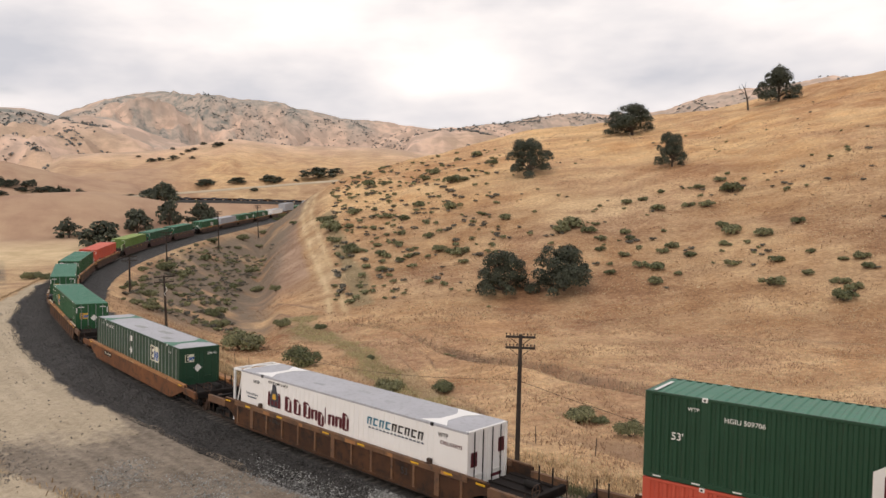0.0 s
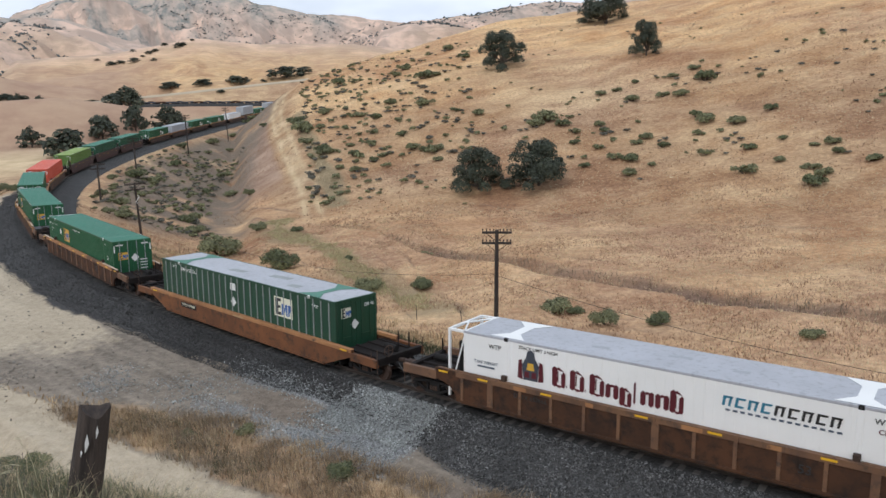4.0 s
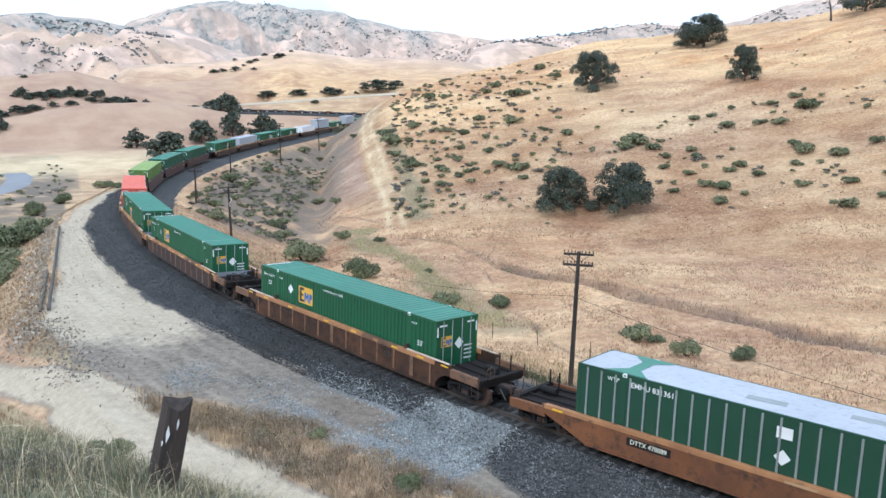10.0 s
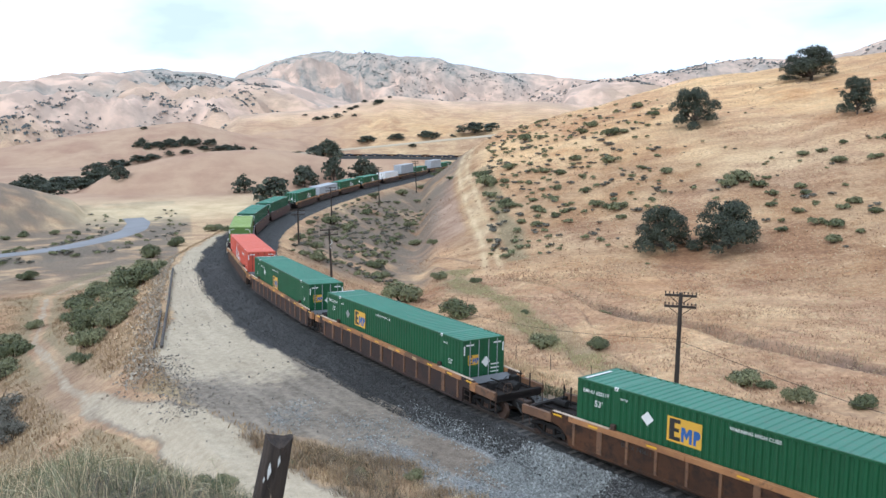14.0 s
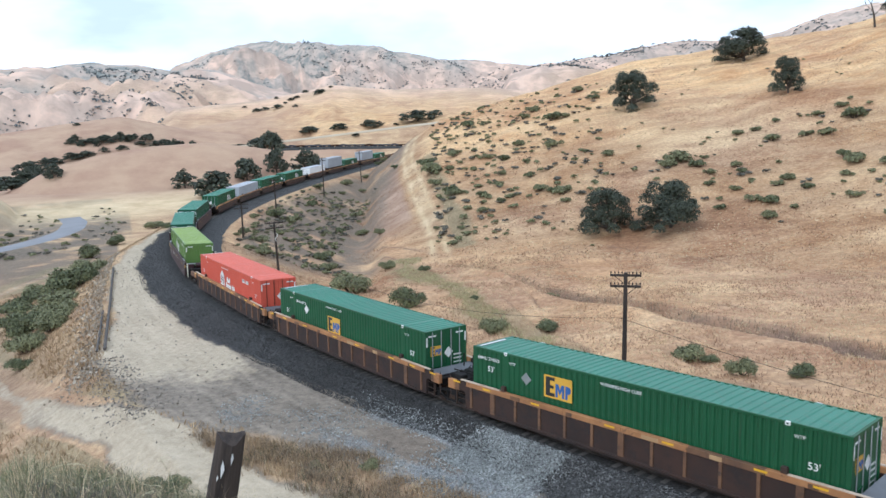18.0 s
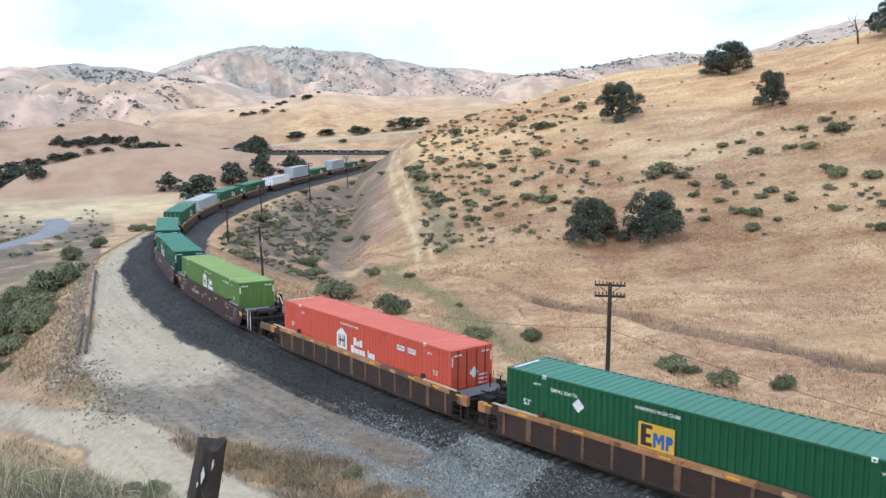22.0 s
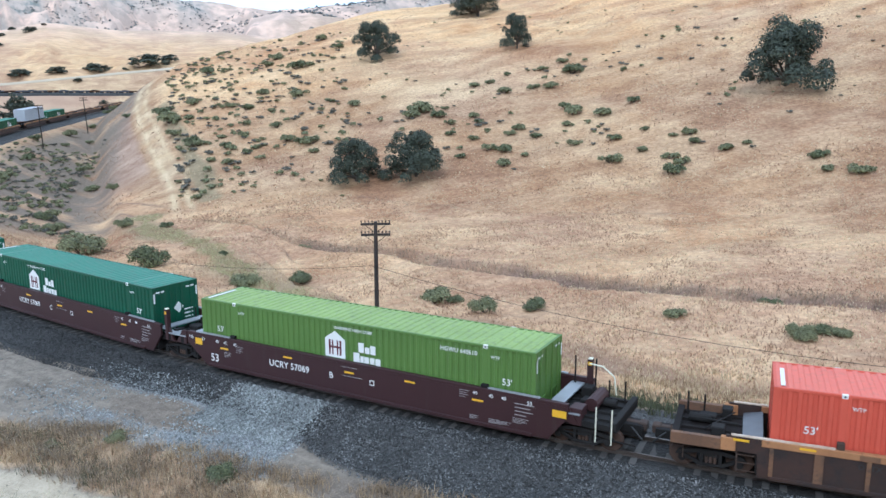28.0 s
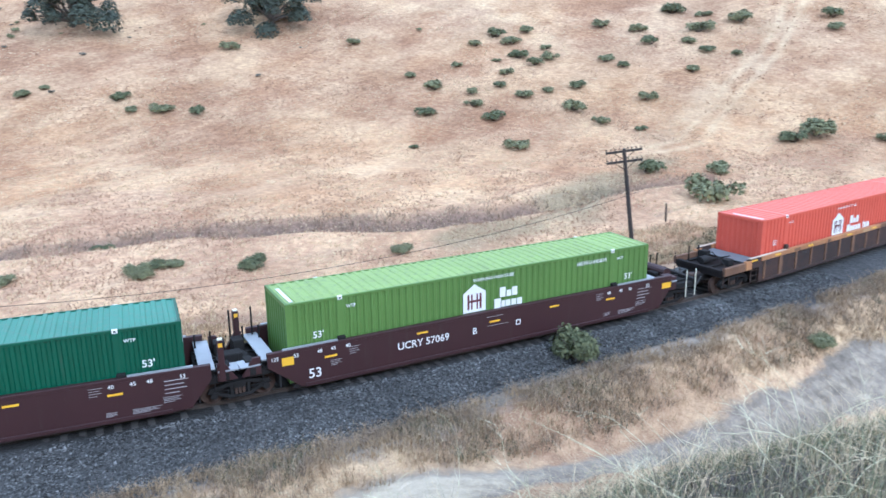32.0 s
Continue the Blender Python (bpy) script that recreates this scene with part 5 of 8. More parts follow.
            if style == "posts" and not goose:
                part("walkway", Shape().prism([(xa - e * 0.20, z1 - 0.16), (xa + e * 0.42, z1 - 0.30), (xa + e * 0.42, z1 - 0.34), (xa - e * 0.20, z1 - 0.20)], "y", -1.36, 1.36), PLATE_GREY, car, "dull grey crossover plate")
                for y in (-1.45, 1.45):
                    for q in (0.42, 0.68, 0.94):
                        part("ladder_rung", Shape().rod((e * 8.45, y, q), (e * 8.98, y, q), 0.016, n=5), RUST, car)
                    part("ladder_rail", Shape().box(*sorted((e * 8.98, e * 9.03)), y - 0.03, y + 0.03, 0.34, z1 - 0.46), RUST, car)
                    part("corner_block", Shape().box(*sorted((e * 9.05, e * 9.5)), y - 0.10, y + 0.10, z1 - 0.50, z1 - 0.06, 0.02), CHORD, car, "worn tan corner casting")
                for q, y, w, h in ((0.95, -0.55, 0.42, 0.34), (1.25, 0.45, 0.55, 0.30), (0.75, 0.95, 0.35, 0.42)):
                    part("brake_gear", Shape().box(*sorted((xa + e * q, xa + e * (q + w))), y - 0.22, y + 0.22, zd + 0.02, zd + h, 0.03), STEEL_DARK, car, "grimy brake gear housing")
                part("brake_pipe", Shape().rod((xa + e * 0.5, -0.2, zd + 0.30), (xa + e * 1.9, 0.15, zd + 0.24), 0.035, n=6).rod((xa + e * 0.7, 0.7, zd + 0.35), (xa + e * 1.6, -0.7, zd + 0.2), 0.03, n=6), STEEL_DARK, car)
            for y in (-1.42, 1.42):
                part("end_sill", Shape().box(*sorted((e * (lim[e] - 0.05), xb)), y - 0.09, y + 0.09, z1 - 0.52, z1 - 0.14, 0.015), POST_BROWN if style == "posts" else ORANGE_CAR, car, "rusty brown side extension")
                part("grab_iron", Shape().rod((xb, y, 0.55), (xb, y, 1.62), 0.02, n=6).rod((xb - e * 0.4, y, 0.55), (xb - e * 0.4, y, 1.45), 0.02, n=6), RUST, car)
        for q, y in ((0.35, 0.9), (0.9, 0.75)):
            part("stanchion", Shape().rod((xb - e * q, y, zd), (xb - e * q, y, zd + 0.85), 0.035, n=6), STEEL_DARK, car)
        if cp:
            part("coupler", Shape().box(*sorted((e * (en - 0.95), e * (en - 0.05))), -0.12, 0.12, 0.72, 0.95, 0.03).box(*sorted((e * (en - 0.32), e * (en - 0.02))), -0.19, 0.19, 0.68, 0.99, 0.04), RUST, car, "rusty knuckle coupler")
            part("brake_cylinder", Shape().rod((e * (en - 1.9), 0.2, zd + 0.22), (e * (en - 1.2), 0.2, zd + 0.22), 0.15, n=12), STEEL_DARK, car)
            if e > 0 and style != "smooth":
                ring = [(math.cos(a) * 0.26, math.sin(a) * 0.26) for a in np.linspace(0, 2 * math.pi, 13)]
                wheel = Shape()
                for (p0, p1), (q0, q1) in zip(ring[:-1], ring[1:]):
                    wheel.rod((en - 0.72, -0.75 + p0, zd + 0.42 + p1), (en - 0.72, -0.75 + q0, zd + 0.42 + q1), 0.022, n=5)
                for p0, p1 in ring[:12:3]:
                    wheel.rod((en - 0.72, -0.75, zd + 0.42), (en - 0.72, -0.75 + p0, zd + 0.42 + p1), 0.016, n=4)
                part("brake_wheel", wheel, RUST, car, "rusty hand brake wheel")
            part("air_hose", Shape().rod((e * (en - 0.5), -0.35, 0.85), (e * (en - 0.1), -0.38, 0.45), 0.03, n=6), MARK_BLACK, car)
            bogie(car, e * (en - 2.0), moving)
        else:
            part("joint_plate", Shape().rod((e * (en - 0.25), 0, zd - 0.15), (e * (en - 0.25), 0, zd + 0.14), 0.36, n=14), STEEL_DARK, car)
            if e < 0:
                bogie(car, -en, moving)
    if style == "smooth":
        lettering("53", 0.50, MARK_WHITE, car, side_pose(-7.2, 0.66, -y1 - 0.004))
        lettering("UCRY 57069", 0.40, MARK_WHITE, car, side_pose(-2.95, 0.98, -y1 - 0.004))
        lettering(letter, 0.36, MARK_WHITE, car, side_pose(-0.75, 0.98, -y1 - 0.004))
        for x, z, w, h in ((-6.4, 0.92, 0.42, 0.22), (-5.7, 1.25, 0.4, 0.3), (5.35, 1.35, 0.4, 0.3), (7.75, 1.15, 0.75, 0.5), (7.6, 0.72, 0.6, 0.2), (5.75, 0.52, 0.35, 0.14), (6.8, 0.50, 0.9, 0.16), (0.15, 1.42, 0.75, 0.07), (0.3, 1.05, 0.95, 0.07)):
            for k in range(1 if h < 0.1 else 4):
                part("data_line", flat_panel(w * (1, 0.8, 0.92, 0.6)[k], max(0.016, h * 0.055)), MARK_GREY2, car, at=side_pose(x - w * (0, 0.1, 0.04, 0.2)[k], z + h * (1.5 - k) * 0.28, -y1 - 0.003))
        for x, text in ((-8.6, "125"), (-7.85, "53"), (-7.0, "48"), (-6.5, "45"), (-5.95, "40"), (5.8, "40"), (6.45, "45"), (6.95, "48"), (7.95, "53")):
            lettering(text, 0.19, MARK_WHITE, car, side_pose(x, 1.45, -y1 - 0.014))
        part("placard", flat_panel(0.42, 0.30), YELLOW, car, at=side_pose(-8.15, 1.30, -y1 - 0.004))
        part("placard", flat_panel(0.22, 0.22), MARK_WHITE, car, at=side_pose(1.25, 1.0, -y1 - 0.004))
        part("placard", flat_panel(0.14, 0.14), MAROON, car, at=side_pose(1.25, 1.0, -y1 - 0.009))
    elif number:
        if style == "slant":
            part("number_board", flat_panel(1.7, 0.3), STEEL_DARK, car, at=side_pose(-4.9, z1 - 0.42, -y1 - 0.006))
        lettering(number, 0.24, MARK_CREAM if style == "slant" else MARK_BLACK, car, side_pose(-4.9, z1 - 0.42, -y1 - 0.012))
        if style == "posts":
            lettering("53", 0.42, MARK_BLACK, car, side_pose(4.75, z1 - 0.62, -y1 - 0.012))
    return car


def roll(ob, s, lift=0.0):
    ROLLING.append((ob, s, lift))


EMP_GREEN = "dark green corrugated fifty-three foot container with teal roof"


def emp_box(gold, number, number_at, warning, emblem, placard):
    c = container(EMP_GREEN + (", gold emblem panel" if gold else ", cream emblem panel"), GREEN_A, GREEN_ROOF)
    bars = EMP_BARS(MARK_BLACK, MARK_BLUE)
    logo_panel(c, side_pose(*emblem), 1.45, 0.95, MARK_GOLD if gold else MARK_CREAM, bars)
    logo_panel(c, end_pose(-0.62, 1.85, True, -0.026), 0.66, 0.5, MARK_GOLD if gold else MARK_CREAM, bars)
    part("placard", flat_panel(0.40, 0.40), RIB if number == "EMHU 274019" else MARK_WHITE, c, at=side_pose(*placard) @ pose(0, 0, 0, 0, 0, 45))
    box_marks(c, number, number_at, warning, 2.0 if emblem[0] < -2 else 1.62)
    end_marks(c, gold)
    return c


# the consist, from the head end; offsets are places up the line at the start
c0s = 8.41 - 23.40
red_low = container("faded red container under a green one", CORAL, CORAL_ROOF)
box_marks(red_low)
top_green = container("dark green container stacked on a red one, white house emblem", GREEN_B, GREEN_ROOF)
box_marks(top_green, "HGIU 509706", (-4.85, 2.3), 2.5, 1.5)
house_emblem(top_green, side_pose(-0.5, 1.1), 1.6)
for k in range(12):
    part("vent_mark", flat_panel(0.28, 0.05), MARK_WHITE, top_green, at=side_pose(-7.6 + k * 1.3, 0.08, -W53 / 2 - 0.004))
roll(well_car("brown well car carrying two stacked containers", "posts"), c0s)
roll(red_low, c0s, FLOOR)
roll(top_green, c0s, FLOOR + H53 + 0.03)

reefer = container("white refrigerated container with dark red lettering bars", WHITE, GREY_ROOF, "reefer", roof_waves=False)
for k in range(36):
    x = -5.85 + k * 0.335
    part("side_rib", Shape().box(x - 0.012, x + 0.012, -W53 / 2 - 0.004, -W53 / 2 + 0.015, 0.2, H53 - 0.12), WHITE, reefer)
# painted crest: a dark shield between two dark red banners under a gold top
crest = part("emblem_panel", Shape().prism([(-0.30, -0.50), (0.30, -0.50), (0.36, 0.10), (0.22, 0.34), (0.0, 0.44), (-0.22, 0.34), (-0.36, 0.10)], "z", 0, 0.006), DARK_BOX, reefer, "dark slate shield emblem", at=side_pose(-5.0, 1.92))
for prof, mt in (([(-0.56, -0.46), (-0.34, -0.50), (-0.38, 0.30), (-0.52, 0.22)], MARK_MAROON), ([(0.34, -0.50), (0.56, -0.46), (0.52, 0.22), (0.38, 0.30)], MARK_MAROON),
                 ([(-0.20, 0.36), (0.20, 0.36), (0.15, 0.62), (0.0, 0.70), (-0.15, 0.62)], DARK_BOX), ([(-0.16, -0.10), (0.16, -0.10), (0.12, 0.18), (-0.12, 0.18)], MARK_GOLD),
                 ([(-0.26, -0.40), (-0.04, -0.40), (-0.06, -0.16), (-0.24, -0.16)], MARK_MAROON), ([(0.04, -0.40), (0.26, -0.40), (0.24, -0.16), (0.06, -0.16)], MARK_MAROON)):
    part("emblem_bar", Shape().prism(prof, "z", 0.006, 0.010), mt, crest)


def gothic_mark(x, z, w, h):
    """A broken-stroke mark of heavy strokes with slanted feet, in place of a painted name."""
    t, k = min(0.21, w * 0.42), 0.07
    sh, tall = Shape(), h > 0.7
    for a0, low in ((-w / 2, 0.0), (w / 2 - t * 0.8, h * 0.22 if tall else 0.0)) if w > 0.2 else ((-w / 2, 0.0),):
        top = h / 2 - low
        sh.prism([(a0, -h / 2 + k), (a0 + t / 2, -h / 2), (a0 + t * (1 if low == 0 else 0.8), -h / 2 + k * 1.3), (a0 + t * (1 if low == 0 else 0.8), top - k), (a0 + t / 2, top), (a0, top - k * 1.3)], "z", 0, 0.004)
    if w > 0.2:
        sh.prism([(-w / 2 + t * 0.7, h / 2 - k * 1.6), (0.0, h / 2 - k * 0.2), (w / 2 - t * 0.2, h / 2 - k * (2.6 if tall else 1.0)), (0.0, h / 2 - k * 1.9)], "z", 0, 0.0045)
        if tall:
            sh.prism([(-w / 2 + t * 0.5, -h / 2 + k * 1.2), (0.02, -h / 2 - k * 0.2), (w / 2 - t * 0.3, -h / 2 + k * 0.8), (0.02, -h / 2 + k * 1.3)], "z", 0, 0.0045)
            sh.prism([(-w * 0.10, -h * 0.24), (-w * 0.03, -h * 0.28), (-w * 0.02, h * 0.26), (-w * 0.09, h * 0.30)], "z", 0, 0.005)
    part("lettering_bar", sh, MARK_MAROON, reefer, "dark red broken-stroke mark", at=side_pose(x, z))


for x, z, w, h in ((-4.40, 1.85, 0.46, 0.74), (-4.10, 1.54, 0.09, 0.12), (-3.78, 1.85, 0.48, 0.74), (-3.47, 1.54, 0.09, 0.12), (-3.13, 1.85, 0.48, 0.76), (-2.66, 1.74, 0.38, 0.52), (-2.22, 1.64, 0.38, 0.66),
                   (-1.90, 1.86, 0.15, 0.78), (-1.58, 1.74, 0.38, 0.52), (-1.14, 1.74, 0.38, 0.52), (-0.70, 1.86, 0.40, 0.78)):
    gothic_mark(-4.05 + (x + 4.6) * 1.2, z - 0.05, w * 1.18, h * 1.08)
for k in range(9):
    w, h = 0.145, 0.17
    sh = Shape().prism([(-w, -h), (-w + 0.09, -h), (-w + 0.13, h), (-w + 0.04, h)], "z", 0, 0.004).prism([(-w + 0.04, h - 0.07), (w + 0.04, h - 0.07), (w + 0.06, h), (-w + 0.04, h)], "z", 0, 0.0045)
    if k % 2:
        sh.prism([(-w, -h), (w - 0.02, -h), (w, -h + 0.07), (-w, -h + 0.07)], "z", 0, 0.0045)
    else:
        sh.prism([(w - 0.10, -h), (w - 0.02, -h), (w + 0.04, h), (w - 0.04, h)], "z", 0, 0.0045)
    part("lettering_bar", sh, TEAL_INK if k < 4 else MARK_BLACK, reefer, "teal slanted mark" if k < 4 else "black slanted mark", at=side_pose(2.25 + k * 0.40, 2.22))
for k in range(15):
    part("lettering_bar", flat_panel(0.15, 0.07), MARK_GREY, reefer, at=side_pose(2.30 + k * 0.235, 1.92))
lettering("WTP", 0.26, MARK_BLACK, reefer, side_pose(-6.6, 2.45))
lettering("WTP", 0.26, MARK_BLACK, reefer, side_pose(6.75, 2.5))
lettering("CREU533093", 0.22, MARK_MAROON, reefer, side_pose(7.2, 2.2))
lettering("STACK LIMIT 2 HIGH", 0.18, MARK_BLACK, reefer, side_pose(-4.7, 2.65))
lettering("TARE WEIGHT", 0.17, MARK_GREY, reefer, side_pose(-7.0, 1.75))
for x, z in ((-7.0, 1.58),):
    part("data_line", flat_panel(0.8, 0.07), MARK_GREY, reefer, at=side_pose(x, z))
for y, z, w, h in ((-0.85, 1.7, 0.4, 0.6), (0.9, 2.0, 0.4, 0.6), (-0.7, 0.7, 0.8, 0.16), (0.6, 0.8, 0.7, 0.14), (0.6, 0.5, 0.6, 0.12)):
    part("lettering_bar", flat_panel(w, h), MARK_MAROON, reefer, at=end_pose(y, z, True, -0.026))
def bow_tie(wide, slim, half):
    """A strip that narrows toward the middle of the roof."""
    return Shape().prism([(-wide, -half), (wide, -half), (slim, -half * 0.45), (slim, half * 0.45), (wide, half), (-wide, half), (-slim, half * 0.45), (-slim, -half * 0.45)], "z", 0, 0.004)


for x, w in ((-6.1, 0.75), (6.1, 0.75)):
    part("roof_strip", bow_tie(w, 0.22, 1.2), WHITE, reefer, "white roof reinforcement strip", at=pose(x, 0, H53 + 0.012))
for x, y, w in ((-2.6, -0.3, 1.1), (0.2, 0.2, 1.4), (2.4, -0.2, 0.9)):
    part("roof_patch", flat_panel(w * 0.6, 0.22), STEEL_GREY, reefer, "dull grey roof patch", at=pose(x, y, H53 + 0.010, 0, 0, 8))
# open frame that guards the cooling unit at the tail end
for y in (-1.2, 1.2):
    part("frame_post", Shape().box(-8.86, -8.76, y - 0.06, y + 0.06, 0.02, H53 - 0.02, 0.01).rod((-8.8, y, 0.15), (-8.07, y, 2.7), 0.035, n=6), WHITE, reefer)
    part("frame_rail", Shape().box(-8.8, -8.05, y - 0.05, y + 0.05, H53 - 0.12, H53 - 0.01, 0.01), WHITE, reefer)
part("frame_beam", Shape().box(-8.86, -8.76, -1.2, 1.2, H53 - 0.12, H53 - 0.01, 0.01), WHITE, reefer)
part("frame_brace", Shape().rod((-8.1, -1.15, H53 - 0.05), (-8.8, 0.2, H53 - 0.05), 0.04, n=6).rod((-8.1, 1.15, H53 - 0.05), (-8.8, -0.2, H53 - 0.05), 0.04, n=6), WHITE, reefer)
part("cooling_unit", Shape().box(-8.55, -8.06, -0.95, 0.95, 0.7, 2.3, 0.04), STEEL_DARK, reefer, "dark cooling unit")
roll(well_car("weathered brown well car with side posts", "posts", moving=True, number="DTTX 657666"), 8.41)
roll(reefer, 8.41, FLOOR)

ribbed = container("dark green container with pale vertical ribs and grey roof", GREEN_B, GREY_ROOF, "ribbed", roof_waves=False)
logo_panel(ribbed, side_pose(4.05, 1.95), 1.5, 1.0, MARK_CREAM, EMP_BARS(MARK_BLACK, MARK_BLUE))
logo_panel(ribbed, end_pose(-0.60, 2.25, True, -0.026), 0.62, 0.48, MARK_CREAM, EMP_BARS(MARK_BLACK, MARK_BLUE))
part("placard", flat_panel(0.38, 0.38), MARK_WHITE, ribbed, at=side_pose(-0.45, 1.50) @ pose(0, 0, 0, 0, 0, 45))
part("placard", flat_panel(0.50, 0.38), MARK_WHITE, ribbed, at=side_pose(-0.45, 2.32))
part("placard", flat_panel(0.36, 0.36), MARK_WHITE, ribbed, at=end_pose(-0.1, 1.62, True, -0.026) @ pose(0, 0, 0, 0, 0, 45))
lettering("EMHU 831361", 0.28, MARK_WHITE, ribbed, side_pose(-5.0, 2.55))
lettering("WTP", 0.22, MARK_WHITE, ribbed, side_pose(-6.55, 2.6))
lettering("WTP", 0.22, MARK_WHITE, ribbed, side_pose(6.6, 2.45))
lettering("EMHU", 0.24, MARK_WHITE, ribbed, end_pose(0.85, 2.45, True, -0.026))
for x in (-6.1, 6.1):
    part("roof_strip", bow_tie(0.85, 0.24, 1.24), GREEN_ROOF, ribbed, "green bow-tie roof strip", at=pose(x, 0, H53 + 0.015))
for x, y, w in ((-1.4, -0.3, 1.3), (1.8, 0.25, 1.5), (4.0, -0.5, 0.8)):
    part("roof_patch", flat_panel(w, 0.45), RIB, ribbed, "dull grey roof patch", at=pose(x, y, H53 + 0.010, 0, 0, 6))
roll(well_car("orange-brown well car with low smooth slanted sills", "slant", moving=True, number="DTTX 470089"), 31.89)
roll(ribbed, 31.89, FLOOR)

for s, couple, num, box in (
        (55.55, (True, True), "DTTX 745611", (True, "EMHU 652119", (-7.1, 2.45), -0.3, (-3.0, 1.95), (-4.6, 2.05))),
        (79.32, (True, False), "", (True, "EMHU 274019", (-7.1, 2.45), -0.2, (-3.2, 1.95), (-4.9, 2.0))),
        (98.82, (False, False), "", (True, "EMHU 264776", (-5.1, 2.4), -1.0, (-1.0, 1.65), (-4.4, 2.05))),
        (118.36, (False, True), "DTTX 725432", None)):
    roll(well_car("weathered brown well car with side posts", "posts", couple, moving=True, number=num), s)
    if box:
        roll(emp_box(*box), s, FLOOR)
red_box = container("faded red corrugated container with white house emblem", CORAL, CORAL_ROOF)
house_emblem(red_box, side_pose(-1.35, 1.72), 1.05, inc=True)
box_marks(red_box, "", warning=-0.6)
for q in (4.2, 5.1):
    part("number_patch", flat_panel(0.64, 0.25), MARK_WHITE, red_box, at=side_pose(q, 2.3))
lettering("UPHU", 0.21, MARK_BLACK, red_box, side_pose(4.2, 2.3, -W53 / 2 - 0.019))
lettering("201535", 0.18, MARK_BLACK, red_box, side_pose(5.1, 2.3, -W53 / 2 - 0.019))
end_marks(red_box, False)
roll(red_box, 118.36, FLOOR)

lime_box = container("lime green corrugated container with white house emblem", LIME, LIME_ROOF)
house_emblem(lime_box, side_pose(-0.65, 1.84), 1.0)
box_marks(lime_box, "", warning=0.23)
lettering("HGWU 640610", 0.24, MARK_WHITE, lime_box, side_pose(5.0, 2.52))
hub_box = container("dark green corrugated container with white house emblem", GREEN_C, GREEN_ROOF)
house_emblem(hub_box, side_pose(-2.6, 1.84), 1.0)
box_marks(hub_box, "", warning=-2.3)
end_marks(hub_box, False)
for k, (s, couple, bx, letter) in enumerate(((142.02, (True, False), lime_box, "B"), (161.43, (False, False), hub_box, "C"), (180.91, (False, True), None, "A"))):
    roll(well_car("dark maroon well car with smooth sides and white lettering", "smooth", couple, moving=k < 2, letter=letter), s)
    if bx is None:
        bx = copy_thing(hub_box, Matrix())
    roll(bx, s, FLOOR)


def left_emblem(c, x, bars=True):
    house_emblem(c, left_pose(x, 1.85), 1.0)


far_green = container("dark green corrugated container with teal roof", GREEN_A, GREEN_ROOF)
left_emblem(far_green, -1.0)
end_marks(far_green, False)
grey_far = container("pale grey container among green ones", GREY_BOX, GREY_ROOF)
white_far = container("white container near the tail", WHITE, GREY_ROOF, "reefer", roof_waves=False)
s_at = 180.91
FAR = [(24.5, "green"), (19.7, "grey"), (19.5, "green"), (21.8, "green"), (23.0, "white"), (20.0, "greystack"), (20.0, "green"), (23.0, "greystack"), (20.0, "green"), (20.0, "empty"), (20.0, "empty"), (23.0, "empty"), (20.0, "empty")]
far_car = well_car("weathered brown well car far up the line", "posts", (False, False))
used = set()


def again(src):
    if src.name in used:
        return copy_thing(src, Matrix())
    used.add(src.name)
    return src


for gap, kind in FAR:
    s_at += gap
    roll(again(far_car), s_at)
    if kind == "green":
        roll(again(far_green), s_at, FLOOR)
    elif kind == "grey":
        roll(again(grey_far), s_at, FLOOR)
    elif kind == "white":
        roll(again(white_far), s_at, FLOOR)
    elif kind == "greystack":
        roll(again(grey_far), s_at, FLOOR + 1.6)


# ---- line-side things ----
def crossarm_pole(label, x, y, top, lean=(0, 0), face=0.0, arm_w=1.05):
    """A telegraph pole with two crossarms of glass insulators."""
    z = land_at(x, y)
    h = top - z
    p = thing("telegraph_pole", label, "utility pole", pose(x, y, z - 0.3, lean[0], lean[1], 0) @ pose(0, 0, 0, 0, 0, face), "telegraph poles along the line")
    h += 0.3
    part("pole", Shape().rod((0, 0, 0), (0, 0, h), 0.15, 0.105, 12), POLE_WOOD, p, smooth=False)
    for k, zz in enumerate((h - 0.18, h - 0.78)):
        arm = part("crossarm", Shape().box(-arm_w, arm_w, 0.09, 0.19, zz - 0.065, zz + 0.065, 0.01), POLE_WOOD, p)
        for q in (arm_w * 0.95 * u for u in (-1, -0.74, -0.48, -0.24, 0.24, 0.48, 0.74, 1)):
            part("insulator", Shape().rod((q, 0.14, zz + 0.05), (q, 0.14, zz + 0.16), 0.02, n=6).rod((q, 0.14, zz + 0.12), (q, 0.14, zz + 0.21), 0.045, 0.03, 8), POLE_WOOD, arm, "dark glass insulator")
        for e in (-1, 1):
            part("brace", Shape().rod((e * 0.6, 0.14, zz - 0.04), (0, 0.12, zz - 0.5), 0.018, n=5), STEEL_DARK, p)
    return Vector((x, y, top))


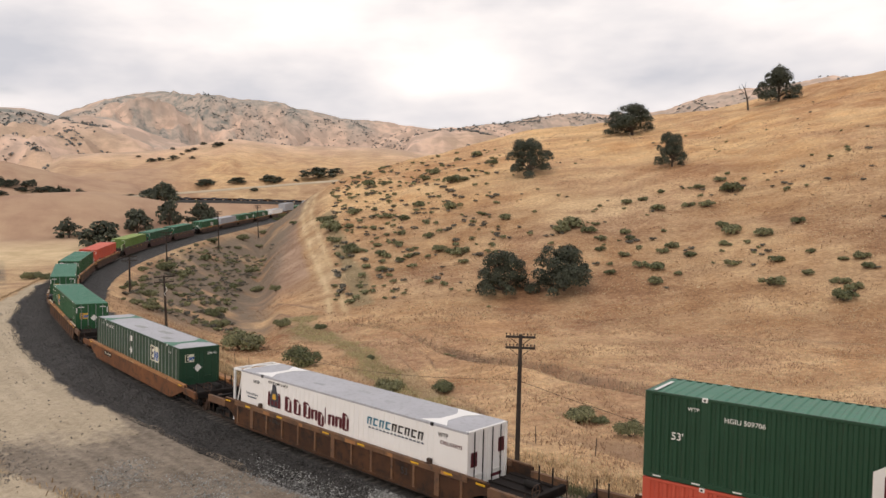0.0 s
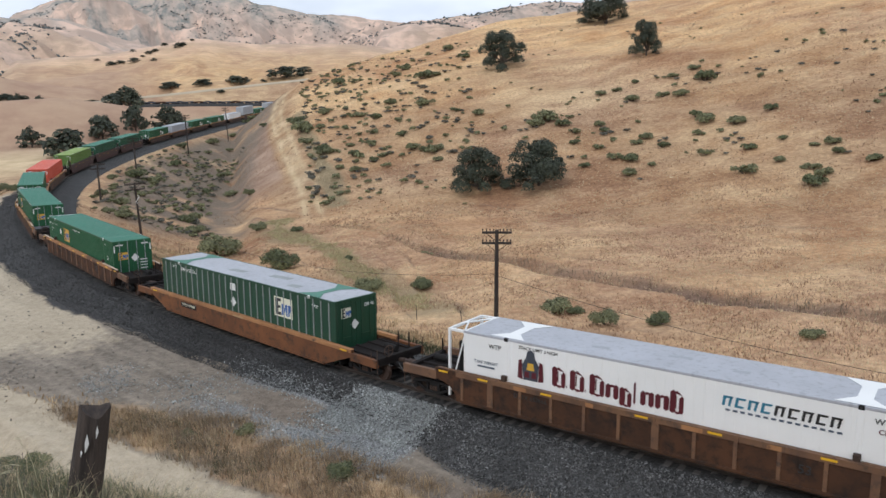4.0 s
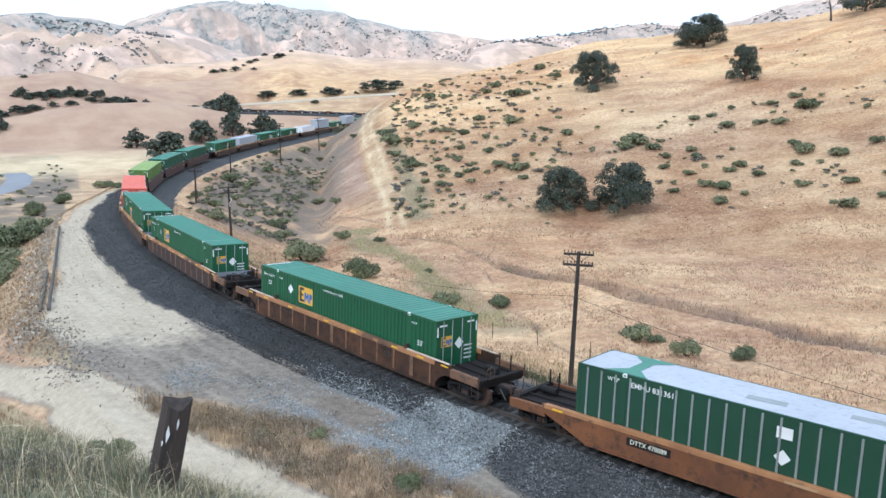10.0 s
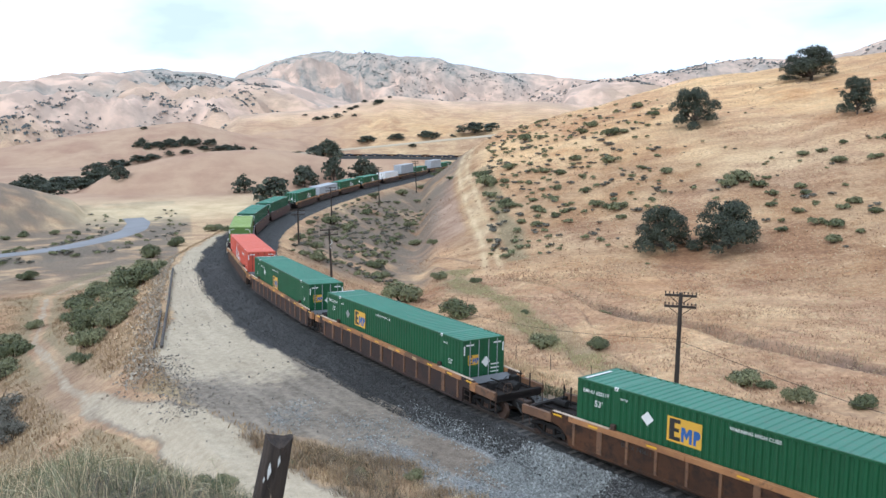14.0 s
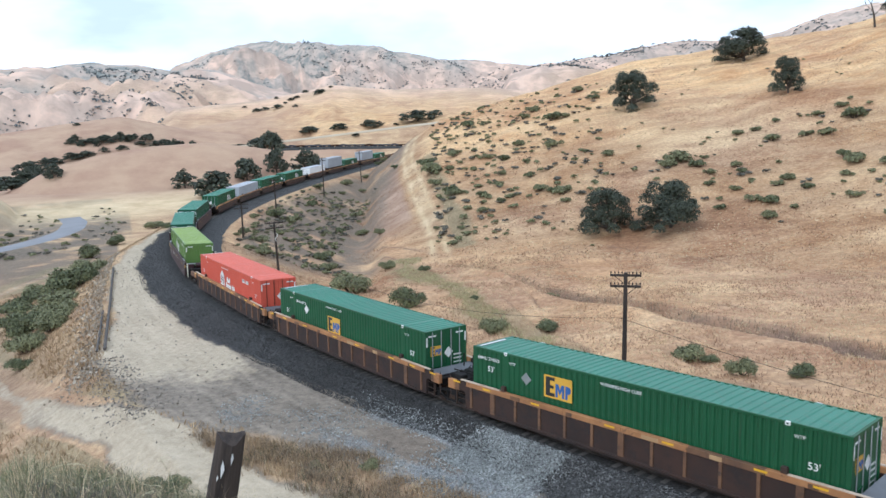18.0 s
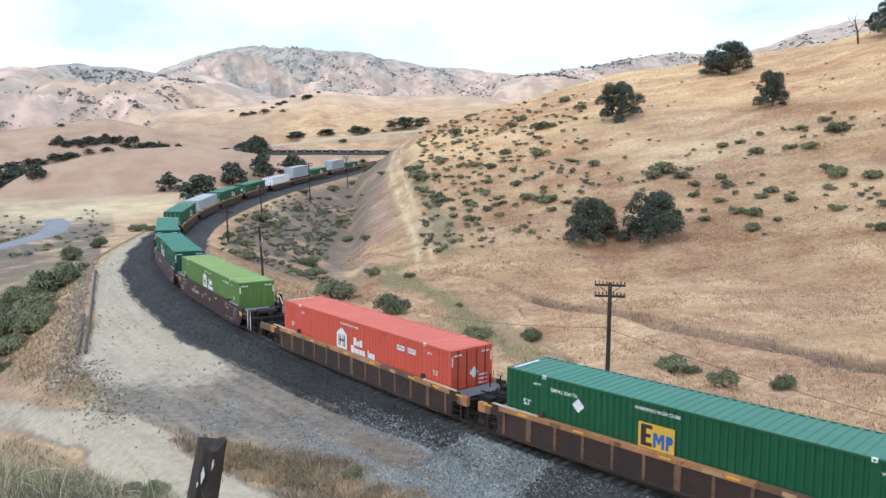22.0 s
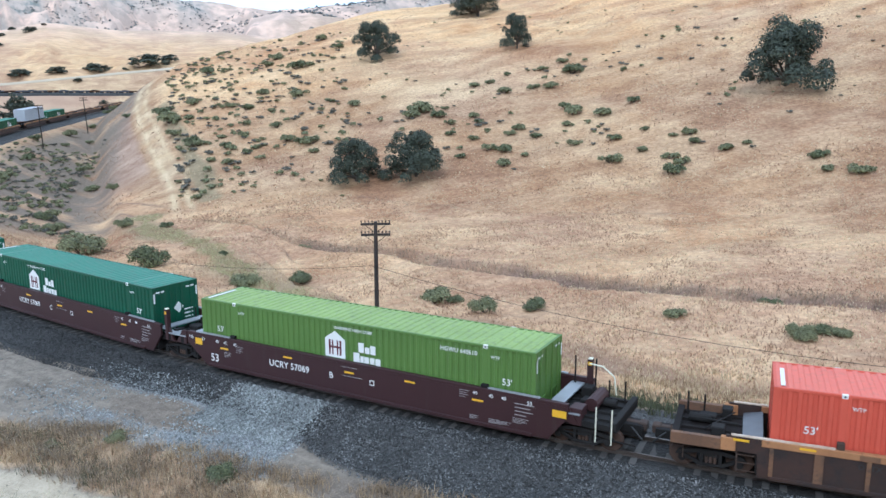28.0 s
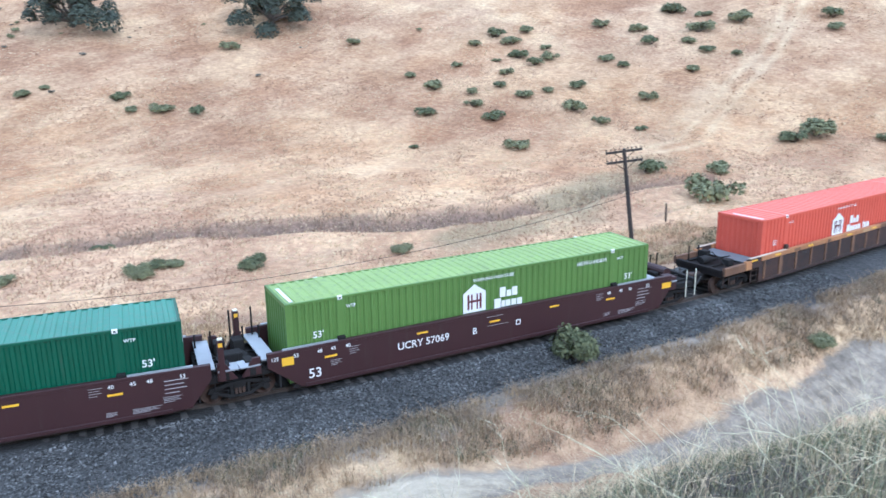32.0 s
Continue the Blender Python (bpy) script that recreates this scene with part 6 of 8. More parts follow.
POLE_LABEL = "dark creosoted telegraph pole with two crossarms"
POLES = []
for lab, x, y, top, lean, face in (
        ("weathered telegraph pole leaning over dry grass, two crossarms", 43.3, 12.4, 4.4, (-8.6, 0), -62),
        (POLE_LABEL, 3.66, 41.8, 5.1, (0, 2.6), -5),
        ("telegraph pole with two crossarms and a white cable loop", -31.5, 85.6, 4.7, (0, 0), 28),
        (POLE_LABEL, -45.5, 110.0, 5.4, (0, 2.0), 30), (POLE_LABEL, -54.5, 150.0, 7.2, (0, 1.0), 20),
        (POLE_LABEL, -56.6, 192.0, 10.5, (0, 1.0), 12), (POLE_LABEL, -57, 235, 11.5, (0, 0), 5)):
    POLES.append(crossarm_pole(lab, x, y, top, lean, face, 0.82 if x == 3.66 else 1.05))
loop = Shape()
_pts = [(-31.5 + 0.16 + 0.16 * math.sin(a), 85.5, 3.4 - 0.5 * a / 3) for a in np.linspace(0, 6, 9)]
for a, b2 in zip(_pts[:-1], _pts[1:]):
    loop.rod(a, b2, 0.03, n=5)
tagged(new("cable_loop", loop.mesh("cable_loop", MARK_WHITE)), "white cable hanging in a loop on a pole", "cable")
wire = Shape()
for a, b2 in zip(POLES[:-1], POLES[1:]):
    for off in ((0.9, -2.5),):
        pa, pb, last = a + Vector((0, 0, off[1])), b2 + Vector((0, 0, off[1])), None
        for k in range(17):
            u = k / 16
            q = pa.lerp(pb, u) - Vector((0, 0, 4 * 2.4 * u * (1 - u)))
            if last is not None:
                wire.rod(last, q, 0.014, n=4)
            last = q
tagged(new("line_wire", wire.mesh("line_wire", WIRE)), "slack dark wire strung between telegraph poles", "wire")

# charred fence post in the foreground
PX, PY = -3.85, 7.65
pz = land_at(PX, PY)
post = thing("fence_post", "charred split wooden fence post with pale scars", "fence post", pose(PX, PY, pz - 0.18, 2, 13, 20) @ Matrix.Scale(1.13, 4))
rings = []
for k in range(15):
    zz = k * 1.12 / 14
    rings.append([(0.145 * (1 + 0.10 * math.sin(3 * a + zz) + 0.05 * math.sin(7 * a + 3 * zz)) * math.cos(a) * (1 - 0.06 * zz),
                   0.13 * (1 + 0.10 * math.sin(2 * a + 1.7 * zz) + 0.05 * math.sin(9 * a)) * math.sin(a) * (1 - 0.06 * zz),
                   zz + (0.05 * math.sin(a * 2 + 1) - (0.13 if 5.6 < a < 6.2 and k == 14 else 0) if k == 14 else 0)) for a in np.linspace(0, 2 * math.pi, 26)[:-1]])
part("trunk", Shape().loft(rings), POST_WOOD, post)
for a, zz, w, h in ((4.50, 0.84, 0.030, 0.19), (5.05, 0.95, 0.020, 0.13), (4.25, 0.74, 0.013, 0.07)):
    r0 = 0.146
    part("scar", Shape().add([(r0 * math.cos(a), r0 * math.sin(a), zz - h / 2), (r0 * math.cos(a + w * 6), r0 * math.sin(a + w * 6), zz), (r0 * math.cos(a), r0 * math.sin(a), zz + h / 2), (r0 * math.cos(a - w * 3), r0 * math.sin(a - w * 3), zz + 0.01),
                              (0.12 * math.cos(a), 0.12 * math.sin(a), zz)], [(0, 1, 2, 3), (1, 0, 4), (2, 1, 4), (3, 2, 4), (0, 3, 4)]), MARK_WHITE, post, "pale bare wood scar")


def stake(x, y, h=1.1, r=0.03, group="fence stakes"):
    z = land_at(x, y)
    p = thing("fence_stake", "thin weathered fence stake in dry grass", "fence post", pose(x, y, z, random.uniform(-4, 4), random.uniform(-4, 4), 0), group)
    part("stake", Shape().rod((0, 0, -0.2), (0, 0, h), r, r * 0.8, 6), POST_WOOD, p)


for k in range(16):
    u = k / 15
    stake(-27 + 40 * u - 4 * math.sin(u * 3), 84 - 40 * u, 1.15)
for k in range(7):
    stake(-55 - 1.3 * k, 60.5 + 0.9 * k, 1.2)
stake(56, 14, 1.4, 0.08)
stake(60, 6, 1.4, 0.08)

# whistle post with a round disc beside the ballast
zq = land_at(41.2, 5.4)
marker = thing("line_marker", "small pale round disc on a thin steel stake", "sign", pose(41.2, 5.4, zq, 0, 0, -75))
part("stake", Shape().rod((0, 0, -0.2), (0, 0, 2.9), 0.03, n=6), STEEL_GREY, marker)
part("disc", Shape().rod((0, -0.04, 2.9), (0, -0.06, 2.9), 0.17, n=16), MARK_WHITE, marker)

# two old pipes laid along the outer lip of the service apron
for shift, u0, u1, rad in ((0.0, 0.0, 1.0, 0.11), (0.5, 0.62, 1.0, 0.085)):
    lip, last = Shape(), None
    for u in np.linspace(u0, u1, 15):
        x, y = -48.6 + 18.7 * u - 0.87 * shift, 79.8 - 32.9 * u - 0.49 * shift
        q = Vector((x, y, land_at(x, y) + rad + 0.05 + 0.06 * math.sin(9 * u)))
        if last is not None:
            lip.rod(last, q, rad, n=8)
        last = q
    tagged(new("edge_pipe", lip.mesh("edge_pipe", PIPE_RUST)), "dark rusty pipe along the edge of the dirt apron", "pipe", "pipes on the apron")


# ---- roads and the far line ----
def ribbon(name, px, py, width, lift, material, label, category, level=None):
    t = np.concatenate([[0], np.cumsum(np.hypot(np.diff(px), np.diff(py)))])
    u = np.arange(0, t[-1], 4.0)
    x, y = np.interp(u, t, px), np.interp(u, t, py)
    k = np.ones(5) / 5
    x, y = (np.convolve(np.pad(a, 2, "edge"), k, "valid") for a in (x, y))
    tx, ty = np.gradient(x), np.gradient(y)
    n = np.hypot(tx, ty)
    offs = np.array([-1.15, -1.0, -0.4, 0, 0.4, 1.0, 1.15]) * width / 2
    P = np.stack([np.stack([x - ty / n * o, y + tx / n * o, 0 * x], -1) for o in offs], 1)
    z = land(P[..., 0], P[..., 1]) if level is None else np.repeat(level(x, y)[:, None], 7, 1)
    P[..., 2] = z + lift * np.array([-0.6, 1, 1.1, 1.2, 1.1, 1, -0.6])
    me = grid_mesh(name, P)
    me.materials.append(material)
    return tagged(new(name, me), label, category, kind="structure")


ribbon("road", ROAD_X, ROAD_Y, 7.5, 0.14, ASPHALT, "pale grey two-lane asphalt road bending through the valley", "road")
PALE_BANK = surface("pale_tan_highway", (0.52, 0.43, 0.31), (0.42, 0.34, 0.24), 0.95, big=0.05, fine=0.6)
HW_AZ = [27, 23, 19.5, 15, 10.5, 7, 3]
ribbon("highway", [-640 * math.sin(radians(a)) for a in HW_AZ], [640 * math.cos(radians(a)) for a in HW_AZ], 9, 0.4, PALE_BANK, "distant pale highway along the foot of the hills", "road")
FAR_AZ = [21.5, 20.4, 15.8, 10.2, 7]
_r = 500.0
ribbon("far_trackbed", [-_r * math.sin(radians(a)) for a in FAR_AZ], [_r * math.cos(radians(a)) for a in FAR_AZ], 6, 0.6, BALLAST, "low dark ballast bed of a far railway line", "railway track")
flat_label = "low dark flat wagon standing on a far line"
for k in range(17):
    a, b2 = 20.6 - k * 0.62, 20.6 - k * 0.62 - 0.57
    za = land_at(-_r * math.sin(radians((a + b2) / 2)), _r * math.cos(radians((a + b2) / 2))) + 0.72
    pa, pb = (Vector((-_r * math.sin(radians(q)), _r * math.cos(radians(q)), za)) for q in (a, b2))
    L = (pb - pa).length / 2
    w = thing("flat_wagon", flat_label, "rail wagon", Matrix.Translation((pa + pb) / 2) @ (pb - pa).to_track_quat("X", "Z").to_matrix().to_4x4(), "flat wagons on the far line")
    part("deck", Shape().box(-L - 0.2, L + 0.2, -1.4, 1.4, 0.35, 1.1, 0.05), DARK_BOX if k % 4 else BROWN_CAR, w)
    if k % 3 == 0:
        part("load", Shape().box(-L * 0.7, L * 0.5, -1.2, 1.2, 1.1, 1.45, 0.08), BROWN_CAR if k % 2 else STEEL_DARK, w)
    for q in (-0.7, 0.7):
        part("truck", Shape().box(q * L - 1.2, q * L + 1.2, -1.1, 1.1, -0.1, 0.35, 0.1), STEEL_DARK, w)

# ---- vegetation ----
def cards(name, centres, normals, sizes, material, jitter=0.5, aspect=0.7, seed=1):
    """Leaf faces: four-sided, roughly facing their normals."""
    rng = np.random.default_rng(seed)
    n = len(centres)
    nn = normals + jitter * rng.normal(size=(n, 3))
    nn /= np.linalg.norm(nn, axis=1)[:, None] + 1e-9
    a = np.cross(nn, rng.normal(size=(n, 3)))
    a /= np.linalg.norm(a, axis=1)[:, None] + 1e-9
    b2 = np.cross(nn, a)
    s = sizes[:, None]
    V = np.stack([centres - a * s, centres - b2 * s * aspect, centres + a * s, centres + b2 * s * aspect], 1)
    return poly_mesh(name, V, material)


def poly_mesh(name, V, material):
    """One mesh of separate faces from an array (faces, corners, 3)."""
    n, k = V.shape[:2]
    me = bpy.data.meshes.new(name)
    me.vertices.add(n * k)
    me.vertices.foreach_set("co", V.reshape(-1).astype(np.float32))
    me.loops.add(n * k)
    me.loops.foreach_set("vertex_index", np.arange(n * k, dtype=np.int32))
    me.polygons.add(n)
    me.polygons.foreach_set("loop_start", np.arange(0, n * k, k, dtype=np.int32))
    me.polygons.foreach_set("loop_total", np.full(n, k, np.int32))
    me.update(calc_edges=True)
    me.materials.append(material)
    return me


def foliage(name, lobes, per, size, material, seed):
    """A crown from lobes (x, y, z, radius, squash), open between them."""
    rng = np.random.default_rng(seed)
    C, N, S = [], [], []
    for x, y, z, r, q in lobes:
        n = max(12, int(per * r * r))
        d = rng.normal(size=(n, 3))
        d /= np.linalg.norm(d, axis=1)[:, None]
        d[:, 2] = np.where(d[:, 2] < -0.35, -d[:, 2], d[:, 2])
        rad = r * (0.58 + 0.44 * rng.random(n) ** 0.6 + 0.25 * (rng.random(n) < 0.12))
        C.append(np.array([x, y, z]) + d * rad[:, None] * np.array([1, 1, q]))
        N.append(d + np.array([0, 0, 0.35]))
        S.append(size * (0.6 + 0.8 * rng.random(n)))
    return cards(name, np.concatenate(C), np.concatenate(N), np.concatenate(S), material, 0.45, 0.75, seed)


def brush_mesh(seed, material, n_lobes=9, per=520, size=0.045):
    rng = np.random.default_rng(seed)
    lobes = []
    for _ in range(n_lobes):
        a, q = rng.random() * 6.28, rng.random() ** 0.5 * 0.36
        lobes.append((q * math.cos(a), q * math.sin(a) * 0.8, 0.10 + 0.20 * rng.random() * (1 - q), 0.10 + 0.10 * rng.random(), 0.85))
    return foliage("foliage", lobes, per * 6, size, material, seed)


BRUSHES = [brush_mesh(k, BRUSH_LEAF if k % 3 else BRUSH_GREEN, 11, 700, 0.036) for k in range(6)]
BRUSHES_FINE = [brush_mesh(40 + k, BRUSH_GREEN if k % 2 else BRUSH_LEAF, 16, 1700, 0.021) for k in range(4)]
BRUSH_DRY = brush_mesh(77, BRUSH_GREY, 18, 2600, 0.013)
BRUSH_SPRIG = brush_mesh(78, BRUSH_GREY, 7, 150, 0.07)
BRUSH_SMALL = brush_mesh(79, BRUSH_LEAF, 8, 150, 0.07)
TWIG = Shape()
for k in range(9):
    a = k * 0.7
    TWIG.rod((0, 0, -0.05), (0.3 * math.cos(a), 0.3 * math.sin(a), 0.25 + 0.05 * (k % 3)), 0.016, 0.004, 4)
TWIG_MESH = TWIG.mesh("stems", BARK)


def plant_brush(x, y, w, meshes, label, group, tall=0.9, turn=0.0):
    z = land_at(x, y)
    b2 = thing("shrub", label, "shrub", Matrix.Translation((x, y, z - 0.03 * w)) @ pose(0, 0, 0, 0, 0, turn) @ Matrix.Diagonal((w * 1.02, w * 1.02, w * tall * 1.15, 1)), group)
    part("stem", TWIG_MESH, BARK, b2)
    part("foliage", meshes, None, b2)


# brush, as x, y and width
BRUSH_SPUR = [(-21, 178, 3.7), (-21, 168, 3.0), (-24, 170, 3.0), (-15, 163, 2.4), (-12, 169, 3.2), (-9, 165, 3.6), (-6, 175, 3.3), (-3, 207, 4.6), (-20, 208, 5.2), (-15, 205, 3.3), (-5, 200, 3.8), (2, 188, 5.5), (5, 189, 3.3), (10, 224, 4.3), (13, 206, 3.6), (-4, 159, 2.6), (-9, 154, 2.7), (-3, 149, 2.8), (-13, 149, 2.2), (-9, 147, 2.6), (-12, 142, 2.9), (-18, 149, 4.0), (-6, 139, 2.5), (-8, 137, 2.2), (-11, 133, 2.5), (-1, 141, 3.7), (1, 139, 2.4), (3, 137, 4.0), (2, 168, 4.9), (8, 159, 2.3), (12, 154, 3.0), (3, 131, 2.3), (-28, 182, 5.4), (-25, 171, 6.4), (-23, 161, 3.6), (-19, 151, 4.5)]
BRUSH_FACE = [(23, 142, 5.3), (21, 140, 4.2), (26, 139, 3.5), (28, 143, 2.1), (27, 134, 2.6), (26, 129, 2.3), (36, 152, 3.0), (32, 136, 2.5), (32, 133, 2.2), (40, 145, 3.8), (39, 152, 2.3), (44, 156, 2.1), (51, 154, 2.6), (56, 156, 3.2), (55, 148, 5.1), (46, 145, 2.9), (49, 143, 4.0), (47, 130, 2.8), (47, 126, 4.3), (50, 121, 3.9), (56, 122, 2.6), (44, 121, 2.3), (42, 112, 2.6), (38, 120, 2.8), (37, 126, 2.7), (35, 124, 2.5), (32, 116, 3.5), (30, 118, 2.7), (29, 125, 2.4), (25, 117, 2.3), (30, 110, 2.8), (34, 112, 1.7), (47, 109, 2.6), (48, 102, 2.5), (43, 101, 3.6), (52, 109, 1.8)]
BRUSH_FOOT = [(54, 104, 1.7), (56, 103, 2.6), (55, 100, 2.3), (50, 97, 2.7), (50, 94, 2.8), (48, 92, 3.6), (57, 95, 2.4), (60, 95, 1.6), (64, 85, 2.3), (62, 81, 2.1), (64, 78, 3.3)]
BRUSH_EAST = [(63, 85, 2.2), (62, 81, 1.3), (64, 78, 2.7), (66, 74, 2.5), (84, 86, 3.2), (94, 71, 2.6), (71, 46, 1.4), (89, 58, 2.0), (87, 53, 3.3), (80, 50, 3.0), (88, 48, 2.2), (85, 46, 2.6), (83, 42, 3.4), (102, 55, 2.2), (95, 54, 1.9), (92, 46, 2.3), (99, 50, 1.6), (96, 47, 2.4), (107, 54, 3.5), (106, 51, 3.5), (111, 51, 2.7), (102, 48, 3.3), (107, 46, 2.2), (104, 44, 3.0), (101, 45, 2.8), (94, 40, 2.0), (91, 42, 2.9), (97, 37, 2.7), (91, 35, 3.6), (77, 36, 3.4), (57, 95, 2.1), (60, 95, 1.5)]
BRUSH_GULLY = [(107, 37, 3.0), (106, 34, 2.0), (98, 28, 3.0), (89, 31, 2.8), (89, 26, 1.9), (108, 25, 2.4), (117, 28, 2.7), (115, 25, 2.8), (115, 21, 2.1), (122, 28, 4.6), (115, 33, 3.5), (119, 36, 3.1), (119, 42, 3.2), (129, 34, 4.9), (129, 29, 2.9), (128, 23, 4.8), (133, 11, 3.9), (128, 10, 3.2), (96, 8, 5.0), (93, 10, 3.4), (75, 14, 3.3), (64.2, 12.2, 4.8), (72, 20, 3.3), (97, 1, 2.9)]
BRUSH_FILL = [(-53, 134, 4.2), (-52, 143, 6.7), (-49, 144, 6.7), (-46, 128, 5.0), (-47, 114, 3.6), (-44, 113, 4.5), (-43, 133, 3.1), (-54, 173, 5.3), (-51, 182, 4.2), (-55, 204, 4.0), (-60, 198, 6.1), (-58, 220, 6.7), (-58, 245, 5.6), (-54, 249, 5.6), (-52, 247, 5.6), (-37, 123, 5.7), (-43, 125, 2.9), (-39, 101, 4.7), (-41, 101, 3.2), (-41, 209, 4.7), (-53, 218, 4.9), (-46, 180, 5.5), (-43, 156, 4.7), (-39, 160, 6.0), (-32, 144, 4.3)]
BRUSH_BANK = [(-67.5, 72.9, 5), (-57.5, 62.5, 4.5), (-51, 66.5, 4.5), (-44, 58.5, 4), (-49, 67, 4.5), (-46.6, 67, 4), (-72.8, 97, 5.5), (-54, 78, 5), (-63, 82, 5.5), (-44.5, 62, 4), (-58, 74.5, 4.5), (-72, 80, 5), (-64, 66.5, 4), (-45, 59, 3.8), (-47, 65, 4.7), (-51, 73, 5.9), (-53, 79, 6.3), (-55, 85, 5.2), (-41.4, 53.8, 2.5), (-46, 65, 4.1), (-65, 85, 4.7), (-83, 114, 6.2), (-106, 165, 7.2), (-77, 91, 3.5), (-63, 71, 4.9), (-60, 66, 3.9), (-116, 192, 6.6), (-127, 235, 7.8), (-61, 116, 2.9), (-109, 116, 5.9), (-113, 132, 5.1), (-185, 209, 4.9), (-185, 217, 5.0), (-178, 223, 4.2), (-171, 225, 4.2), (-52, 72, 4.6), (-54, 78, 4.9)]
BRUSH_BOWL = [(-33, 110, 3.4), (-36, 118, 3.6), (-23, 106, 3.2), (-17, 103, 2.1), (-24, 90, 6.5), (-14, 75, 4.5), (-5.3, 66.1, 3.4), (-0.3, 65.6, 2.9), (0, 80, 2.0), (-8, 78, 1.4), (9.7, 55.2, 3.3), (10.8, 54.3, 1.6), (12.0, 49.9, 2.3), (15.4, 50.0, 2.3), (23.7, 44.8, 2.0), (32.1, 47.1, 2.1), (28.8, 39.0, 2.1), (30.3, 39.7, 1.8), (31.1, 38.8, 1.8)]
BRUSH_CESS = [(32.3, 46.9, 1.7), (28.7, 38.6, 1.8), (30.7, 39.7, 1.3), (31.3, 38.5, 1.3), (33.7, 34.2, 2.3), (41.2, 27.9, 1.8)]
BELT = [(-221, 258, 15.0), (-315, 385, 18.3), (-295, 377, 17.6), (-294, 384, 21.3), (-377, 524, 18.9), (-393, 568, 20.3), (-392, 578, 15.4), (-383, 589, 15.5), (-375, 598, 13.5), (-363, 604, 10.3), (-351, 611, 10.3), (-205, 374, 5.0), (-193, 376, 5.0), (-182, 380, 4.9), (-172, 385, 6.2), (-162, 393, 9.4), (-222, 590, 23.2), (-212, 596, 13.9), (-242, 786, 21.7), (-207, 777, 20.1), (-179, 798, 26.4), (-154, 805, 8.4), (-132, 816, 36.4), (-116, 833, 18.5), (-150, 611, 6.5), (-105, 477, 5.7)]
HILL_OAKS = [(-338, 896, 11.3), (-330, 902, 9.9), (-313, 899, 12.6), (-334, 957, 7.4), (-307, 933, 8.7), (-302, 941, 8.7), (-304, 985, 9.1), (-277, 951, 14.5), (-274, 958, 10.2), (-271, 989, 6.0), (-428, 672, 7.0), (-287, 886, 8.2), (-361, 917, 5.8), (-310, 918, 5.7)]
SAGE, GREENB = "grey-green sage shrub on dry grass", "dense green shrub among dry grass"
k = 0
for rows, label, group, fine in ((BRUSH_SPUR, SAGE, "shrubs on the hillside", False), (BRUSH_FACE, SAGE, "shrubs on the hillside", False), (BRUSH_FOOT, SAGE, "shrubs on the hillside", False),
                                 (BRUSH_EAST, SAGE, "shrubs on the hillside", False), (BRUSH_GULLY, SAGE, "shrubs on the hillside", False), (BRUSH_FILL, "low scrub on the railway fill slope", "shrubs on the fill", False),
                                 (BRUSH_BANK, GREENB, "shrubs below the apron", True), (BRUSH_BOWL, GREENB, "shrubs beside the line", True), (BRUSH_CESS, GREENB, "shrubs beside the line", True)):
    for x, y, w in rows:
        k += 1
        pool = BRUSHES_FINE if fine else BRUSHES
        plant_brush(x, y, w * (0.65 if rows is BRUSH_FILL else 1.0), pool[k % len(pool)], label, group, 0.75 + 0.3 * ((k * 37) % 10) / 10, k * 73 % 360)
rng = np.random.default_rng(31)
spots = []
for k in range(400):
    a, r = radians(rng.uniform(-4.0, 8.4) if k % 3 else 8.2 - 5.0 * rng.random() ** 1.5), rng.uniform(118, 236)
    spots.append((-r * math.sin(a), r * math.cos(a), rng.uniform(1.0, 2.2)))
for k in range(430):
    q = line_pose(rng.uniform(84, 190)) @ Vector((0, rng.uniform(6.5, 22), 0))
    spots.append((q.x, q.y, rng.uniform(0.6, 1.9)))
for k in range(150):
    a, r = radians(rng.uniform(-60, 6)), rng.uniform(105, 235)
    spots.append((-r * math.sin(a), r * math.cos(a), rng.uniform(0.6, 1.3)))
for k in range(34):
    a, r = radians(rng.uniform(-36, -3)), rng.uniform(122, 178)
    for _ in range(rng.integers(2, 6)):
        a2, r2 = a + rng.normal() * 0.014, r + rng.normal() * 3.0
        spots.append((-r2 * math.sin(a2), r2 * math.cos(a2), rng.uniform(0.9, 1.8)))
for k in range(150):
    i = rng.integers(1, 8)
    u, e, off = rng.random(), rng.choice((-1, 1)), rng.uniform(6, 17)
    tx, ty = ROAD_X[i + 1] - ROAD_X[i], ROAD_Y[i + 1] - ROAD_Y[i]
    L = math.hypot(tx, ty)
    spots.append((ROAD_X[i] + u * tx - e * off * ty / L, ROAD_Y[i] + u * ty + e * off * tx / L, rng.uniform(1.2, 3.0)))
spots = [q for q in spots if near_path(np.array([q[0]]), np.array([q[1]]), ROAD_X, ROAD_Y)[0] > 5.5]
for pool, label in ((BRUSH_SMALL, "small sage shrubs scattered over the hillside"), (BRUSH_SPRIG, "small grey twiggy shrubs scattered over the slopes")):
    base = np.empty(len(pool.vertices) * 3, np.float32)
    pool.vertices.foreach_get("co", base)
    base = base.reshape(-1, 3)
    mine = np.array(spots[0::2] if pool is BRUSH_SMALL else spots[1::2])
    zz, out = land(mine[:, 0], mine[:, 1]), []
    for (x, y, w), z in zip(mine, zz):
        a = rng.random() * 6.28
        u = np.stack([base[:, 0] * math.cos(a) - base[:, 1] * math.sin(a), base[:, 0] * math.sin(a) + base[:, 1] * math.cos(a), base[:, 2] * rng.uniform(0.8, 1.1)], -1)
        out.append(u * w + np.array([x, y, z]))
    tagged(new("hill_scrub", poly_mesh("hill_scrub", np.concatenate(out).reshape(-1, 4, 3), pool.materials[0])), label, "shrubs", kind="stuff")
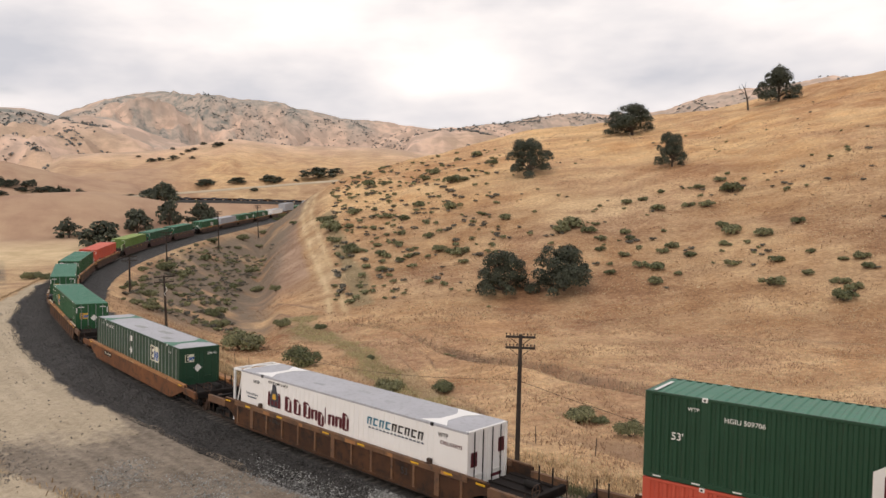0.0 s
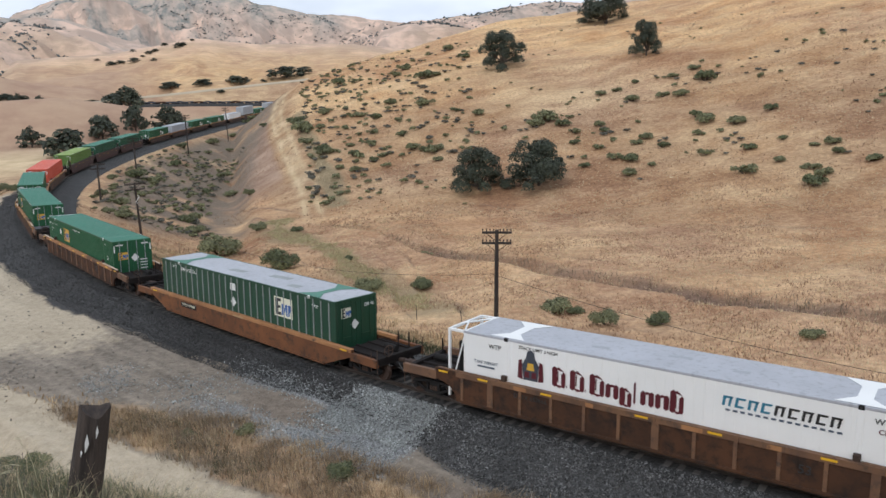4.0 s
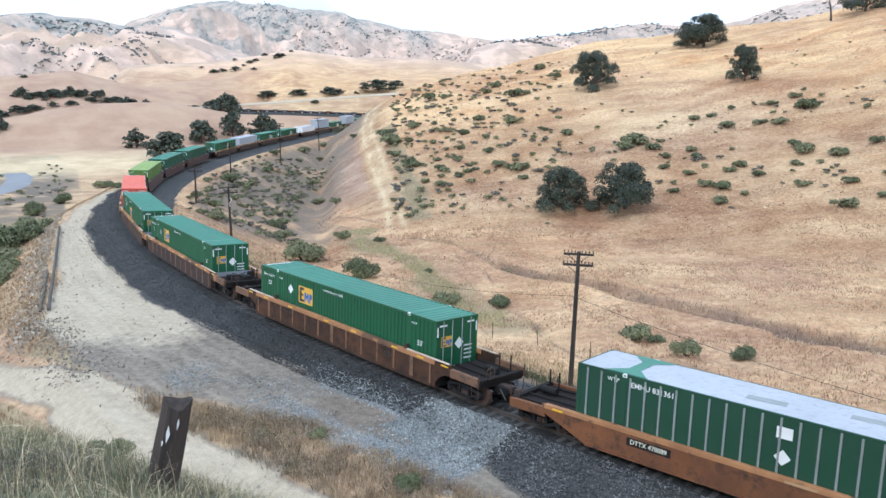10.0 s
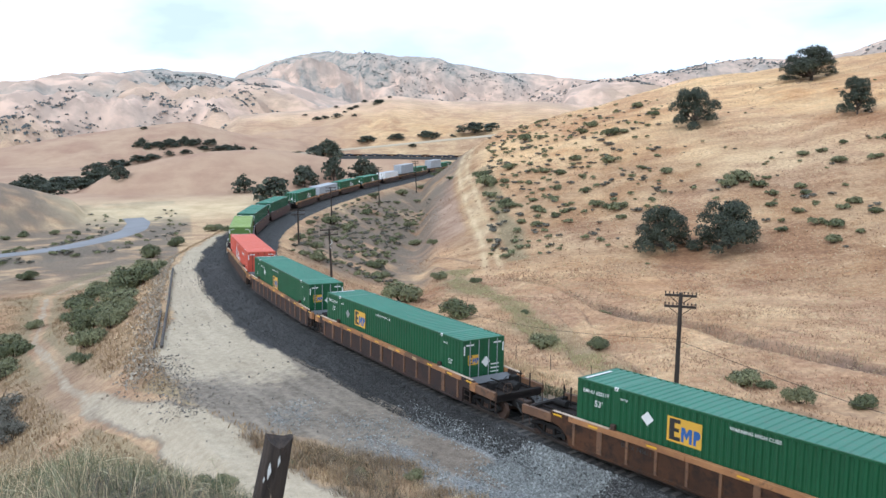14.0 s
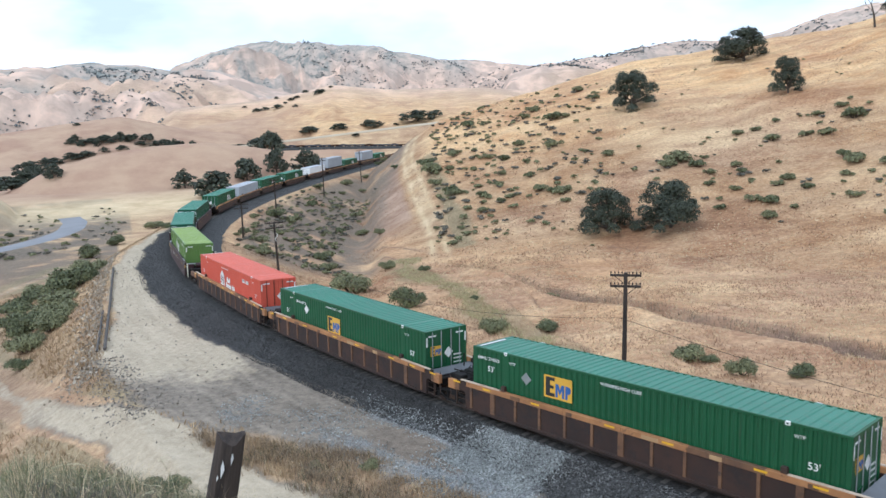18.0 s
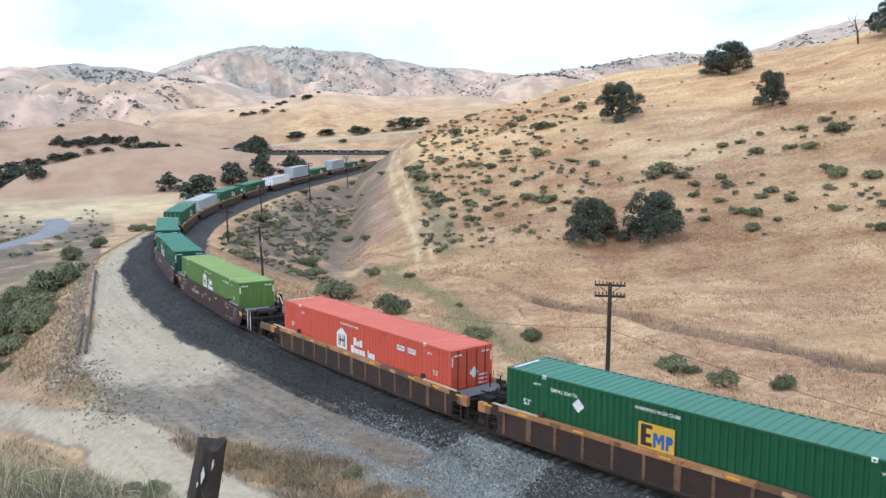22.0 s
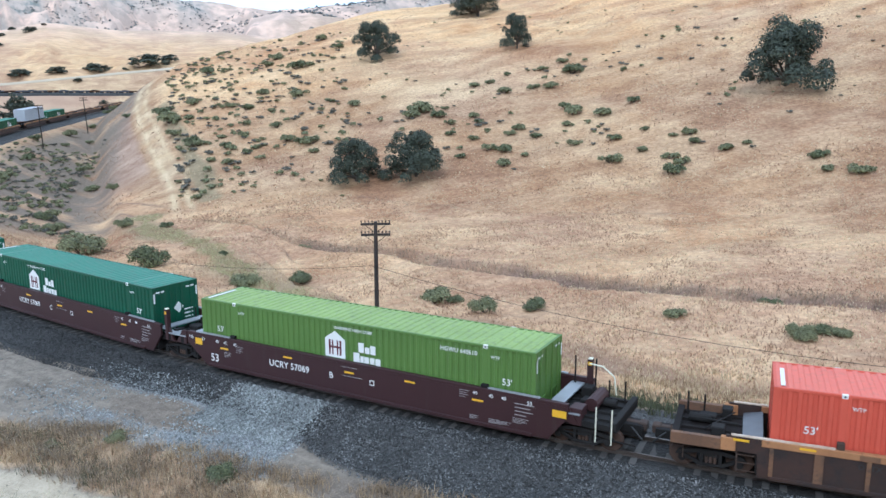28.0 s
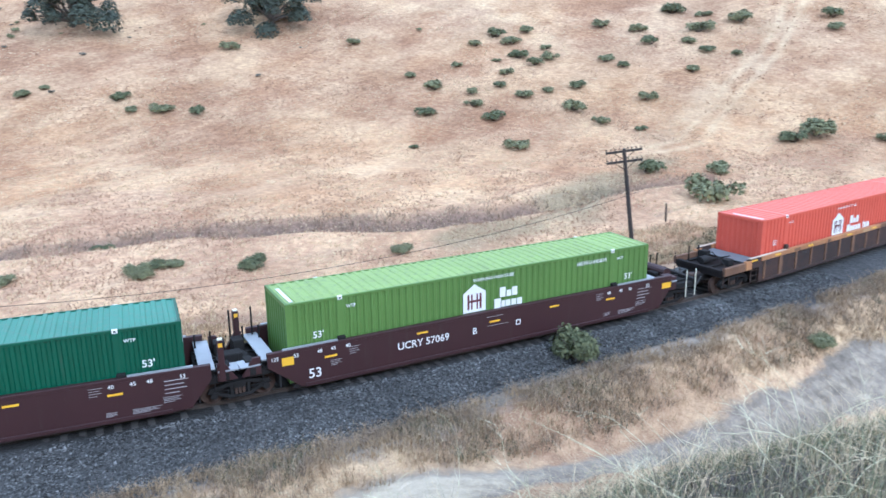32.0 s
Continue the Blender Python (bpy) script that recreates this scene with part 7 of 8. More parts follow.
for x, y, w, dry in ((26.6, 9.6, 2.5, False), (34.9, 1.6, 1.6, False), (-46.5, 49.0, 6.0, True), (-42.0, 45.0, 4.6, True), (-37.5, 41.0, 3.2, True), (-8.3, 13.5, 0.9, False), (3.2, 19.5, 1.3, False), (-1.6, 21.3, 0.8, False), (-5.5, 9.6, 0.7, False), (-2.2, 22.6, 0.9, False), (-3.3, 25.5, 1.5, False), (-4.0, 23.3, 1.2, False), (-7.6, 29.0, 1.0, False), (-10.0, 29.3, 0.8, False), (-15.5, 28.0, 1.6, False)):
    plant_brush(x, y, w, BRUSH_DRY if dry else BRUSHES_FINE[int(w * 10) % 4], "bare grey twiggy shrub beside the dirt trail" if dry else "small green shrub by the dirt trail", "shrubs on the near slope", 1.35 if w == 2.5 else 0.9, 40 * w)


def oak_mesh(seed, spread=1.0, per=30000, leaf=0.0125):
    """A crown one metre wide: lobes on rising limbs, with gaps between."""
    rng = np.random.default_rng(seed)
    lobes, limbs = [], []
    for k2 in range(34):
        a = k2 * 2.4 + rng.random() * 1.6
        z = 0.07 + 0.55 * (k2 / 33) ** 0.95 + 0.05 * rng.normal()
        q = (0.12 + 0.33 * rng.random() ** 0.6) * (1.10 - 0.62 * max(0, z - 0.32) / 0.30)
        r = 0.065 + 0.10 * rng.random()
        lobes.append((q * math.cos(a) * spread, q * math.sin(a) * spread, z, r, 0.9))
        if k2 % 3 == 0:
            limbs.append((q * math.cos(a) * 0.85, q * math.sin(a) * 0.85, max(z, 0.2)))
    lobes += [(0.03, 0, 0.60, 0.14, 0.8), (0, 0.02, 0.36, 0.22, 0.9)]
    crown = foliage("crown", lobes, per, leaf, OAK_LEAF, seed)
    tr = Shape().rod((0, 0, -0.04), (0.01, 0.0, 0.16), 0.036, 0.026, 9)
    for x, y, z in limbs:
        tr.rod((0.01, 0, 0.14), (x * 0.5, y * 0.5, 0.14 + (z - 0.14) * 0.6), 0.020, 0.012, 6).rod((x * 0.5, y * 0.5, 0.14 + (z - 0.14) * 0.6), (x, y, z), 0.012, 0.004, 5)
    return crown, tr.mesh("trunk", BARK)


OAKS = [oak_mesh(100 + k2) for k2 in range(4)] + [oak_mesh(200 + k2, 1.0, 2600, 0.042) for k2 in range(4)]


def oak(x, y, w, h, label, which, turn=0.0, group="oak trees", sunk=0.06):
    z = land_at(x, y)
    t = thing("oak_tree", label, "tree", Matrix.Translation((x, y, z - sunk * h)) @ pose(0, 0, 0, 0, 0, turn) @ Matrix.Diagonal((w * 1.0, w * 1.0, h * 1.42, 1)), group)
    part("trunk", OAKS[which][1], BARK, t)
    part("crown", OAKS[which][0], OAK_LEAF, t)


ROUND_OAK = "dark green live oak standing on the dry hillside"
for n, (x, y, w, h) in enumerate(((8.6, 115, 8.2, 6.8), (17.4, 113, 9.6, 7.5), (76.1, 110.2, 13.6, 11), (20.9, 186.8, 10.8, 8.8), (51.6, 174.7, 6.7, 7.8), (55.5, 227.5, 15.5, 9.5), (97.9, 226.1, 12.3, 10.5), (94.5, 86.9, 14.0, 10))):
    oak(x, y, w, h, ROUND_OAK, n % 4, n * 77, sunk=0.13 if n in (0, 1, 2, 7) else 0.08)
for n, (x, y, w, h) in enumerate(((-167, 341, 13.4, 8), (-140.5, 316, 17.8, 11), (-144, 360, 13.7, 11), (-134, 375, 12, 12.5), (-137, 432, 18.6, 12), (-232.6, 341, 9.1, 6.7), (-287, 393, 8.6, 6.4), (-150, 415, 14, 11), (-120, 395, 12, 9))):
    oak(x, y, w, h, "spreading oak tree in the valley field", 4 + (n + 1) % 4, n * 51, "oak trees in the valley")
for n, (x, y, w) in enumerate(BELT + HILL_OAKS):
    if n in (0, 11, 12, 13, 14, 15):
        continue
    oak(x, y, w * 1.0, w * (0.30 if w > 20 else 0.38), "far oak in a belt of trees below pale hills", 4 + n % 4, n * 33, "far oaks")
for n in range(12):
    a = 40.5 - n * 0.62
    r = 540 + 40 * math.sin(n * 1.7) - 80 * (a > 36)
    oak(-r * math.sin(radians(a)), r * math.cos(radians(a)), 13 + 4 * math.sin(n * 2.3), 6.0 + 1.6 * math.sin(n), "far oak in a belt of trees below pale hills", 4 + n % 4, n * 29, "far oaks")
for n in range(46):
    a = 33.0 - n * 0.31
    r = 736 + 6 * math.sin(n * 2.1)
    oak(-r * math.sin(radians(a)), r * math.cos(radians(a)), 10 + 3 * math.sin(n * 2.3), 4.6 + 1.4 * math.sin(n * 1.3) + 5.5 * (abs(a - 20.9) < 0.5), "far oak in a belt of trees below pale hills", 4 + n % 4, n * 29, "far oaks")
# dead snag on the skyline
zs = land_at(89, 226)
snag = thing("dead_tree", "bare dead tree with a few crooked limbs", "tree", pose(89, 226, zs))
sn = Shape().rod((0, 0, -0.3), (-0.3, 0, 3.2), 0.32, 0.24, 7).rod((-0.3, 0, 3.2), (-1.0, 0, 6.2), 0.24, 0.12, 6).rod((-1.0, 0, 6.2), (-0.6, 0, 8.0), 0.12, 0.04, 5)
part("trunk", sn, BARK, snag)
for q in (((-0.5, 0, 4.2), (-2.2, 0.3, 6.0)), ((-0.9, 0, 5.8), (-2.0, 0, 7.6)), ((-0.3, 0, 3.0), (1.0, 0, 4.4)), ((-2.2, 0.3, 6.0), (-2.6, 0.2, 7.2))):
    part("limb", Shape().rod(*q, 0.12, 0.04, 5), BARK, snag)

# far woods: specks of oak over the distant hills, haze put into their leaf colour
rng = np.random.default_rng(5)
aa, rr = rng.uniform(-32, 46, 80000), np.exp(rng.uniform(math.log(950), math.log(3300), 80000))
fx, fy = -rr * np.sin(np.radians(aa)), rr * np.cos(np.radians(aa))
streak = fractal(fx + 0.6 * fy, fy * 0.45, 90, 4, 90)
keep = (streak + 0.9 * step(0.2, 0.6, np.abs(fractal(fx, fy, 270, 5, 1707, 0.6))) - 0.35 + 0.5 * fractal(fx, fy, 300, 3, 95) + 0.35 * step(1100, 1900, rr) + 0.25 * (aa > 24) > rng.random(len(rr)) * 0.9 + 0.30) & ~((rr < 1180) & (aa < 27) & (aa > -4)) & ~((rr > 1520) & (rr < 2000) & (aa > 14)) & (rr < 2850) & ~((aa > 25) & (rng.random(len(rr)) < 0.15))
fx, fy, rr = fx[keep][:20000], fy[keep][:20000], rr[keep][:20000]
fz = land(fx, fy)
nb = 6
cx = np.repeat(np.stack([fx, fy, fz], -1), nb, 0)
wid = np.repeat((2.4 + 4.2 * rng.random(len(fx)) ** 1.6) * (1 + rr / 5000), nb)
dd = rng.normal(size=cx.shape)
dd /= np.linalg.norm(dd, axis=1)[:, None]
dd[:, 2] = np.abs(dd[:, 2])
cx = cx + dd * wid[:, None] * np.array([0.42, 0.42, 0.34]) + np.array([0, 0, 0.6])
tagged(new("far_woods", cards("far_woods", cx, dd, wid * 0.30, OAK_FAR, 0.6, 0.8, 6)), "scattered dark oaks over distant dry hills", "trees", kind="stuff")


def blades(name, x, y, height, width, material, lean=0.35, seed=3, bend=True):
    """Grass: each blade a narrow bent strip."""
    rng = np.random.default_rng(seed)
    n = len(x)
    z = land(x, y) - 0.02
    base = np.stack([x, y, z], -1)
    a = rng.random(n) * 6.283
    side = np.stack([np.cos(a), np.sin(a), 0 * a], -1) * width[:, None]
    b2 = rng.random(n) * 6.283
    tip = np.stack([np.cos(b2), np.sin(b2), 0 * b2], -1) * (lean * height * rng.random(n))[:, None]
    mid = base + tip * 0.35 + np.array([0, 0, 1.0]) * (height * 0.6)[:, None]
    top = base + tip * 1.5 + np.array([0, 0, 1.0]) * (height * (1 - 0.3 * rng.random(n)))[:, None]
    V = np.stack([base - side, base + side, mid - side * 0.7, mid + side * 0.7, top - side * 0.15, top + side * 0.15], 1)
    me = bpy.data.meshes.new(name)
    me.vertices.add(n * 6)
    me.vertices.foreach_set("co", V.reshape(-1).astype(np.float32))
    quads = [[0, 1, 3, 2], [2, 3, 5, 4]]
    if not bend:
        V[:, 2:4] = V[:, 4:6]
        quads = quads[:1]
    f = (np.array(quads)[None] + 6 * np.arange(n)[:, None, None]).reshape(-1)
    me.loops.add(len(f))
    me.loops.foreach_set("vertex_index", f.astype(np.int32))
    me.polygons.add(len(f) // 4)
    me.polygons.foreach_set("loop_start", np.arange(0, len(f), 4, dtype=np.int32))
    me.polygons.foreach_set("loop_total", np.full(len(f) // 4, 4, np.int32))
    me.update(calc_edges=True)
    me.materials.append(material)
    return tagged(new(name, me), kind="stuff")


def scatter(n, r0, r1, a0, a1, seed, power=2.0):
    rng = np.random.default_rng(seed)
    r = (r0 ** power + (r1 ** power - r0 ** power) * rng.random(n)) ** (1 / power)
    a = np.radians(rng.uniform(a0, a1, n))
    return -r * np.sin(a), r * np.cos(a), rng


def tufts(n, r0, r1, a0, a1, seed, each, spread, power=2.0, mask=None):
    x, y, rng = scatter(n, r0, r1, a0, a1, seed, power)
    if mask is not None:
        m = mask(x, y, rng)
        x, y = x[m], y[m]
    x, y = np.repeat(x, each), np.repeat(y, each)
    return x + rng.normal(size=len(x)) * spread, y + rng.normal(size=len(x)) * spread, rng


def off_trail(x, y, rng):
    d, s = near_line(x, y)
    w = np.interp(s, LIP_S, LIP_W)
    return (near_path(x, y, TRAIL_X, TRAIL_Y) > 1.9) & ((d > 5.5) | (d < -np.maximum(np.interp(s, BARE_S, BARE_W), np.interp(s, BED_S, BED_W)) - 0.2))


# near slope: knee-high grey-green grass and pale dead stalks
for a0, a1, sd in ((9, 50, 1), (-97, -38, 2)):
    x, y, rng = tufts(3000, 3.6, 15, a0, a1, 10 + sd, 7, 0.12, 1.6, off_trail)
    tagged(blades("near_grass", x, y, rng.uniform(0.10, 0.40, len(x)), rng.uniform(0.0015, 0.004, len(x)), GRASS_GREEN, 0.9, 20 + sd), "knee-high grey-green grass on the near slope", "grass")
    x, y, rng = tufts(1200 * sd, 3.8, 17, a0, a1, 30 + sd, 5, 0.14, 1.5, off_trail)
    tagged(blades("near_dead_grass", x, y, rng.uniform(0.15, 0.55, len(x)), rng.uniform(0.0015, 0.0035, len(x)), STRAW_PALE, 1.2, 40 + sd), "pale dead grass on the near slope", "grass")
    x, y, rng = tufts(1600, 3.4, 11, a0, a1, 75 + sd, 8, 0.11, 1.5, lambda x, y, g: off_trail(x, y, g) & (fractal(x, y, 1.6, 3, 69) > -0.05))
    tagged(blades("near_brown_weeds", x, y, rng.uniform(0.10, 0.34, len(x)), rng.uniform(0.0015, 0.0045, len(x)), DARK_WEED, 1.0, 77 + sd), "dark brown dead weeds on the near slope", "weeds")
    x, y, rng = tufts(1500, 3.6, 15, a0, a1, 45 + sd, 9, 0.10, 1.6, lambda x, y, g: off_trail(x, y, g) & (fractal(x, y, 2.2, 3, 68) > 0.1))
    tagged(blades("near_weeds", x, y, rng.uniform(0.10, 0.30, len(x)), rng.uniform(0.003, 0.008, len(x)), BRUSH_GREEN, 0.9, 47 + sd), "dark green weeds on the near slope", "weeds")
bank = lambda x, y, g: off_trail(x, y, g) & (near_line(x, y)[0] < 0)
x, y, rng = tufts(9500, 13, 36, -97, 45, 51, 7, 0.14, 1.6, bank)
tagged(blades("bank_grass", x, y, rng.uniform(0.12, 0.36, len(x)), rng.uniform(0.006, 0.013, len(x)), STRAW_PALE, 1.1, 52), "tawny dry grass on the bank beside the ballast", "grass")
x, y, rng = tufts(2600, 22, 44, -97, -55, 53, 6, 0.10, 1.2, lambda x, y, g: (near_path(x, y, TRAIL_X, TRAIL_Y) < 2.2) & (near_line(x, y)[0] < -4.5) & (fractal(x, y, 1.5, 3, 54) > 0.0))
tagged(blades("trail_grass", x, y, rng.uniform(0.06, 0.22, len(x)), rng.uniform(0.006, 0.012, len(x)), STRAW, 1.2, 54), "sparse dry grass tufts on the dirt trail", "grass")
# the strip of dry weeds between ballast and trail
rng = np.random.default_rng(57)
for name, material, n, h0, h1 in (("verge_grass", STRAW, 6500, 0.20, 0.50), ("verge_weeds", BROWN_WEED, 5200, 0.20, 0.60), ("verge_green_weeds", VERGE_WEED, 4200, 0.12, 0.42)):
    ss = rng.uniform(-58, 16, n)
    off = np.interp(ss, [-60, -14, -6, 0, 4, 8, 12, 16], [2.9, 4.2, 5.0, 6.2, 6.4, 7.0, 9.4, 12]) + 6.0 * rng.random(n) ** 1.2
    px, py = np.interp(ss, LINE_S, LINE_X), np.interp(ss, LINE_S, LINE_Y)
    tx, ty = np.interp(ss + 1, LINE_S, LINE_X) - px, np.interp(ss + 1, LINE_S, LINE_Y) - py
    x, y = px - ty * off, py + tx * off
    m = (near_path(x, y, TRAIL_X, TRAIL_Y) > 1.6) & (np.hypot(x, y) > 9) & (fractal(x, y, 2.4, 3, 58) > (-0.9 if material is STRAW else -0.25 if material is BROWN_WEED else 0.35))
    x, y = np.repeat(x[m], 9), np.repeat(y[m], 9)
    x, y = x + rng.normal(size=len(x)) * 0.15, y + rng.normal(size=len(x)) * 0.15
    tagged(blades(name, x, y, rng.uniform(h0, h1, len(x)), rng.uniform(0.006, 0.014, len(x)), material, 0.9, 59), "green weeds among dry ones beside the ballast" if material is VERGE_WEED else "dense brown dry weeds between ballast and trail", "weeds")
for name, material, n, d0, d1, h0, h1, lab in (("inner_verge_grass", STRAW, 7000, 5.5, 14, 0.20, 0.55, "tall shaggy dry grass behind the train"), ("inner_verge_straw", STRAW_PALE, 5000, 7.5, 15, 0.20, 0.60, "tall shaggy dry grass behind the train"),
                                          ("inner_verge_weeds", VERGE_WEED, 7500, 4.2, 11.0, 0.20, 0.65, "olive green weeds along the inner ballast shoulder")):
    ss, off = rng.uniform(-58, 60, n), d0 + (d1 - d0) * rng.random(n) ** 1.2
    px, py = np.interp(ss, LINE_S, LINE_X), np.interp(ss, LINE_S, LINE_Y)
    tx, ty = np.interp(ss + 1, LINE_S, LINE_X) - px, np.interp(ss + 1, LINE_S, LINE_Y) - py
    green_reach = step(-48, -36, ss) * step(20, 10, ss)
    m = fractal(ss, off * 2, 6, 3, 83) > (0.35 - 0.9 * green_reach if material is VERGE_WEED else -0.3 + 0.7 * green_reach * (off < 10))
    x, y = np.repeat((px + ty * off)[m], 7), np.repeat((py - tx * off)[m], 7)
    x, y = x + rng.normal(size=len(x)) * 0.2, y + rng.normal(size=len(x)) * 0.2
    tagged(blades(name, x, y, rng.uniform(h0, h1, len(x)), rng.uniform(0.012, 0.026, len(x)), material, 1.0, 84, False), lab, "grass")
x, y, rng = tufts(16000, 30, 150, 20, 46, 55, 6, 0.3, 1.2, lambda x, y, g: off_trail(x, y, g) & (near_line(x, y)[0] < 0))
tagged(blades("valley_grass", x, y, rng.uniform(0.15, 0.5, len(x)), rng.uniform(0.02, 0.04, len(x)), STRAW, 1.2, 56, False), "dry grass on the bank below the apron", "grass")
x, y, rng = tufts(26000, 36, 105, -95, 26, 61, 6, 0.3, 1.3, lambda x, y, g: (near_line(x, y)[0] > 9) & (fractal(x, y, 7, 3, 63) > -0.5))
tagged(blades("bowl_grass", x, y, rng.uniform(0.10, 0.30, len(x)), rng.uniform(0.015, 0.035, len(x)), STRAW_PALE, 1.4, 62, False), "dry straw grass over the bowl beyond the line", "grass")
x, y, rng = tufts(30000, 36, 110, -95, 26, 65, 5, 0.35, 1.3, lambda x, y, g: (near_line(x, y)[0] > 4.6) & (fractal(x, y, 5, 4, 66) > -0.12))
tagged(blades("bowl_weeds", x, y, rng.uniform(0.12, 0.36, len(x)), rng.uniform(0.02, 0.04, len(x)), RUSSET, 1.4, 67, False), "brown weed patches over the bowl", "weeds")
x, y, rng = tufts(30000, 25, 105, -79, 12, 68, 6, 0.3, 1.2, lambda x, y, g: (np.abs(ravine_offset(x, y, np.hypot(x, y), np.degrees(np.arctan2(-x, y))) - 1.6) < 1.6) & (near_line(x, y)[0] > 8))
tagged(blades("ravine_weeds", x, y, rng.uniform(0.25, 0.7, len(x)), rng.uniform(0.015, 0.03, len(x)), BROWN_WEED, 1.0, 69, False), "dark brown weeds along a dry ravine", "weeds")
x, y, rng = tufts(15000, 100, 250, -95, 8.2, 71, 4, 0.6, 1.2, lambda x, y, g: (near_line(x, y)[0] > 8) & (fractal(x, y, 12, 3, 73) > -0.2))
tagged(blades("hill_grass", x, y, rng.uniform(0.12, 0.32, len(x)), rng.uniform(0.05, 0.10, len(x)), STRAW_PALE, 2.0, 72, False), "dry grass tufts over the hillside", "grass")
x, y, rng = tufts(14000, 100, 250, -95, 15, 74, 4, 0.5, 1.2, lambda x, y, g: (near_line(x, y)[0] > 8) & (fractal(x, y, 16, 4, 76) > 0.15))
tagged(blades("hill_weeds", x, y, rng.uniform(0.12, 0.40, len(x)), rng.uniform(0.05, 0.10, len(x)), RUSSET, 1.6, 75, False), "brown weed patches over the hillside", "weeds")

x, y, rng = tufts(22000, 55, 118, 0, 13, 91, 4, 0.25, 1.2, lambda x, y, g: near_path(x, y, [-22, -19, -13, -8, -5, 1], [113, 102, 90, 78, 67, 58]) + 1.2 * fractal(x, y, 6, 3, 93) < 1.6)
tagged(blades("hollow_grass", x, y, rng.uniform(0.15, 0.40, len(x)), rng.uniform(0.012, 0.03, len(x)), HOLLOW_GRASS, 1.2, 92, False), "pale green grass in a damp hollow", "grass")

# arching dead weed stalks in the foreground
rng = np.random.default_rng(9)
stalk = Shape()
for a0, a1, n in ((6, 48, 60), (-95, -44, 85)):
    for _ in range(n):
        a, r = radians(rng.uniform(a0, a1)), rng.uniform(3.2, 9.5)
        x, y = -r * math.sin(a), r * math.cos(a)
        p = Vector((x, y, land_at(x, y)))
        d = Vector((rng.normal() * 0.55, rng.normal() * 0.55, 1.0)).normalized()
        L = rng.uniform(0.03, 0.085)
        bend = Vector((rng.normal() * 0.05, rng.normal() * 0.05, -0.085))
        for k2 in range(15):
            q = p + d * L
            stalk.rod(p, q, 0.0031 - 0.00016 * k2, 0.0030 - 0.00016 * k2, 4)
            if k2 > 4 and rng.random() < 0.4:
                e, g = (d + Vector((rng.normal() * 0.8, rng.normal() * 0.8, 0.2))).normalized(), q
                for k3 in range(4):
                    g2 = g + e * L * 0.6
                    stalk.rod(g, g2, 0.0022 - 0.0004 * k3, 0.0018 - 0.0004 * k3, 3)
                    g, e = g2, (e + Vector((rng.normal() * 0.15, rng.normal() * 0.15, -0.08))).normalized()
            p, d = q, (d + bend + Vector((rng.normal() * 0.11, rng.normal() * 0.11, 0.0))).normalized()
tagged(new("weed_stalks", stalk.mesh("weed_stalks", STALK)), "pale arching dead weed stalks", "weeds", kind="stuff")

# loose stones: fresh grey ones on the shoulder nearest the eye, sooty dark ones up the line, a heap of pale crushed
# rock
def stones(name, c0, r0, r1, material, label, rng):
    n = len(c0)
    dirs = rng.normal(size=(n, 4, 3))
    dirs /= np.linalg.norm(dirs, axis=2)[..., None]
    pt4 = c0[:, None] + dirs * (r0 + (r1 - r0) * rng.random(n) ** 1.5)[:, None, None]
    V = pt4[:, [[0, 1, 2], [0, 3, 1], [1, 3, 2], [0, 2, 3]]].reshape(-1, 3, 3)
    tagged(new(name, poly_mesh(name, V, material)), label, "stones", kind="stuff")


def bed_place(ss, oo):
    """Places on the ballast or on the ground beside it, from the line's own distances."""
    px, py = np.interp(ss, LINE_S, LINE_X), np.interp(ss, LINE_S, LINE_Y)
    tx, ty = np.interp(ss + 1, LINE_S, LINE_X) - px, np.interp(ss + 1, LINE_S, LINE_Y) - py
    x, y = px + ty * oo, py - tx * oo
    hh = -0.2 - np.clip(np.abs(oo) - 1.9, 0, 9) * 0.19 - np.clip(oo - 2.2, 0, 9) * 0.09 - oo * math.tan(CANT) * step(3.2, 1.8, np.abs(oo))
    on = (oo > -np.interp(ss, BED_S, BED_W) + 0.1)
    return np.stack([x, y, np.where(on, GRADE * ss + hh + 0.015, land(x, y)) + 0.015], -1)


rng = np.random.default_rng(12)
n = 105000
ss = np.where(rng.random(n) < 0.62, rng.uniform(-50, 16, n), 16 + 100 * rng.random(n) ** 1.6)
oo = np.where(rng.random(n) < 0.92, -1.4 - rng.random(n) * (np.interp(ss, BED_S, BED_W) - 1.0), rng.uniform(1.4, 4.0, n))
c0 = bed_place(ss, oo)
fresh = ss + rng.normal(size=n) * 2.0 - 1.5 * oo < 8
stones("ballast_stones", c0[fresh], 0.028, 0.070, TRACKSTONE, "loose grey ballast stones on the shoulder", rng)
stones("dark_ballast_stones", c0[~fresh], 0.028, 0.060, TRACKSTONE_DARK, "sooty dark ballast stones up the line", rng)
n = 60000
ss, oo = rng.uniform(-1, 24, n), rng.uniform(-9.5, -1.6, n)
c0 = bed_place(ss, oo)
ok = rock_share(oo, ss, c0[:, 0], c0[:, 1], fractal(c0[:, 0], c0[:, 1], 6, 4, 41)) > rng.random(n) * 1.15 + 0.02
extra = np.stack([rng.uniform(0.2, 5.0, 12000), rng.uniform(-4.8, -1.5, 12000)])
c1 = bed_place(*extra)
ok1 = rock_share(extra[1], extra[0], c1[:, 0], c1[:, 1], fractal(c1[:, 0], c1[:, 1], 6, 4, 41)) > rng.random(12000) * 0.9 + 0.02
c0, ok = np.concatenate([c0, c1 + np.array([0, 0, 0.02])]), np.concatenate([ok, ok1])
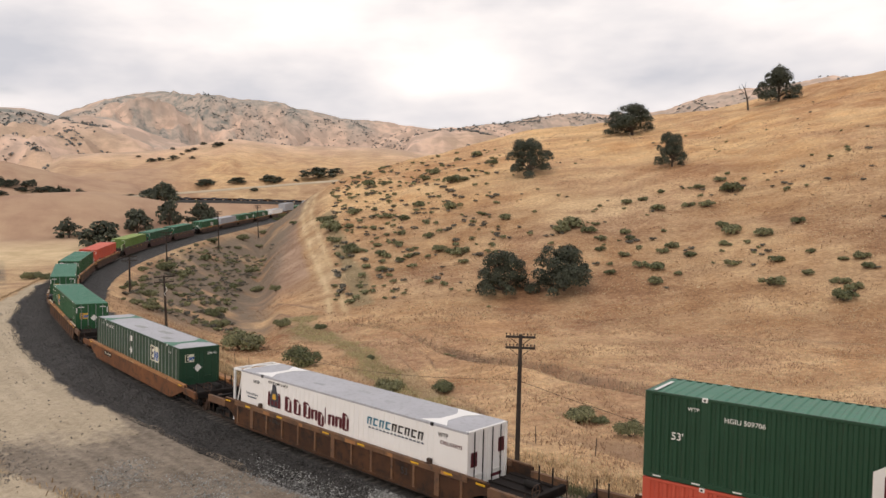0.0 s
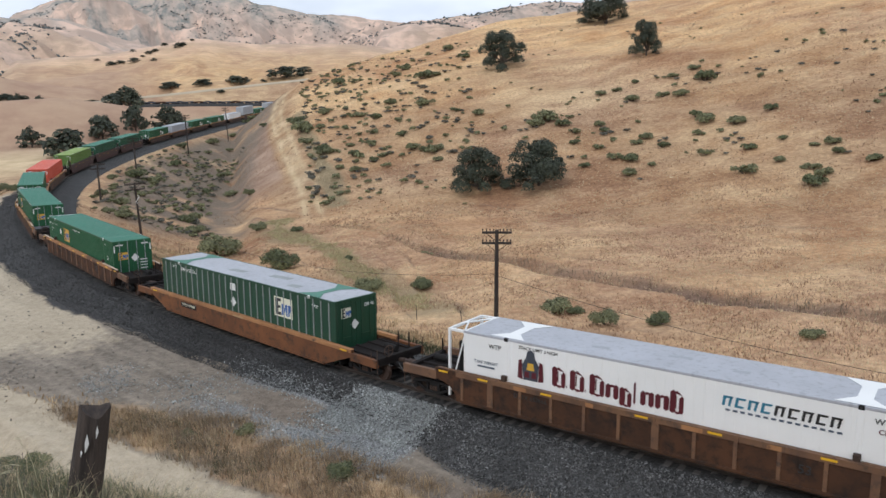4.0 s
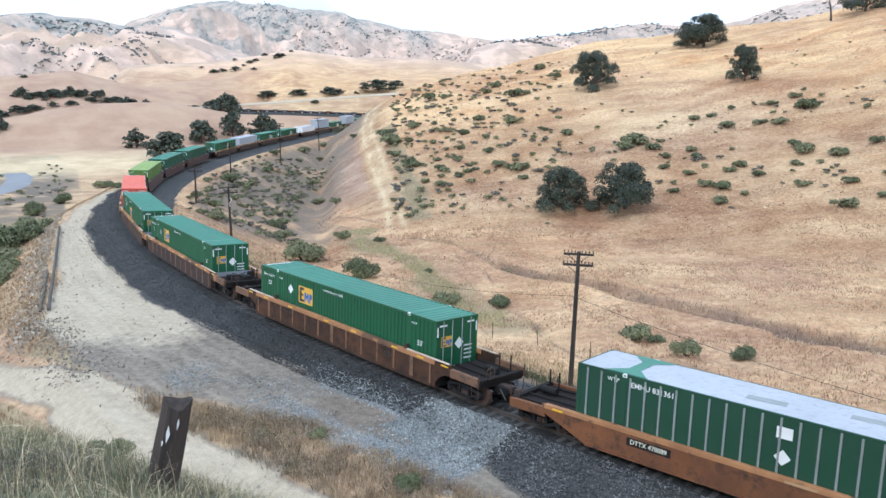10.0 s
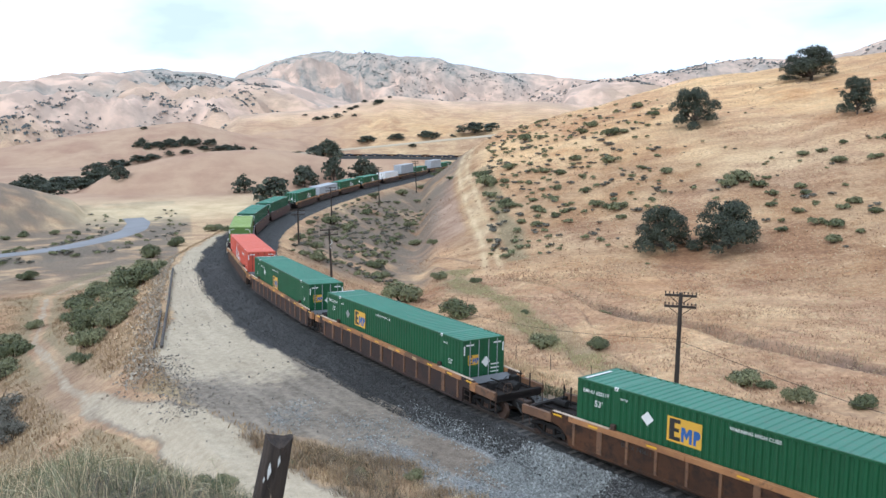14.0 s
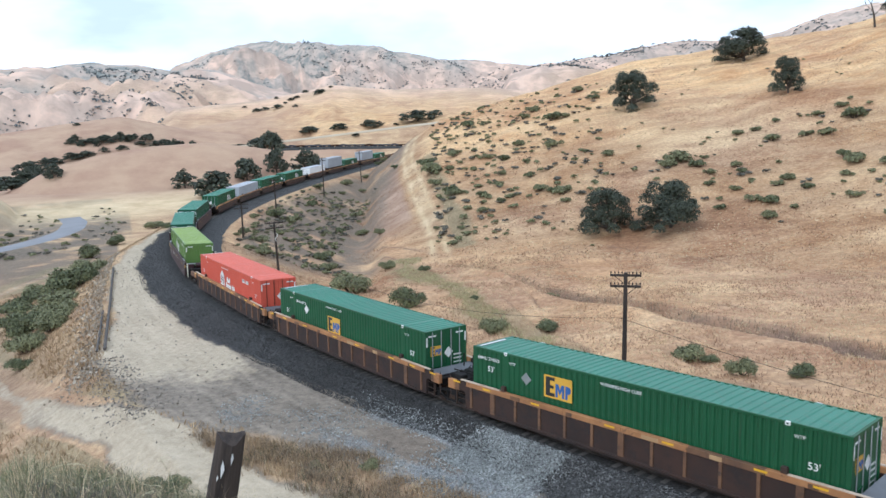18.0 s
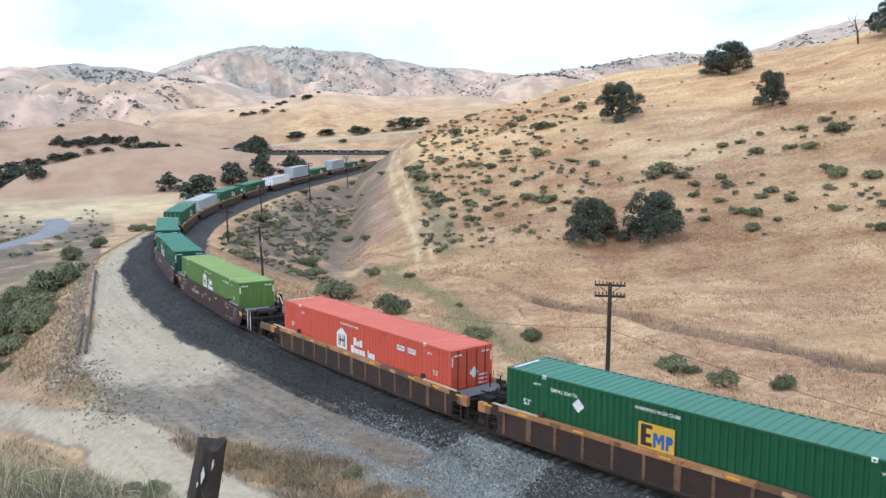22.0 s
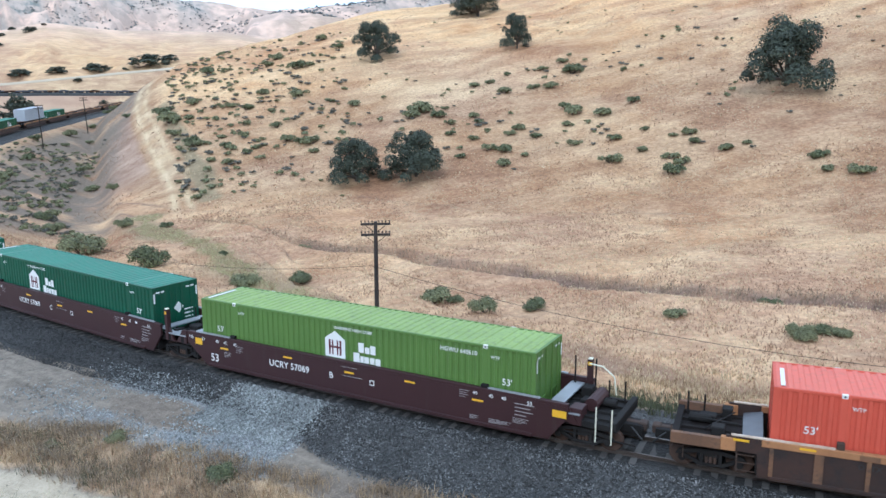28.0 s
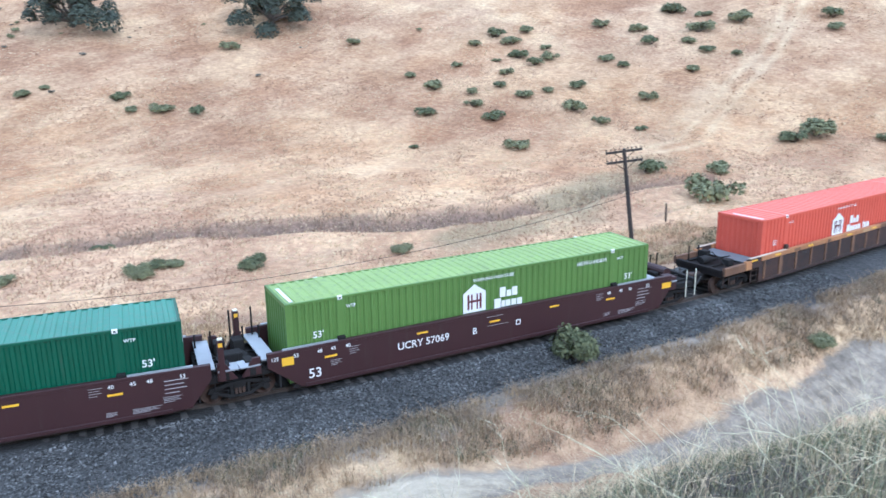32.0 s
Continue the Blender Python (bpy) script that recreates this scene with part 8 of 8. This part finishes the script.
stones("crushed_rock", c0[ok], 0.032, 0.078, ROCK_PALE, "pale crushed rock heaped beside the ballast", rng)

# dark rubble at the end of the lip, pale broken rock along it, small stones strewn over the apron
n = 2600
ss, off = rng.uniform(19, 31, n), -np.interp(25, LIP_S, LIP_W) + rng.normal(size=n) * 0.9 + 0.3
strewn = rng.random(n) < 0.35
ss, off = np.where(strewn, rng.uniform(4, 80, n), ss), np.where(strewn, 0, off)
off = np.where(strewn, -4.5 - rng.random(n) * (np.interp(ss, LIP_S, LIP_W) - 4.5), off)
stones("rubble", bed_place(ss, off), 0.03, 0.12, RUBBLE, "dark rubble strewn along the edge of the apron", rng)
n = 5200
ss = rng.uniform(28, 84, n)
off = -np.interp(ss, LIP_S, LIP_W) - 0.1 - np.abs(rng.normal(size=n)) * 1.1
stones("broken_rock", bed_place(ss, off), 0.04, 0.24, LIP_ROCK, "pale broken rock on the outer lip of the apron", rng)

# sleepers: the nearest as pieces, the rest joined
TIE = Shape().box(-0.115, 0.115, -1.3, 1.3, -0.33, -0.157, 0.012).mesh("sleeper", TIE_WOOD)
far_ties = Shape()
for k2, s in enumerate(np.arange(-118, 424, 0.52)):
    m = line_pose(s)
    if -62 < s < 90:
        ob = new("sleeper", TIE)
        ob.parent, ob.matrix_basis = track, m @ pose(0, random.uniform(-0.05, 0.05), random.uniform(-0.01, 0.01), 0, 0, random.uniform(-1, 1))
    else:
        q = Shape().box(-0.115, 0.115, -1.3, 1.3, -0.33, -0.157)
        far_ties.add([m @ Vector(v) for v in q.v], q.f)
tagged(part("sleepers", far_ties, TIE_WOOD, track), kind="stuff")


def motions():
    """Rolls the train down the line."""
    times = [0.5 * k for k in range(65)]
    for ob, s, lift in ROLLING:
        walk(ob, [(t, line_pose(s - run(t), 7.0) @ Matrix.Translation((0, 0, lift))) for t in times])
    for wheel, q in TURNING:
        walk(wheel, [(0.1 * k, pose(q, 0, 0.42, 0, math.degrees(run(0.1 * k) / 0.42), 0)) for k in range(321)])


motions()
